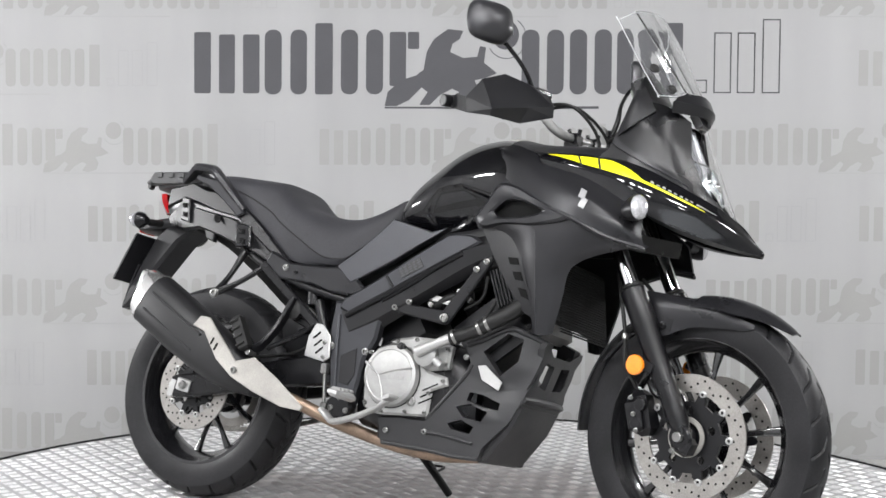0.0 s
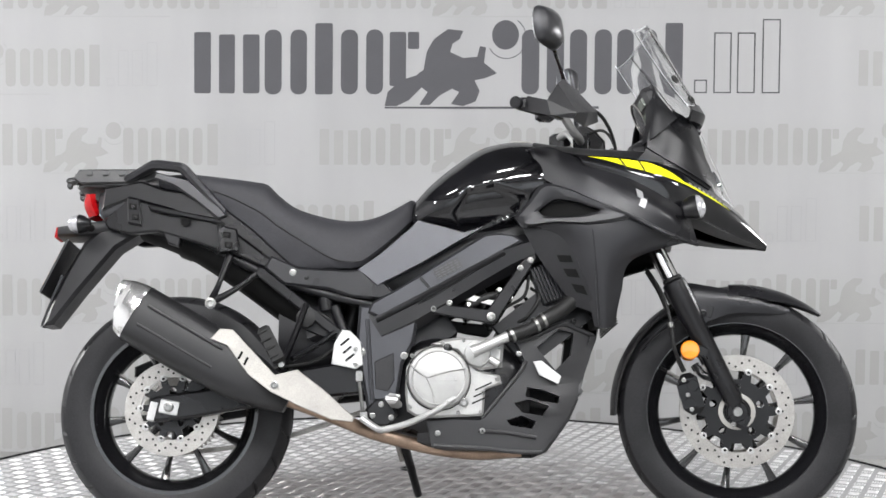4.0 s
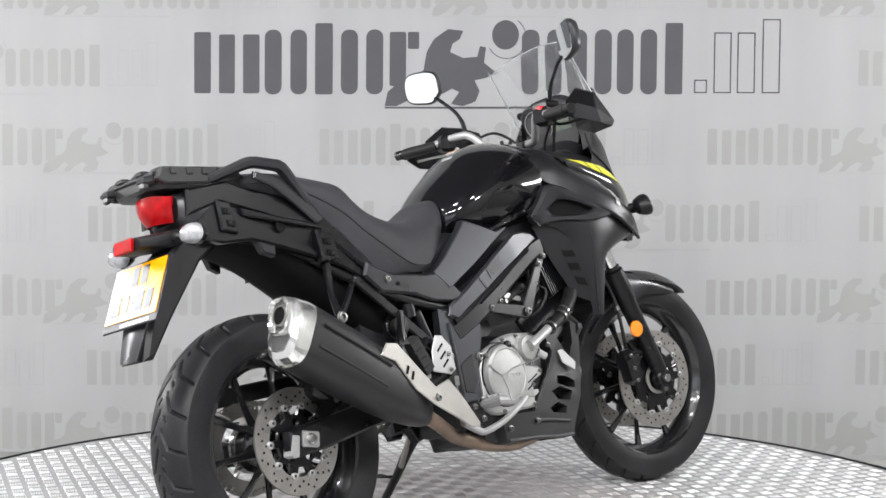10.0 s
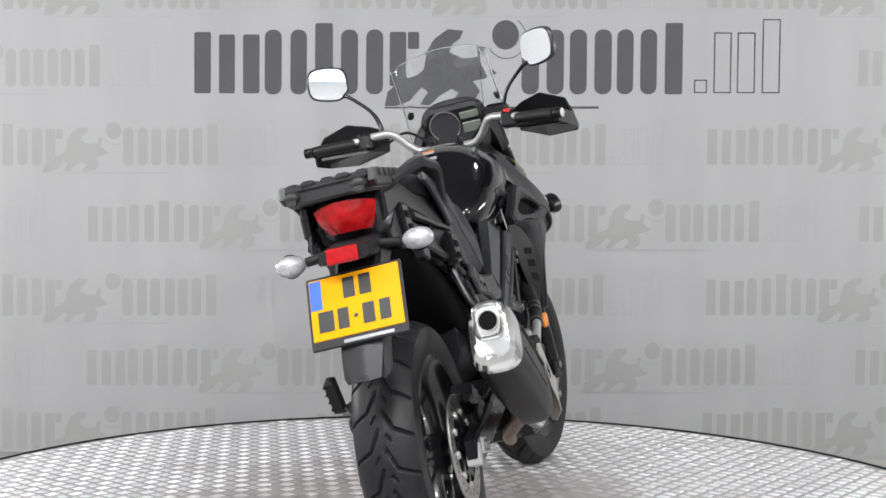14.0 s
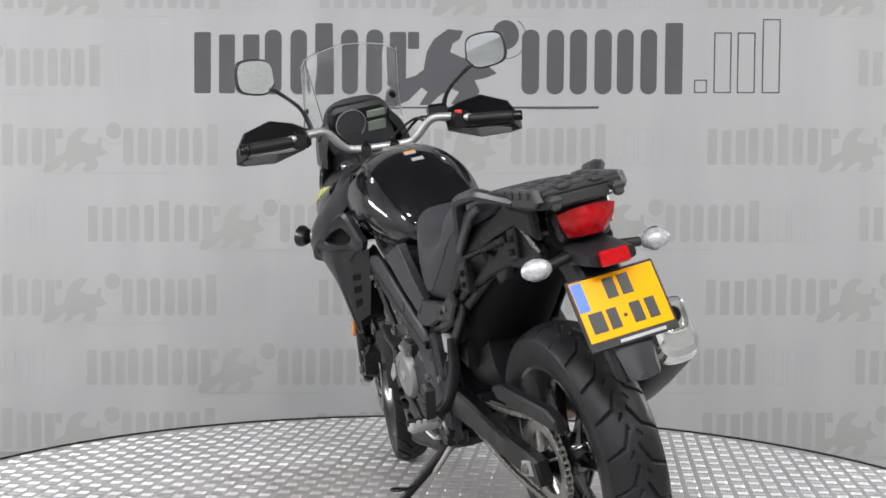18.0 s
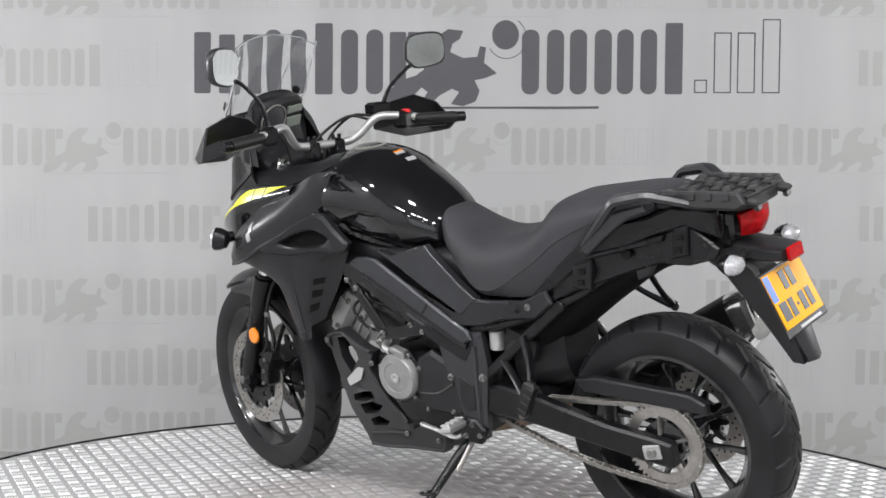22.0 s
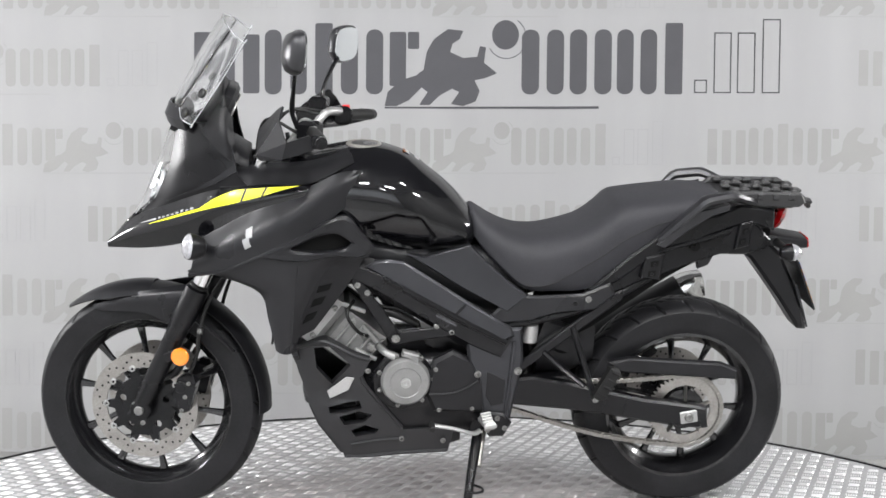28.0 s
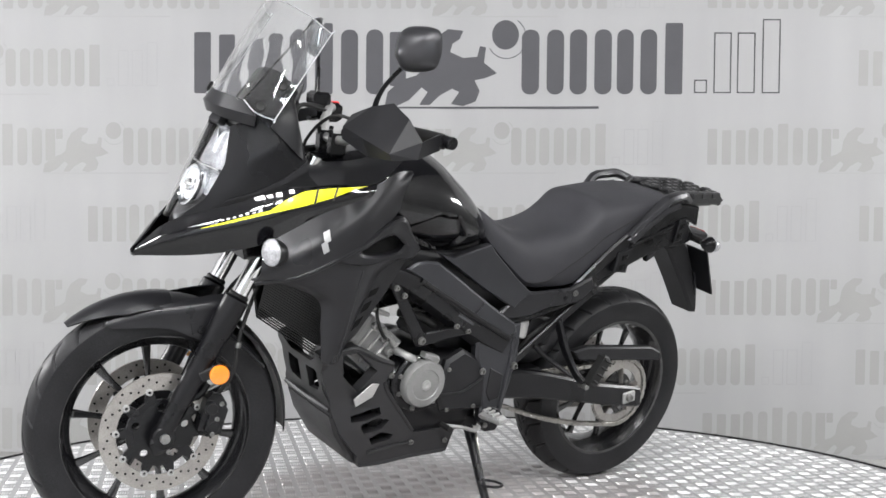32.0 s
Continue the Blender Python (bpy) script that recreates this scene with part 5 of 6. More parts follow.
    for s in (-1, 1):
        side = [[(1.454, s * 0.085, 1.203), (1.383, s * 0.111, 1.310), (1.312, s * 0.136, 1.416)],
                [(1.444, s * 0.135, 1.180), (1.374, s * 0.142, 1.278), (1.297, s * 0.149, 1.402)],
                [(1.414, s * 0.176, 1.172), (1.355, s * 0.164, 1.258), (1.276, s * 0.161, 1.388)]]
        part("screen_wing", Shape().skin(side, 12, 8, 0.004), SCREEN, w, "clear folded screen wing")
        part("edge_glint_line", Shape().tube([side[0][0], side[1][0], side[2][0], side[2][0], side[2][1], side[2][2], side[2][2], side[1][2], side[0][2]], 0.0014, 6, 30), EDGE_GLINT, w)
        for x, y, z in ((1.385, 0.149, 1.251), (1.433, 0.137, 1.196)):
            part("screen_bolt", Shape().lathe([(0.009, 0.001), (0.0135, 0.003), (0.0135, 0.006), (0.010, 0.008), (0.006, 0.006), (0.001, 0.006)], (x, s * y, z), (0.62, s * 0.7, 0.35), 18), HOSE, w)
    # instruments
    di = part("instrument_panel", Shape().prism([(-0.106, -0.02), (-0.100, 0.042), (-0.076, 0.060), (0.076, 0.060), (0.100, 0.042), (0.106, -0.02), (0.084, -0.066), (-0.084, -0.066)], 0, 0.045, 0.012).move(Matrix.Translation((1.320, -0.002, 1.186)) @ Matrix.Rotation(radians(-25), 4, "Y") @ Matrix.Rotation(radians(-90), 4, "Z")), PLASTIC, bike, "black instrument panel with dial and display")
    for s in (-1, 1):
        part("dash_wing", Shape().skin([[(1.343, s * 0.098, 1.230), (1.37, s * 0.118, 1.185), (1.395, s * 0.130, 1.146)], [(1.325, s * 0.110, 1.205), (1.335, s * 0.150, 1.160), (1.33, s * 0.165, 1.085)], [(1.312, s * 0.100, 1.178), (1.305, s * 0.130, 1.120), (1.29, s * 0.145, 1.060)]], 8, 8, 0.004), PLASTIC, di, "black dash side shield")
    im = Matrix.Translation((1.320, -0.002, 1.186)) @ Matrix.Rotation(radians(-25), 4, "Y")
    part("dial", Shape().lathe([(0.052, -0.001), (0.052, 0.004), (0.048, 0.005), (0.046, 0.003), (0.001, 0.003)], (0, 0.032, 0), (-1, 0, 0), 32).move(im), DIAL, di, "round dark rev counter dial")
    part("dial_ring", Shape().lathe([(0.049, 0.003), (0.052, 0.003), (0.052, 0.007), (0.049, 0.007)], (0, 0.032, 0), (-1, 0, 0), 32, closed=True).move(im), STEEL, di)
    for z, h in ((0.022, 0.025), (-0.022, 0.038)):
        part("display", Shape().box((-0.003, -0.056, z), (0.006, 0.062, h), bevel=0.002).move(im), LCD, di, "grey green display window")


def controls(bike):
    path = [(1.0, -0.40, 1.143), (1.035, -0.30, 1.152), (1.065, -0.215, 1.166), (1.092, -0.165, 1.164), (1.122, -0.122, 1.120), (1.138, -0.088, 1.102), (1.14, 0, 1.099)]
    path += [(x, -y, z) for x, y, z in path[-2::-1]]
    hb = part("handlebar", steered(Shape().tube(path, 0.0125, 12, 60)), ALU, bike, "silver tapered handlebar")
    for y in (-0.045, 0.045):
        part("bar_clamp", steered(Shape().box((1.14, y, 1.085), (0.042, 0.030, 0.062), bevel=0.010).rod((1.128, y, 1.10), (1.124, y, 1.128), 0.006, 10).rod((1.155, y, 1.10), (1.160, y, 1.126), 0.006, 10)), FRAME, hb)
    part("top_yoke", steered(Shape().prism([(1.12, 1.015), (1.28, 1.005), (1.285, 1.03), (1.125, 1.04)], -0.13, 0.13, 0.008)), FRAME, hb)
    for s in (-1, 1):
        g = part("grip", steered(Shape().tube([(1.0, s * 0.405, 1.143), (1.012, s * 0.37, 1.146), (1.045, s * 0.275, 1.151)], [0.017, 0.0175, 0.0165], 14, 8)), HOSE, hb, "black rubber grip")
        part("bar_end", steered(Shape().rod((0.993, s * 0.434, 1.142), (1.0, s * 0.404, 1.143), 0.016, 14)), FRAME, hb)
        part("switch_block", steered(Shape().box((1.058, s * 0.245, 1.152), (0.05, 0.05, 0.055), (0, 0, -s * 20), 0.01)), FRAME, hb)
        part("lever", steered(Shape().tube([(1.09, s * 0.235, 1.135), (1.10, s * 0.28, 1.125), (1.075, s * 0.36, 1.122), (1.06, s * 0.41, 1.12)], [0.01, 0.008, 0.007, 0.008], 8, 14, flat=0.6)), ALU if s > 0 else FRAME, hb)
        ends = [(1.170, 0.208, 1.180), (1.113, 0.332, 1.222), (1.105, 0.415, 1.192), (1.156, 0.432, 1.108), (1.198, 0.226, 1.150), (1.200, 0.230, 1.120), (1.168, 0.330, 1.088),
                (1.146, 0.430, 1.092), (1.088, 0.448, 1.100), (1.078, 0.444, 1.142), (1.024, 0.420, 1.160), (1.016, 0.412, 1.122), (1.180, 0.312, 1.132), (1.142, 0.262, 1.206)]
        folds = [(0, 4, 13), (13, 4, 12), (13, 12, 1), (1, 12, 3, 2), (4, 5, 12), (5, 6, 12), (12, 6, 7, 3), (2, 3, 9), (3, 8, 9), (3, 7, 8), (9, 8, 11, 10)]
        hg = Shape().shell([(x, s * y, z) for x, y, z in ends], [q if s > 0 else q[::-1] for q in folds], 0.006)
        part("guard_clamp", steered(Shape().box((1.012, s * 0.404, 1.142), (0.026, 0.022, 0.034), bevel=0.006)), FRAME, hb)
        part("handguard", steered(hg), PLASTIC, hb, "faceted black handguard", sharp=9)
        # mirror
        mr = part("mirror", steered(Shape().tube([(1.098, s * 0.205, 1.155), (1.112, s * 0.212, 1.20), (1.105, s * 0.235, 1.25), (1.09, s * 0.29, 1.30), (1.085, s * 0.315, 1.315)], [0.008, 0.008, 0.006, 0.006, 0.007], 8, 18)), FRAME, bike, "black rear view mirror on a bent stalk")
        mm = Matrix.Translation((1.070, s * 0.357, 1.356)) @ Matrix.Rotation(radians(26 if s > 0 else -24), 4, "Z") @ Matrix.Rotation(radians(-4), 4, "Y")
        out = [(-0.066, -0.024), (-0.060, 0.032), (-0.032, 0.052), (0.03, 0.055), (0.06, 0.042), (0.068, 0.0), (0.058, -0.038), (0.02, -0.052), (-0.035, -0.054)]
        ring = lambda k, x: [(x, s * y * k, z * k) for y, z in cat(out + out[:1], 37)[:-1]]
        part("mirror_shell", steered(Shape().rings([ring(0.94, -0.004), ring(1.0, 0.0), ring(1.0, 0.008), ring(0.85, 0.024), ring(0.5, 0.034), ring(0.1, 0.037)]).move(mm)), GREY, mr, "black mirror shell")
        part("mirror_glass", steered(Shape().rings([ring(0.9, -0.0045), ring(0.9, -0.007)]).move(mm)), MIRROR, mr, "silvered mirror glass")
    part("kill_switch", steered(Shape().box((1.045, -0.245, 1.176), (0.02, 0.02, 0.014), bevel=0.003)), REDBTN, hb, "red kill switch")
    part("brake_reservoir", steered(Shape().box((1.115, -0.19, 1.19), (0.05, 0.06, 0.04), bevel=0.008)), FRAME, hb, "black brake fluid reservoir")
    for k, (a, b) in enumerate((((1.10, -0.17, 1.17), -0.05), ((1.10, -0.15, 1.16), -0.02), ((1.10, 0.19, 1.14), 0.05))):
        part("cable", steered(Shape().tube([a, (1.19, a[1] * 0.8, 1.17), (1.235, b * 1.5, 1.10), (1.24, b, 1.0)], 0.0045, 8, 20)), HOSE, hb)


def engine(bike):
    en = part("engine", Shape().body([(0.60, 0.26, 0.46, 0.12, 4), (0.68, 0.245, 0.52, 0.14, 4), (0.80, 0.24, 0.52, 0.145, 4), (0.90, 0.25, 0.50, 0.14, 4), (0.97, 0.28, 0.44, 0.12, 4)], 28, 14), FRAME, bike, "V-twin engine with cast aluminium covers")
    # front cylinder and head
    fm = Matrix.Translation((0.93, 0, 0.50)) @ Matrix.Rotation(radians(52), 4, "Y")
    part("front_cylinder", Shape().box((0, 0, 0.06), (0.13, 0.19, 0.17), bevel=0.02).move(fm), CASE, en, "cast aluminium cylinder")
    hd = part("front_head", Shape().box((0, 0, 0.175), (0.15, 0.22, 0.07), bevel=0.02).move(fm), CAST, en)
    part("head_cover", Shape().box((0, 0, 0.225), (0.13, 0.20, 0.04), bevel=0.015).move(fm), FRAME, en)
    # right-hand fittings are coloured black so that this side reads dark
    for s in (-1, 1):
        for x, z in ((-0.05, 0.17), (0.05, 0.17), (-0.045, 0.06), (0.045, 0.06)):
            part("head_bolt", Shape().bolt((0, 0, 0), (0, s, 0), 0.008, 0.008).move(fm @ Matrix.Translation((x, s * (0.112 if z > 0.1 else 0.097), z))), ZINC if s > 0 else FRAME, en)
    for s in (-1, 1):
        for k in range(4):
            part("cylinder_rib", Shape().box((0, s * 0.097, 0.0 + 0.035 * k), (0.115, 0.012, 0.006), bevel=0.002).move(fm), CAST if s > 0 else FRAME, en)
        part("cam_cover", Shape().box((0.0, s * 0.108, 0.18), (0.09, 0.012, 0.05), bevel=0.005).move(fm), CAST if s > 0 else FRAME, en)
        part("plug_lead", Shape().tube([(0.98, s * 0.09, 0.66), (1.0, s * 0.13, 0.63), (0.97, s * 0.125, 0.58), (0.94, s * 0.11, 0.56)], 0.005, 8, 14), HOSE, en)
        part("throttle_body", Shape().rod((0.83, s * 0.06, 0.62), (0.83, s * 0.12, 0.64), 0.026, 16), FRAME, en)
        part("intake_hose", Shape().tube([(0.92, s * 0.11, 0.64), (0.86, s * 0.125, 0.63), (0.80, s * 0.12, 0.60)], 0.012, 10, 10), HOSE, en)
    # added plate that darkens the right side, where black hoses crowd the cylinder
    part("cylinder_dark_plate", Shape().box((0.0, -0.106, 0.10), (0.15, 0.016, 0.24), bevel=0.006).move(fm), FRAME, en, "added black plate over the front cylinder")
    rmx = Matrix.Translation((0.72, 0, 0.5)) @ Matrix.Rotation(radians(-32), 4, "Y")
    part("rear_cylinder", Shape().box((0, 0, 0.07), (0.13, 0.19, 0.18), bevel=0.02).move(rmx), FRAME, en)
    # right clutch cover
    c = part("clutch_cover", Shape().lathe([(0.085, 0), (0.085, 0.024), (0.081, 0.034), (0.072, 0.038), (0.069, 0.036), (0.05, 0.040), (0.001, 0.041)], (0.722, -0.135, 0.402), (0, -1, 0), 48), CAST, en, "round cast clutch cover")
    part("clutch_case", Shape().prism([(0.634, 0.43), (0.632, 0.36), (0.637, 0.314), (0.66, 0.300), (0.692, 0.296), (0.843, 0.302), (0.848, 0.372), (0.893, 0.389), (0.888, 0.411), (0.83, 0.425), (0.79, 0.46), (0.72, 0.498), (0.66, 0.475)], -0.13, -0.152, 0.006), CAST, c)
    part("pump_case", Shape().prism([(0.70, 0.495), (0.735, 0.507), (0.776, 0.514), (0.853, 0.511), (0.899, 0.494), (0.893, 0.433), (0.833, 0.424), (0.80, 0.44), (0.77, 0.475)], -0.13, -0.160, 0.008), CAST, c)
    part("cover_groove", Shape().lathe([(0.0845, 0.015), (0.0875, 0.015), (0.0875, 0.019), (0.0845, 0.019)], (0.722, -0.135, 0.402), (0, -1, 0), 48, closed=True), DARK, c)
    for q in ([(0.645, 0.435), (0.668, 0.415), (0.690, 0.402)], [(0.690, 0.402), (0.705, 0.365), (0.712, 0.330)], [(0.690, 0.402), (0.745, 0.418), (0.795, 0.428)]):
        part("cover_rib", Shape().tube([(x, -0.1755, z) for x, z in q], 0.003, 6), CAST, c)
    for k in range(5):
        part("cover_bar", Shape().box((0.715 + 0.013 * k, -0.1758, 0.398), (0.009, 0.002, 0.010), bevel=0.0006), CAST, c)
    part("oil_plug", Shape().lathe([(0.013, 0), (0.013, 0.010), (0.009, 0.013), (0.001, 0.013)], (0.745, -0.158, 0.482), (0, -1, 0), 12), FRAME, c, "black oil filler plug")
    for x, z in ((0.645, 0.325), (0.70, 0.305), (0.775, 0.310), (0.835, 0.312), (0.84, 0.365), (0.88, 0.40), (0.885, 0.445), (0.888, 0.485), (0.85, 0.502), (0.79, 0.505), (0.73, 0.498), (0.65, 0.462)):
        part("cover_bolt", Shape().bolt((x, -0.150 if z < 0.42 else -0.158, z), (0, -1, 0), 0.0055, 0.009), ZINC, c)
    for k in range(3):
        part("case_slot", Shape().box((0.835 + 0.004 * k, -0.1525, 0.345 + 0.018 * k), (0.05, 0.002, 0.004), (0, -25, 0), 0.0005), DARK, c)
    part("drain_plug", Shape().bolt((0.79, -0.150, 0.338), (0, -1, 0), 0.013, 0.008), ZINC, c)
    wp = part("water_pump", Shape().lathe([(0.036, 0), (0.034, 0.018), (0.022, 0.025), (0.001, 0.027)], (0.826, -0.158, 0.468), (0, -1, 0), 28), CAST, en, "cast water pump cover")
    part("coolant_pipe", Shape().tube([(0.811, -0.188, 0.470), (0.86, -0.190, 0.492), (0.908, -0.188, 0.513)], [0.017, 0.013, 0.014], 14, 10), ALU, en, "bare alloy coolant pipe")
    part("coolant_pipe", Shape().tube([(0.86, -0.172, 0.453), (0.885, -0.178, 0.437)], 0.011, 12), ALU, en)
    part("coolant_hose", Shape().tube([(0.905, -0.187, 0.512), (0.967, -0.18, 0.534), (1.012, -0.175, 0.562), (1.05, -0.165, 0.585), (1.093, -0.15, 0.62)], [0.018, 0.017, 0.02, 0.021, 0.021], 14, 20), HOSE, en)
    for p in ((0.918, -0.186, 0.516), (0.985, -0.178, 0.545), (1.005, -0.175, 0.558)):
        part("hose_clamp", Shape().lathe([(0.0195, -0.004), (0.0215, -0.004), (0.0215, 0.004), (0.0195, 0.004)], p, (0.87, 0.1, 0.45), 20, closed=True), ZINC, en)
    # left generator cover
    g = part("generator_cover", Shape().lathe([(0.070, 0), (0.070, 0.03), (0.064, 0.038), (0.045, 0.0395), (0.043, 0.037), (0.028, 0.038), (0.001, 0.038)], (0.833, 0.132, 0.441), (0, 1, 0), 48), CASE, en, "round grey generator cover")
    part("inspection_plug", Shape().lathe([(0.015, 0), (0.015, 0.004), (0.008, 0.005), (0.005, 0.003), (0.001, 0.003)], (0.833, 0.170, 0.441), (0, 1, 0), 20), ALU, g)
    part("generator_flange", Shape().prism([(0.76, 0.36), (0.84, 0.345), (0.92, 0.37), (0.93, 0.45), (0.89, 0.51), (0.80, 0.525), (0.755, 0.47)], 0.125, 0.145, 0.006), FRAME, g)
    part("sprocket_cover", Shape().prism([(0.60, 0.34), (0.75, 0.345), (0.775, 0.40), (0.755, 0.50), (0.70, 0.53), (0.64, 0.50), (0.60, 0.42)], 0.12, 0.155, 0.01), PLASTIC, en, "textured black sprocket cover")
    for k, (x, z) in enumerate(((0.985, 0.60), (0.955, 0.565), (0.93, 0.525))):
        part("cylinder_boss", Shape().rod((x, 0.095, z), (x, 0.116, z), 0.011, 12), CAST, en)
        part("boss_bolt", Shape().bolt((x, 0.116, z), (0, 1, 0), 0.0065, 0.007), ZINC, en)
    for a0, b0 in (((1.012, 0.655), (0.948, 0.632)), ((0.975, 0.520), (0.915, 0.488)), ((0.955, 0.590), (0.912, 0.540))):
        part("cylinder_web", Shape().rod((a0[0], 0.104, a0[1]), (b0[0], 0.104, b0[1]), 0.0075, 8), CAST, en)
    part("water_union", Shape().tube([(0.905, 0.10, 0.525), (0.89, 0.135, 0.520), (0.862, 0.140, 0.508)], [0.012, 0.011, 0.012], 10, 8), ALU, en)
    part("starter_bracket", Shape().prism([(0.795, 0.520), (0.842, 0.533), (0.846, 0.518), (0.822, 0.508), (0.815, 0.486), (0.796, 0.482)], 0.134, 0.166, 0.004), CASE, g)
    for q in np.linspace(0.3, 5.9, 7):
        part("cover_bolt", Shape().bolt((0.833 + 0.078 * math.cos(q), 0.146, 0.441 + 0.078 * math.sin(q)), (0, 1, 0), 0.006, 0.008), ZINC, g)
    sc = part("sprocket_rib", Shape().tube([(0.625, 0.156, 0.44), (0.69, 0.156, 0.405), (0.765, 0.154, 0.40)], 0.004, 6, 8), PLASTIC, en)
    for x, z in ((0.748, 0.475), (0.64, 0.355), (0.735, 0.352)):
        part("cover_screw", Shape().bolt((x, 0.155, z), (0, 1, 0), 0.006, 0.005), ZINC, sc)
    for k, (p, q) in enumerate((((0.905, -0.125, 0.60), (0.97, -0.14, 0.69)), ((0.87, -0.128, 0.625), (0.93, -0.13, 0.70)), ((0.84, 0.125, 0.645), (0.94, 0.128, 0.70)))):
        part("wiring", Shape().tube([p, ((p[0] + q[0]) / 2 + 0.02, p[1] * 1.05, (p[2] + q[2]) / 2 - 0.012), q], 0.0045, 8, 12), HOSE, en)
    for x, z in ((0.80, 0.605), (0.885, 0.645), (0.915, 0.625)):
        part("throttle_clip", Shape().rod((x, -0.118, z), (x + 0.004, -0.140, z + 0.002), 0.008, 10), ZINC, en)
    part("throttle_linkage", Shape().prism(strip((0.80, 0.628), (0.87, 0.612), 0.010, 0.007), -0.128, -0.134, 0.002), ALU, en)
    # radiator
    rd = part("radiator", Shape().box((1.176, 0, 0.662), (0.03, 0.32, 0.176), (0, -8, 0), 0.006), CORE, bike, "black finned radiator")
    fins = Shape()
    for k in np.linspace(-0.092, 0.092, 28):
        fins.box((1.1945 - 0.14 * k, 0, 0.645 + k * 0.99), (0.006, 0.315, 0.0028), (0, -8, 0), 0.0005)
    ff = part("core", fins, CORE, rd)
    ff["kind"] = "stuff"
    cool = part("finned_unit", Shape().box((1.03, -0.115, 0.672), (0.085, 0.03, 0.115), (0, -22, 0), 0.008), FRAME, bike, "black finned regulator")
    for k in np.linspace(-0.038, 0.038, 9):
        part("fin", Shape().box((1.03 + k * 0.93, -0.133, 0.672 + k * 0.37), (0.0035, 0.018, 0.105), (0, -22, 0), 0.001), FRAME, cool)
    # exhaust header
    part("exhaust_pipe", Shape().tube([(0.30, -0.215, 0.345), (0.40, -0.17, 0.312), (0.475, -0.135, 0.284), (0.539, -0.105, 0.260), (0.633, -0.085, 0.235), (0.726, -0.07, 0.216), (0.834, -0.05, 0.206), (0.95, -0.03, 0.215)], 0.0185, 14, 50), PIPE, bike, "heat-tinted steel exhaust pipe")


def guards(bike):
    """The engine guard: a moulded black plate with cut-outs."""
    g = part("skid_plate", Shape().body([(0.665, 0.225, 0.285, 0.10, 5), (0.75, 0.21, 0.29, 0.125, 5), (0.88, 0.212, 0.265, 0.128, 5), (0.97, 0.21, 0.25, 0.125, 5), (1.0, 0.215, 0.245, 0.118, 4)], 28, 14), GUARD, bike, "moulded black plastic engine guard")
    # added black block that makes the hollow behind the openings read dark
    part("guard_shade_block", Shape().prism([(0.70, 0.24), (0.99, 0.222), (1.04, 0.30), (1.06, 0.37), (1.0, 0.39), (0.93, 0.40), (0.84, 0.31)], -0.085, 0.085, 0.012), CORE, g)
    part("guard_front", Shape().prism([(1.0, 0.255), (0.99, 0.198), (1.015, 0.207), (1.078, 0.292), (1.105, 0.352), (1.088, 0.356), (1.04, 0.30)], -0.122, 0.122, 0.008), GUARD, g)
    half = [(0.118, 0.350), (0.124, 0.366), (0.122, 0.392), (0.098, 0.424), (0.102, 0.470), (0.124, 0.508), (0.118, 0.524), (0.100, 0.522), (0.052, 0.496)]
    eye = [(0.022, 0.408), (0.072, 0.414), (0.082, 0.430), (0.084, 0.462), (0.072, 0.476), (0.022, 0.472)]
    nose = Shape().holed(half + [(-y, z) for y, z in half[::-1]], [eye, [(-y, z) for y, z in eye[::-1]]], -0.008, 0.010)
    part("guard_nose", nose.move(Matrix(((0, 1, 0.33, 0.975), (-1, 0, 0, 0), (0, 0, 1, 0), (0, 0, 0, 1)))), GUARD, g)
    part("guard_crossbar", Shape().tube([(1.100, -0.120, 0.372), (1.106, -0.06, 0.374), (1.108, 0, 0.374), (1.106, 0.06, 0.374), (1.100, 0.120, 0.372)], 0.016, 10, 12, flat=0.7), GUARD, g)
    for s in (-1, 1):
        inw = lambda x, z: -s * (0.30 * max(0, x - 1.02) + 0.10 * max(0, 0.27 - z))
        part("guard_plate", Shape().holed([(0.69, 0.287), (0.76, 0.292), (0.835, 0.290), (0.897, 0.359), (0.945, 0.420), (0.956, 0.450), (0.934, 0.502), (0.972, 0.514), (1.056, 0.560), (1.094, 0.553), (1.154, 0.528), (1.135, 0.455), (1.112, 0.40), (1.10, 0.36), (1.076, 0.308), (1.012, 0.235), (1.002, 0.202), (0.929, 0.203), (0.838, 0.213), (0.705, 0.218)],
                                          [[(0.988, 0.487), (1.050, 0.540), (1.092, 0.530), (1.084, 0.470), (1.040, 0.426)], [(0.962, 0.379), (1.0, 0.374), (1.050, 0.356), (1.046, 0.337), (1.0, 0.343), (0.955, 0.356)],
                                           [(0.925, 0.337), (0.965, 0.347), (1.020, 0.330), (1.004, 0.303), (0.948, 0.311)], [(0.905, 0.291), (0.945, 0.304), (0.984, 0.288), (0.974, 0.268), (0.916, 0.277)]], s * 0.112, s * 0.148, lean=inw), GUARD, g)
        part("guard_brow", Shape().tube([(0.94, s * 0.147, 0.504), (0.985, s * 0.149, 0.520), (1.056, s * 0.140, 0.553), (1.095, s * 0.127, 0.545), (1.148, s * 0.110, 0.525)], 0.007, 8, 16), GUARD, g)
        part("guard_edge", Shape().tube([(0.84, s * 0.145, 0.296), (0.897, s * 0.147, 0.364), (0.945, s * 0.147, 0.424), (0.958, s * 0.147, 0.452)], 0.006, 8, 14), GUARD, g)
        part("guard_lip", Shape().tube([(0.71, s * 0.142, 0.222), (0.84, s * 0.142, 0.216), (0.93, s * 0.141, 0.207), (1.0, s * 0.140, 0.206)], 0.006, 8, 14), GUARD, g)
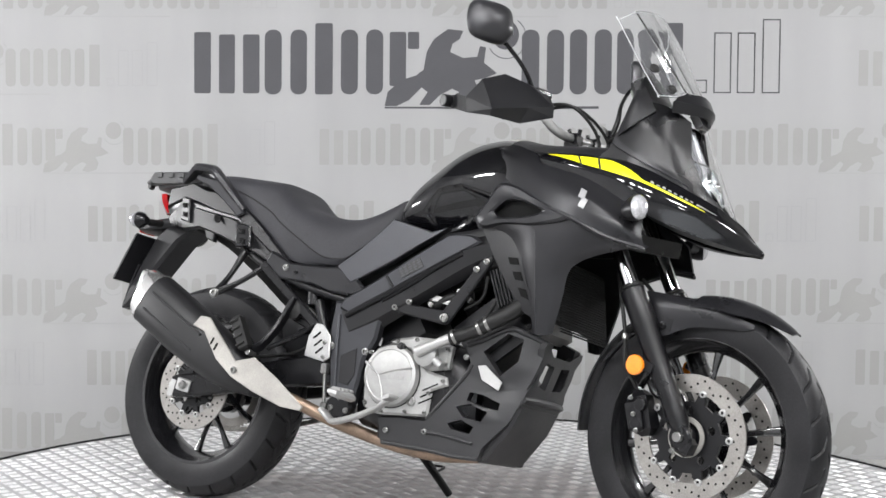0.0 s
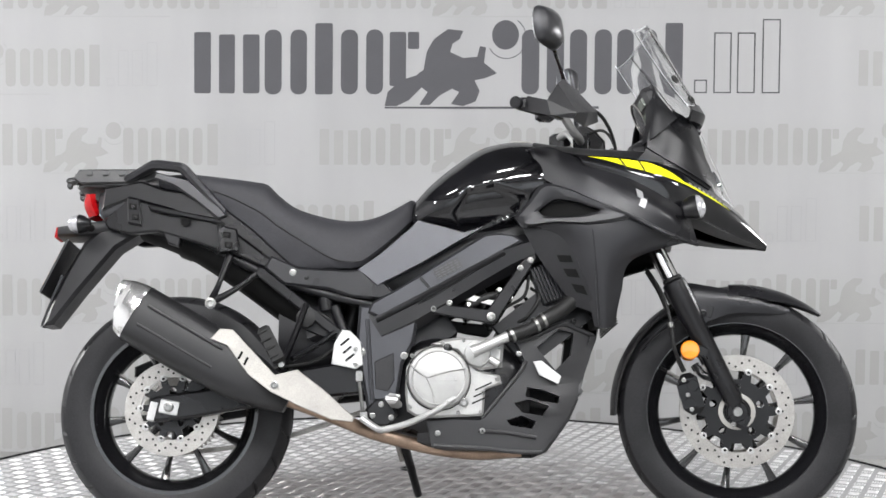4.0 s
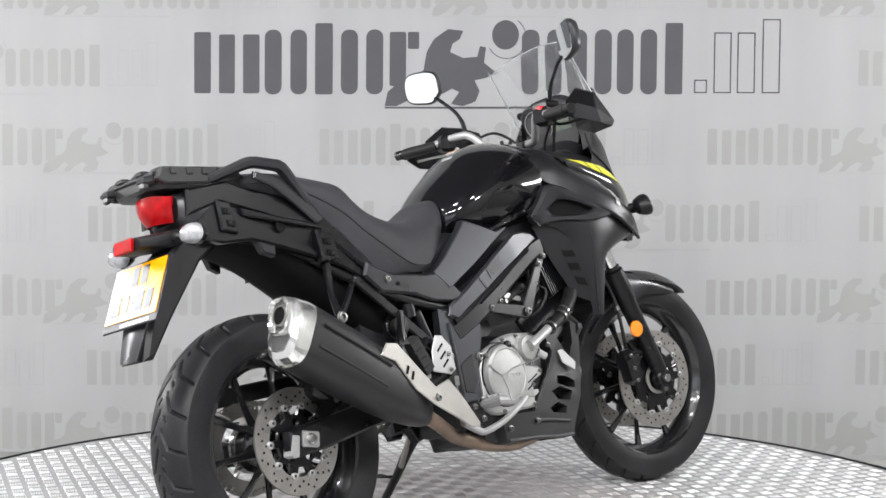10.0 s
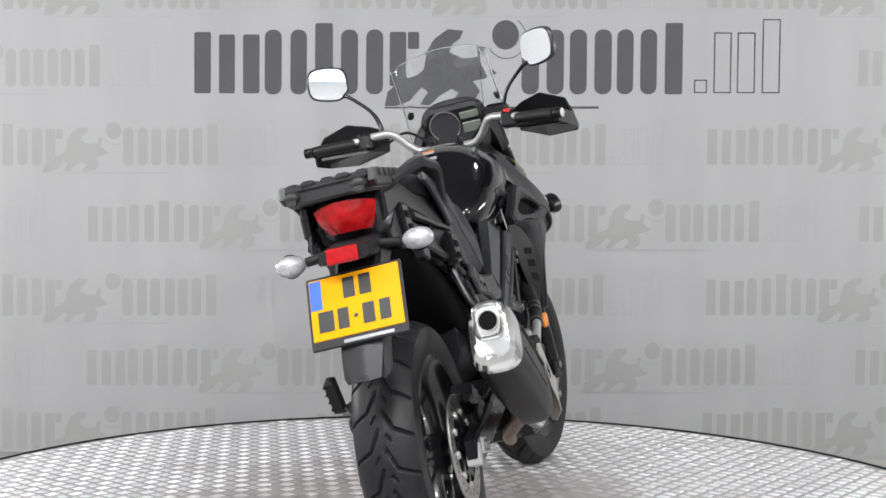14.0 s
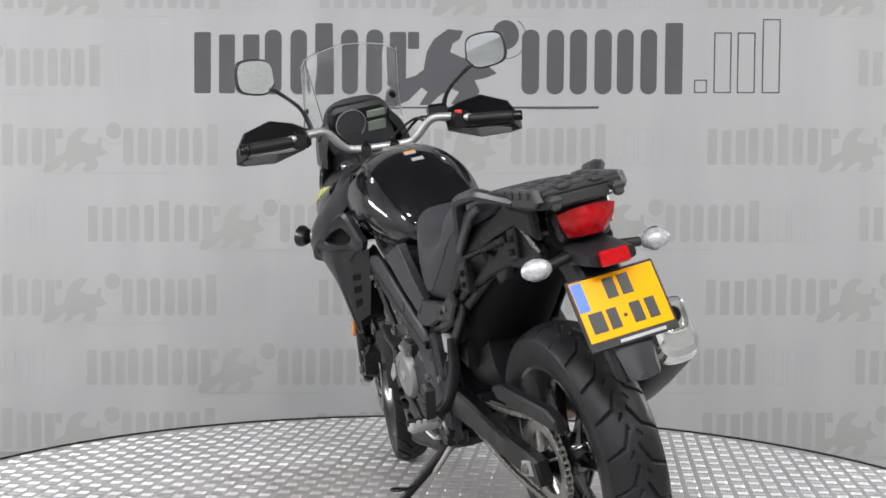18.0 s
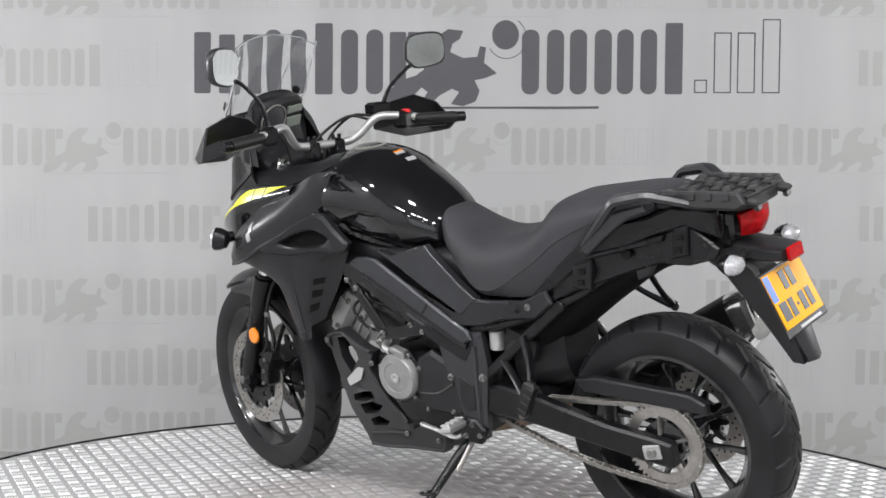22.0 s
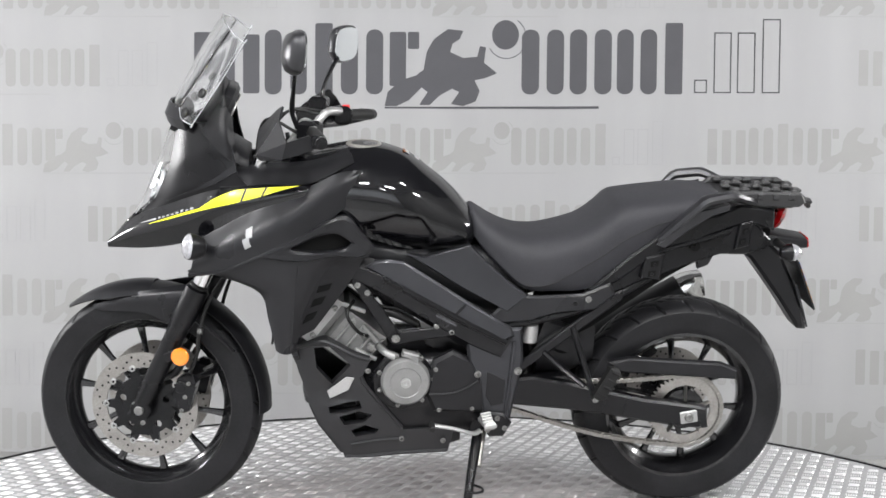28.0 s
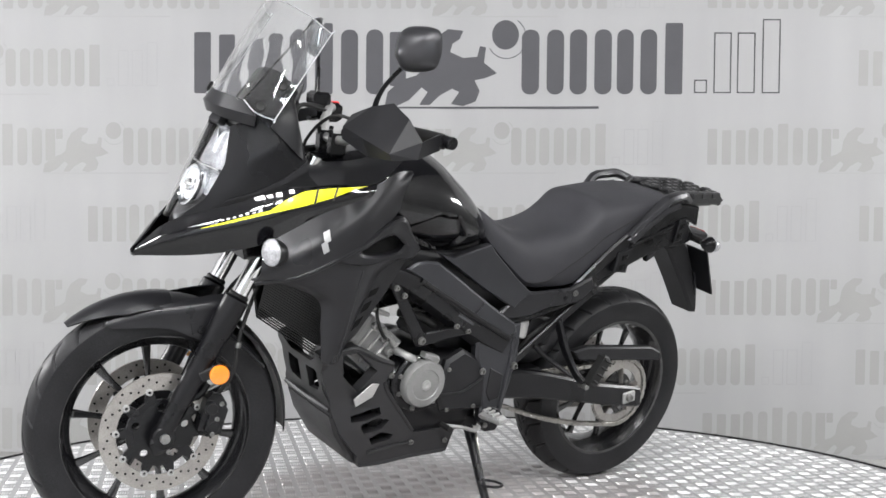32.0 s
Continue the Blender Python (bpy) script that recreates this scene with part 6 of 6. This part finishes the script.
        part("guard_spine", Shape().tube([(0.83, s * 0.148, 0.262), (0.90, s * 0.1485, 0.258), (0.985, s * 0.1485, 0.245)], 0.005, 8, 10), GUARD, g)
        part("guard_badge", Shape().prism([(0.978, 0.449), (1.001, 0.452), (1.054, 0.410), (1.046, 0.388), (0.994, 0.413)], s * 0.147, s * 0.152, 0.001), ALU, g, "brushed metal badge")
        for x, z in ((0.94, 0.47), (0.84, 0.262), (0.72, 0.255)):
            part("guard_bolt", Shape().bolt((x, s * 0.149, z), (0, s, 0), 0.007, 0.006), ZINC, g)


def strip(a, b, w0, w1):
    """The outline of a straight flat arm between two points, with rounded ends."""
    d = np.array(b, float) - np.array(a, float)
    t0 = math.atan2(d[1], d[0])
    out = [(b[0] + w1 * math.cos(t0 + q), b[1] + w1 * math.sin(t0 + q)) for q in np.linspace(-1.5, 1.5, 7)]
    return out + [(a[0] + w0 * math.cos(t0 + q), a[1] + w0 * math.sin(t0 + q)) for q in np.linspace(1.65, 4.63, 7)]


def frame_parts(bike):
    for s in (-1, 1):
        spar = Shape().skin([[(0.52, s * 0.135, 0.600), (0.62, s * 0.138, 0.655), (0.75, s * 0.140, 0.720), (0.90, s * 0.142, 0.788), (1.02, s * 0.125, 0.82)],
                             [(0.53, s * 0.158, 0.570), (0.63, s * 0.162, 0.615), (0.76, s * 0.164, 0.680), (0.92, s * 0.166, 0.760), (1.04, s * 0.15, 0.795)],
                             [(0.565, s * 0.160, 0.515), (0.66, s * 0.163, 0.560), (0.78, s * 0.163, 0.630), (0.94, s * 0.162, 0.725), (1.06, s * 0.148, 0.770)],
                             [(0.60, s * 0.135, 0.495), (0.68, s * 0.138, 0.545), (0.79, s * 0.138, 0.615), (0.95, s * 0.138, 0.705), (1.07, s * 0.13, 0.755)]], 22, 10, 0.012 * s, smooth_v=False)
        sp = part("frame_spar", spar, FRAME, bike, "aluminium frame spar, grey face over black rail")
        part("spar_face", Shape().prism([(0.528, 0.578), (0.540, 0.606), (0.600, 0.640), (0.655, 0.674), (0.760, 0.742), (0.846, 0.796), (0.885, 0.801), (0.925, 0.797), (0.953, 0.780), (0.890, 0.745), (0.816, 0.702), (0.679, 0.622), (0.560, 0.565)], s * 0.150, s * 0.1685, 0.006), SPAR, sp, "grey metallic spar face")
        part("spar_ridge", Shape().tube([(0.55, s * 0.160, 0.560), (0.66, s * 0.163, 0.616), (0.78, s * 0.164, 0.682), (0.90, s * 0.163, 0.748)], 0.010, 8, 14), FRAME, sp)
        low = Shape().prism([(0.505, 0.60), (0.575, 0.60), (0.665, 0.56), (0.655, 0.50), (0.625, 0.44), (0.615, 0.37), (0.60, 0.29), (0.535, 0.285), (0.515, 0.40), (0.498, 0.50)], s * 0.12, s * 0.158, 0.008)
        part("pivot_plate", low, SPAR, sp)
        part("spar_joint", Shape().prism(strip((0.672, 0.672), (0.700, 0.640), 0.0045, 0.0045), s * 0.1670, s * 0.1700, 0.001), FRAME, sp)
        part("plate_inset", Shape().prism([(0.548, 0.445), (0.60, 0.470), (0.603, 0.395), (0.585, 0.365), (0.552, 0.372)], s * 0.157, s * 0.1605, 0.002), PLASTIC, sp)
        part("plate_bolt", Shape().bolt((0.628, s * 0.158, 0.462), (0, s, 0), 0.009, 0.007), ZINC, sp)
        part("spar_lip", Shape().tube([(0.665, s * 0.165, 0.605), (0.76, s * 0.167, 0.660), (0.83, s * 0.167, 0.705), (0.90, s * 0.164, 0.745)], 0.004, 6, 12), FRAME, sp)
        part("plate_rib", Shape().tube([(0.528, s * 0.158, 0.56), (0.535, s * 0.158, 0.45), (0.545, s * 0.158, 0.33)], 0.006, 8, 10), SPAR, sp)
        part("pivot_bolt", Shape().bolt((0.513, s * 0.158, 0.471), (0, s, 0), 0.01, 0.008), ZINC, sp)
        # engine hanger: two arms that meet at a bolt
        for a, b in (((0.975, 0.735), (0.864, 0.57)), ((0.71, 0.592), (0.864, 0.57))):
            part("hanger_arm", Shape().prism(strip(a, b, 0.014, 0.019), s * 0.146, s * 0.158, 0.003), FRAME, sp)
        for x, z, r in ((0.864, 0.57, 0.0105), (0.973, 0.727, 0.0075), (0.945, 0.705, 0.0075), (0.75, 0.607, 0.0075), (0.707, 0.59, 0.0075)):
            part("hanger_bolt", Shape().bolt((x, s * 0.16, z), (0, s, 0), r, 0.008), ZINC, sp)
        lb = part("spar_label", Shape().box((0.745, s * 0.1692, 0.700) if s < 0 else (0.72, s * 0.1648, 0.632), (0.075, 0.002, 0.03) if s < 0 else (0.065, 0.004, 0.02), (0, -28, 0), 0.0005), PRINT if s > 0 else INK, sp, "small printed label")
        lm = Matrix.Translation((0.745, s * 0.1704, 0.700) if s < 0 else (0.72, s * 0.1670, 0.632)) @ Matrix.Rotation(radians(-28), 4, "Y")
        for row in range(4 if s < 0 else 2):
            for k in range(5):
                part("label_bar", Shape().box((-0.029 + 0.0145 * k, 0, (0.0105 if s < 0 else 0.004) - 0.007 * row), (0.008 + 0.004 * ((k * 3 + row) % 2), 0.0006, 0.0032), bevel=0.0002).move(lm), INK if s > 0 else PRINT, lb)
        # swingarm
        arm = part("swingarm", Shape().prism([(0.53, 0.44), (0.47, 0.447), (0.36, 0.428), (0.14, 0.376), (-0.03, 0.352), (-0.055, 0.345), (-0.058, 0.288), (-0.03, 0.283), (0.05, 0.292), (0.16, 0.312), (0.36, 0.345), (0.53, 0.362)], s * 0.108, s * 0.146, 0.007), FRAME, bike, "black box-section swingarm")
        part("axle_block", Shape().box((0.0, s * 0.147, 0.321), (0.05, 0.008, 0.038), (0, 10, 0), 0.003), ALU, arm)
        part("axle_nut", Shape().bolt((0.0, s * 0.151, 0.321), (0, s, 0), 0.012, 0.01), ZINC, arm)
        part("arm_cap", Shape().box((-0.045, s * 0.130, 0.311), (0.02, 0.034, 0.055), (0, 12, 0), 0.004), ALU if s < 0 else FRAME, arm)
    part("swingarm_bridge", Shape().box((0.40, 0, 0.395), (0.12, 0.24, 0.07), (0, 5, 0), 0.02), FRAME, bike)
    # rear hugger, chain guard, shock
    part("chain_guard", Shape().prism([(0.24, 0.478), (0.18, 0.49), (-0.10, 0.472), (-0.145, 0.452), (-0.145, 0.424), (-0.02, 0.432), (0.215, 0.448)], 0.085, 0.115, 0.005), PLASTIC, bike, "black plastic chain guard")
    part("inner_guard", Shape().body([(0.28, 0.45, 0.70, 0.08, 3), (0.36, 0.42, 0.66, 0.09, 3), (0.45, 0.42, 0.62, 0.09, 3)], 20, 8), PLASTIC, bike)
    sh = part("rear_shock", Shape().rod((0.43, 0.0, 0.40), (0.50, 0.0, 0.66), 0.028, 16), FRAME, bike, "rear shock absorber with remote adjuster")
    part("shock_reservoir", Shape().rod((0.478, 0.118, 0.545), (0.474, 0.118, 0.60), 0.022, 16), ALU, sh)
    part("reservoir_cap", Shape().rod((0.474, 0.118, 0.60), (0.473, 0.118, 0.618), 0.024, 16), FRAME, sh)
    for s in (-1, 1):
        part("loom_box", Shape().box((0.40, s * 0.095, 0.56), (0.10, 0.05, 0.09), (0, -20, 0), 0.012), PLASTIC, sh)
        part("loom", Shape().tube([(0.34, s * 0.12, 0.60), (0.41, s * 0.13, 0.57), (0.46, s * 0.12, 0.52), (0.50, s * 0.11, 0.44)], 0.008, 8, 14), HOSE, sh)
    part("rear_master_cylinder", Shape().rod((0.475, -0.135, 0.50), (0.435, -0.135, 0.60), 0.014, 12), FRAME, sh)
    part("fluid_bottle", Shape().rod((0.415, -0.13, 0.585), (0.41, -0.13, 0.63), 0.019, 16), FRAME, sh)
    part("preload_bracket", Shape().prism(strip((0.36, 0.565), (0.45, 0.52), 0.03, 0.02), -0.118, -0.126, 0.003), FRAME, sh)
    part("preload_knob", Shape().lathe([(0.024, 0), (0.026, 0.01), (0.026, 0.02), (0.01, 0.024)], (0.36, -0.13, 0.565), (0, -1, 0), 20), HOSE, sh)


def exhaust(bike):
    d = np.array([0.868, 0.0, -0.496])
    up = np.array([0.496, 0, 0.868])
    c0 = np.array([-0.118, -0.243, 0.583])

    def ring(t, h, w, n=28, dy=0.0, du=0.0):
        out = []
        for a in np.linspace(0, 2 * math.pi, n, endpoint=False):
            c, s = math.cos(a), math.sin(a)
            y = w * math.copysign(abs(c) ** 0.7, c) * (1 - 0.12 * s)
            out.append(c0 + d * (t - (0.018 * s * max(0, 1 - t / 0.05) if t < 0.05 else 0)) + up * (h * math.copysign(abs(s) ** (0.62 if t > 0.045 else 0.5), s) + du) + np.array([0, y + dy, 0]))
        return out
    m = part("muffler", Shape().rings([ring(0.045, 0.078, 0.055), ring(0.055, 0.080, 0.057), ring(0.20, 0.080, 0.058), ring(0.33, 0.074, 0.055), ring(0.40, 0.066, 0.05), ring(0.46, 0.05, 0.042, dy=0.01), ring(0.51, 0.03, 0.03, dy=0.03)]), MUFFLER, bike, "black silencer with a polished end cap", sharp=50)
    part("end_cap", Shape().rings([ring(-0.004, 0.050, 0.034), ring(-0.002, 0.058, 0.040), ring(0.010, 0.071, 0.050), ring(0.035, 0.0785, 0.0555), ring(0.05, 0.0805, 0.0575)]), POLISHED, m, "polished steel end cap", sharp=13)
    d2, up2 = (d + 0.3 * up) / 1.044, (up - 0.3 * d) / 1.044
    oc = c0 + up * 0.020 - d * 0.0125
    frame_ring = lambda t, h, w: [oc + d2 * t + up2 * (h * math.copysign(abs(math.sin(a)) ** 0.5, math.sin(a))) + np.array([0, w * math.copysign(abs(math.cos(a)) ** 0.5, math.cos(a)), 0]) for a in np.linspace(0, 2 * math.pi, 28, endpoint=False)]
    part("outlet_frame", Shape().rings([frame_ring(0.02, 0.045, 0.036), frame_ring(-0.004, 0.043, 0.034), frame_ring(-0.007, 0.039, 0.031), frame_ring(0.004, 0.033, 0.026), frame_ring(0.012, 0.002, 0.002)]), POLISHED, m, "polished outlet surround", sharp=13)
    part("outlet", Shape().lathe([(0.0215, 0.012), (0.0215, -0.003), (0.0235, -0.003), (0.0235, 0.012)], oc, d2, 24, closed=True), STEEL, m)
    part("outlet_bore", Shape().lathe([(0.0215, 0.001), (0.001, 0.002)], oc, d2, 20), DARK, m)
    for k in (0.38, -0.30):
        part("muffler_rib", Shape().tube([c0 + d * 0.075 + up * (0.08 * k) + [0, -0.0575, 0], c0 + d * 0.30 + up * (0.08 * k) + [0, -0.0555, 0]], 0.004, 8), MUFFLER, m)
    hs = Shape().prism([(0.125, 0.487), (0.150, 0.515), (0.184, 0.512), (0.295, 0.395), (0.353, 0.410), (0.42, 0.360), (0.50, 0.290), (0.495, 0.278), (0.44, 0.283), (0.36, 0.315), (0.285, 0.351), (0.225, 0.396), (0.17, 0.470)], -0.293, -0.299, 0.002, lean=lambda x, z: 0.35 * max(0, x - 0.33))
    h = part("heat_shield", hs, STEEL, m, "brushed steel heat shield")
    part("shield_bolt", Shape().bolt((0.295, -0.299, 0.369), (0, -1, 0), 0.009, 0.006), ZINC, h)
    for x, z in ((0.205, 0.445), (0.22, 0.43)):
        part("shield_slot", Shape().box((x, -0.2995, z), (0.006, 0.002, 0.022), (0, 25, 0), 0.001), DARK, h)
    part("silencer_hanger", Shape().tube([(0.15, -0.13, 0.75), (0.125, -0.16, 0.66), (0.108, -0.196, 0.60)], [0.012, 0.008, 0.011], 8, 8), FRAME, bike)
    part("silencer_hanger", Shape().tube([(0.235, -0.13, 0.70), (0.17, -0.165, 0.64), (0.112, -0.194, 0.60)], [0.010, 0.008, 0.011], 8, 8), FRAME, bike)
    part("hanger_bolt", Shape().bolt((0.108, -0.203, 0.595), (0, -1, 0), 0.013, 0.008), ZINC, m)


def footwork(bike):
    for s in (-1, 1):
        # rider footrest with heel plate
        fp = part("rider_footrest", Shape().box((0.602, s * 0.208, 0.335), (0.034, 0.085, 0.024), (s * 6, 8, s * 8), 0.008), ALU, bike, "folding rider footrest")
        for k in range(4):
            part("footrest_tooth", Shape().box((0.604, s * (0.178 + 0.02 * k), 0.349), (0.030, 0.008, 0.008), (0, 8, s * 8), 0.002), ALU, fp)
        part("footrest_bracket", Shape().prism([(0.525, 0.315), (0.552, 0.345), (0.588, 0.347), (0.612, 0.305), (0.588, 0.272), (0.548, 0.272)], s * 0.14, s * 0.168, 0.006), FRAME, fp)
        for x, z in ((0.545, 0.300), (0.568, 0.330), (0.595, 0.295)):
            part("bracket_bolt", Shape().bolt((x, s * 0.168, z), (0, s, 0), 0.007, 0.006), ZINC, fp)
        # passenger footrest, folded up
        pp = part("passenger_footrest", Shape().tube([(0.36, s * 0.148, 0.60), (0.335, s * 0.17, 0.52), (0.315, s * 0.21, 0.455), (0.306, s * 0.250, 0.428)], [0.016, 0.017, 0.016, 0.018], 8, 14, flat=0.55), FRAME, bike, "folded passenger footrest on a bent hanger")
        part("hanger_tube", Shape().tube([(0.44, s * 0.148, 0.525), (0.39, s * 0.17, 0.485), (0.33, s * 0.21, 0.445)], 0.012, 8, 10, flat=0.6), FRAME, pp)
        part("peg", Shape().box((0.281, s * 0.270, 0.477), (0.034, 0.026, 0.105), (0, -28, 0), 0.008), HOSE, pp, "black rubber covered peg")
        for k in range(4):
            part("peg_rib", Shape().box((0.274 - 0.011 * (k - 1.5), s * 0.284, 0.477 + 0.021 * (k - 1.5)), (0.028, 0.006, 0.007), (0, -28, 0), 0.002), HOSE, pp)
        part("peg_pivot", Shape().rod((0.308, s * 0.235, 0.425), (0.308, s * 0.268, 0.425), 0.009, 12), ZINC, pp)
    hp = part("heel_plate", Shape().prism([(0.46, 0.531), (0.438, 0.491), (0.433, 0.437), (0.499, 0.424), (0.518, 0.436), (0.512, 0.498), (0.483, 0.528)], -0.163, -0.169, 0.002), ALU, bike, "slotted alloy heel plate")
    for k in (0, 1, 2):
        part("heel_slot", Shape().box((0.468 + 0.007 * k, -0.1692, 0.497 - 0.021 * k), (0.030, 0.002, 0.006), (0, -40, 0), 0.001), DARK, hp)
    for x, z in ((0.498, 0.437), (0.497, 0.478)):
        part("heel_bolt", Shape().bolt((x, -0.169, z), (0, -1, 0), 0.006, 0.005), ZINC, hp)
    part("brake_rod", Shape().rod((0.505, -0.165, 0.42), (0.520, -0.165, 0.30), 0.005, 8), ZINC, bike)
    part("rod_clevis", Shape().box((0.508, -0.165, 0.405), (0.018, 0.018, 0.03), bevel=0.003), ZINC, bike)
    part("rod_clevis", Shape().box((0.522, -0.165, 0.298), (0.018, 0.018, 0.028), bevel=0.003), ZINC, bike)
    bp = part("brake_pedal", Shape().tube([(0.518, -0.168, 0.292), (0.553, -0.178, 0.268), (0.576, -0.186, 0.262), (0.644, -0.192, 0.280), (0.711, -0.196, 0.310), (0.748, -0.200, 0.334)], [0.015, 0.014, 0.014, 0.013, 0.012, 0.012], 10, 26, flat=0.65), ALU, bike, "cast alloy brake pedal")
    part("pedal_pad", Shape().box((0.754, -0.205, 0.340), (0.026, 0.05, 0.012), (0, -25, 0), 0.003), ALU, bp)
    part("shift_lever", Shape().tube([(0.614, 0.165, 0.292), (0.638, 0.172, 0.286), (0.695, 0.18, 0.305), (0.757, 0.18, 0.316)], [0.009, 0.009, 0.008, 0.009], 8, 14, flat=0.7), ALU, bike, "alloy gear shift lever")
    part("shift_peg", Shape().rod((0.757, 0.17, 0.316), (0.757, 0.215, 0.316), 0.009, 10), HOSE, bike)
    st = part("side_stand", Shape().tube([(0.61, 0.10, 0.285), (0.63, 0.175, 0.232), (0.65, 0.249, 0.172), (0.672, 0.345, 0.098)], [0.016, 0.015, 0.013, 0.012], 10, 10), FRAME, bike, "black steel side stand")
    part("stand_foot", Shape().prism([(0.635, 0.315), (0.705, 0.315), (0.715, 0.385), (0.625, 0.385)], 0, 0.008, 0.003).move(Matrix.Translation((0, 0, 0.0)) @ Matrix(((1, 0, 0, 0), (0, 0, 1, 0), (0, 0.25, 0, 0.012), (0, 0, 0, 1)))), FRAME, st)
    part("stand_tang", Shape().tube([(0.652, 0.255, 0.168), (0.625, 0.285, 0.172), (0.622, 0.318, 0.176), (0.643, 0.330, 0.177), (0.66, 0.318, 0.174), (0.660, 0.275, 0.160)], 0.004, 8, 24), FRAME, st)
    part("stand_spring", Shape().tube([(0.60, 0.125, 0.275), (0.622, 0.20, 0.195)], 0.008, 8), CHAIN, st)
    part("stand_bracket", Shape().prism([(0.57, 0.30), (0.64, 0.315), (0.645, 0.27), (0.60, 0.255)], 0.09, 0.125, 0.005), FRAME, st)


def motorcycle():
    bike = tagged(new("motorcycle"), "black adventure touring motorcycle leaning on its side stand", "motorcycle")
    for build in (wheels, chain, fork, bodywork, front_end, controls, engine, guards, frame_parts, exhaust, footwork):
        build(bike)
    return bike


hall()
backdrop()
TABLE = turntable()
BIKE = motorcycle()


def motions():
    on_table = Matrix.Translation((-0.7518, -0.0688, 0.0035)) @ Matrix.Rotation(radians(-9.52), 4, "Z") @ Matrix.Rotation(radians(-13.46), 4, "X")
    turn = [(t, Matrix.Rotation(radians(-19.9 + 7.677 * t), 4, "Z")) for t in range(0, 33, 2)]
    walk(TABLE, turn)
    walk(BIKE, [(t, m @ on_table) for t, m in turn])


motions()
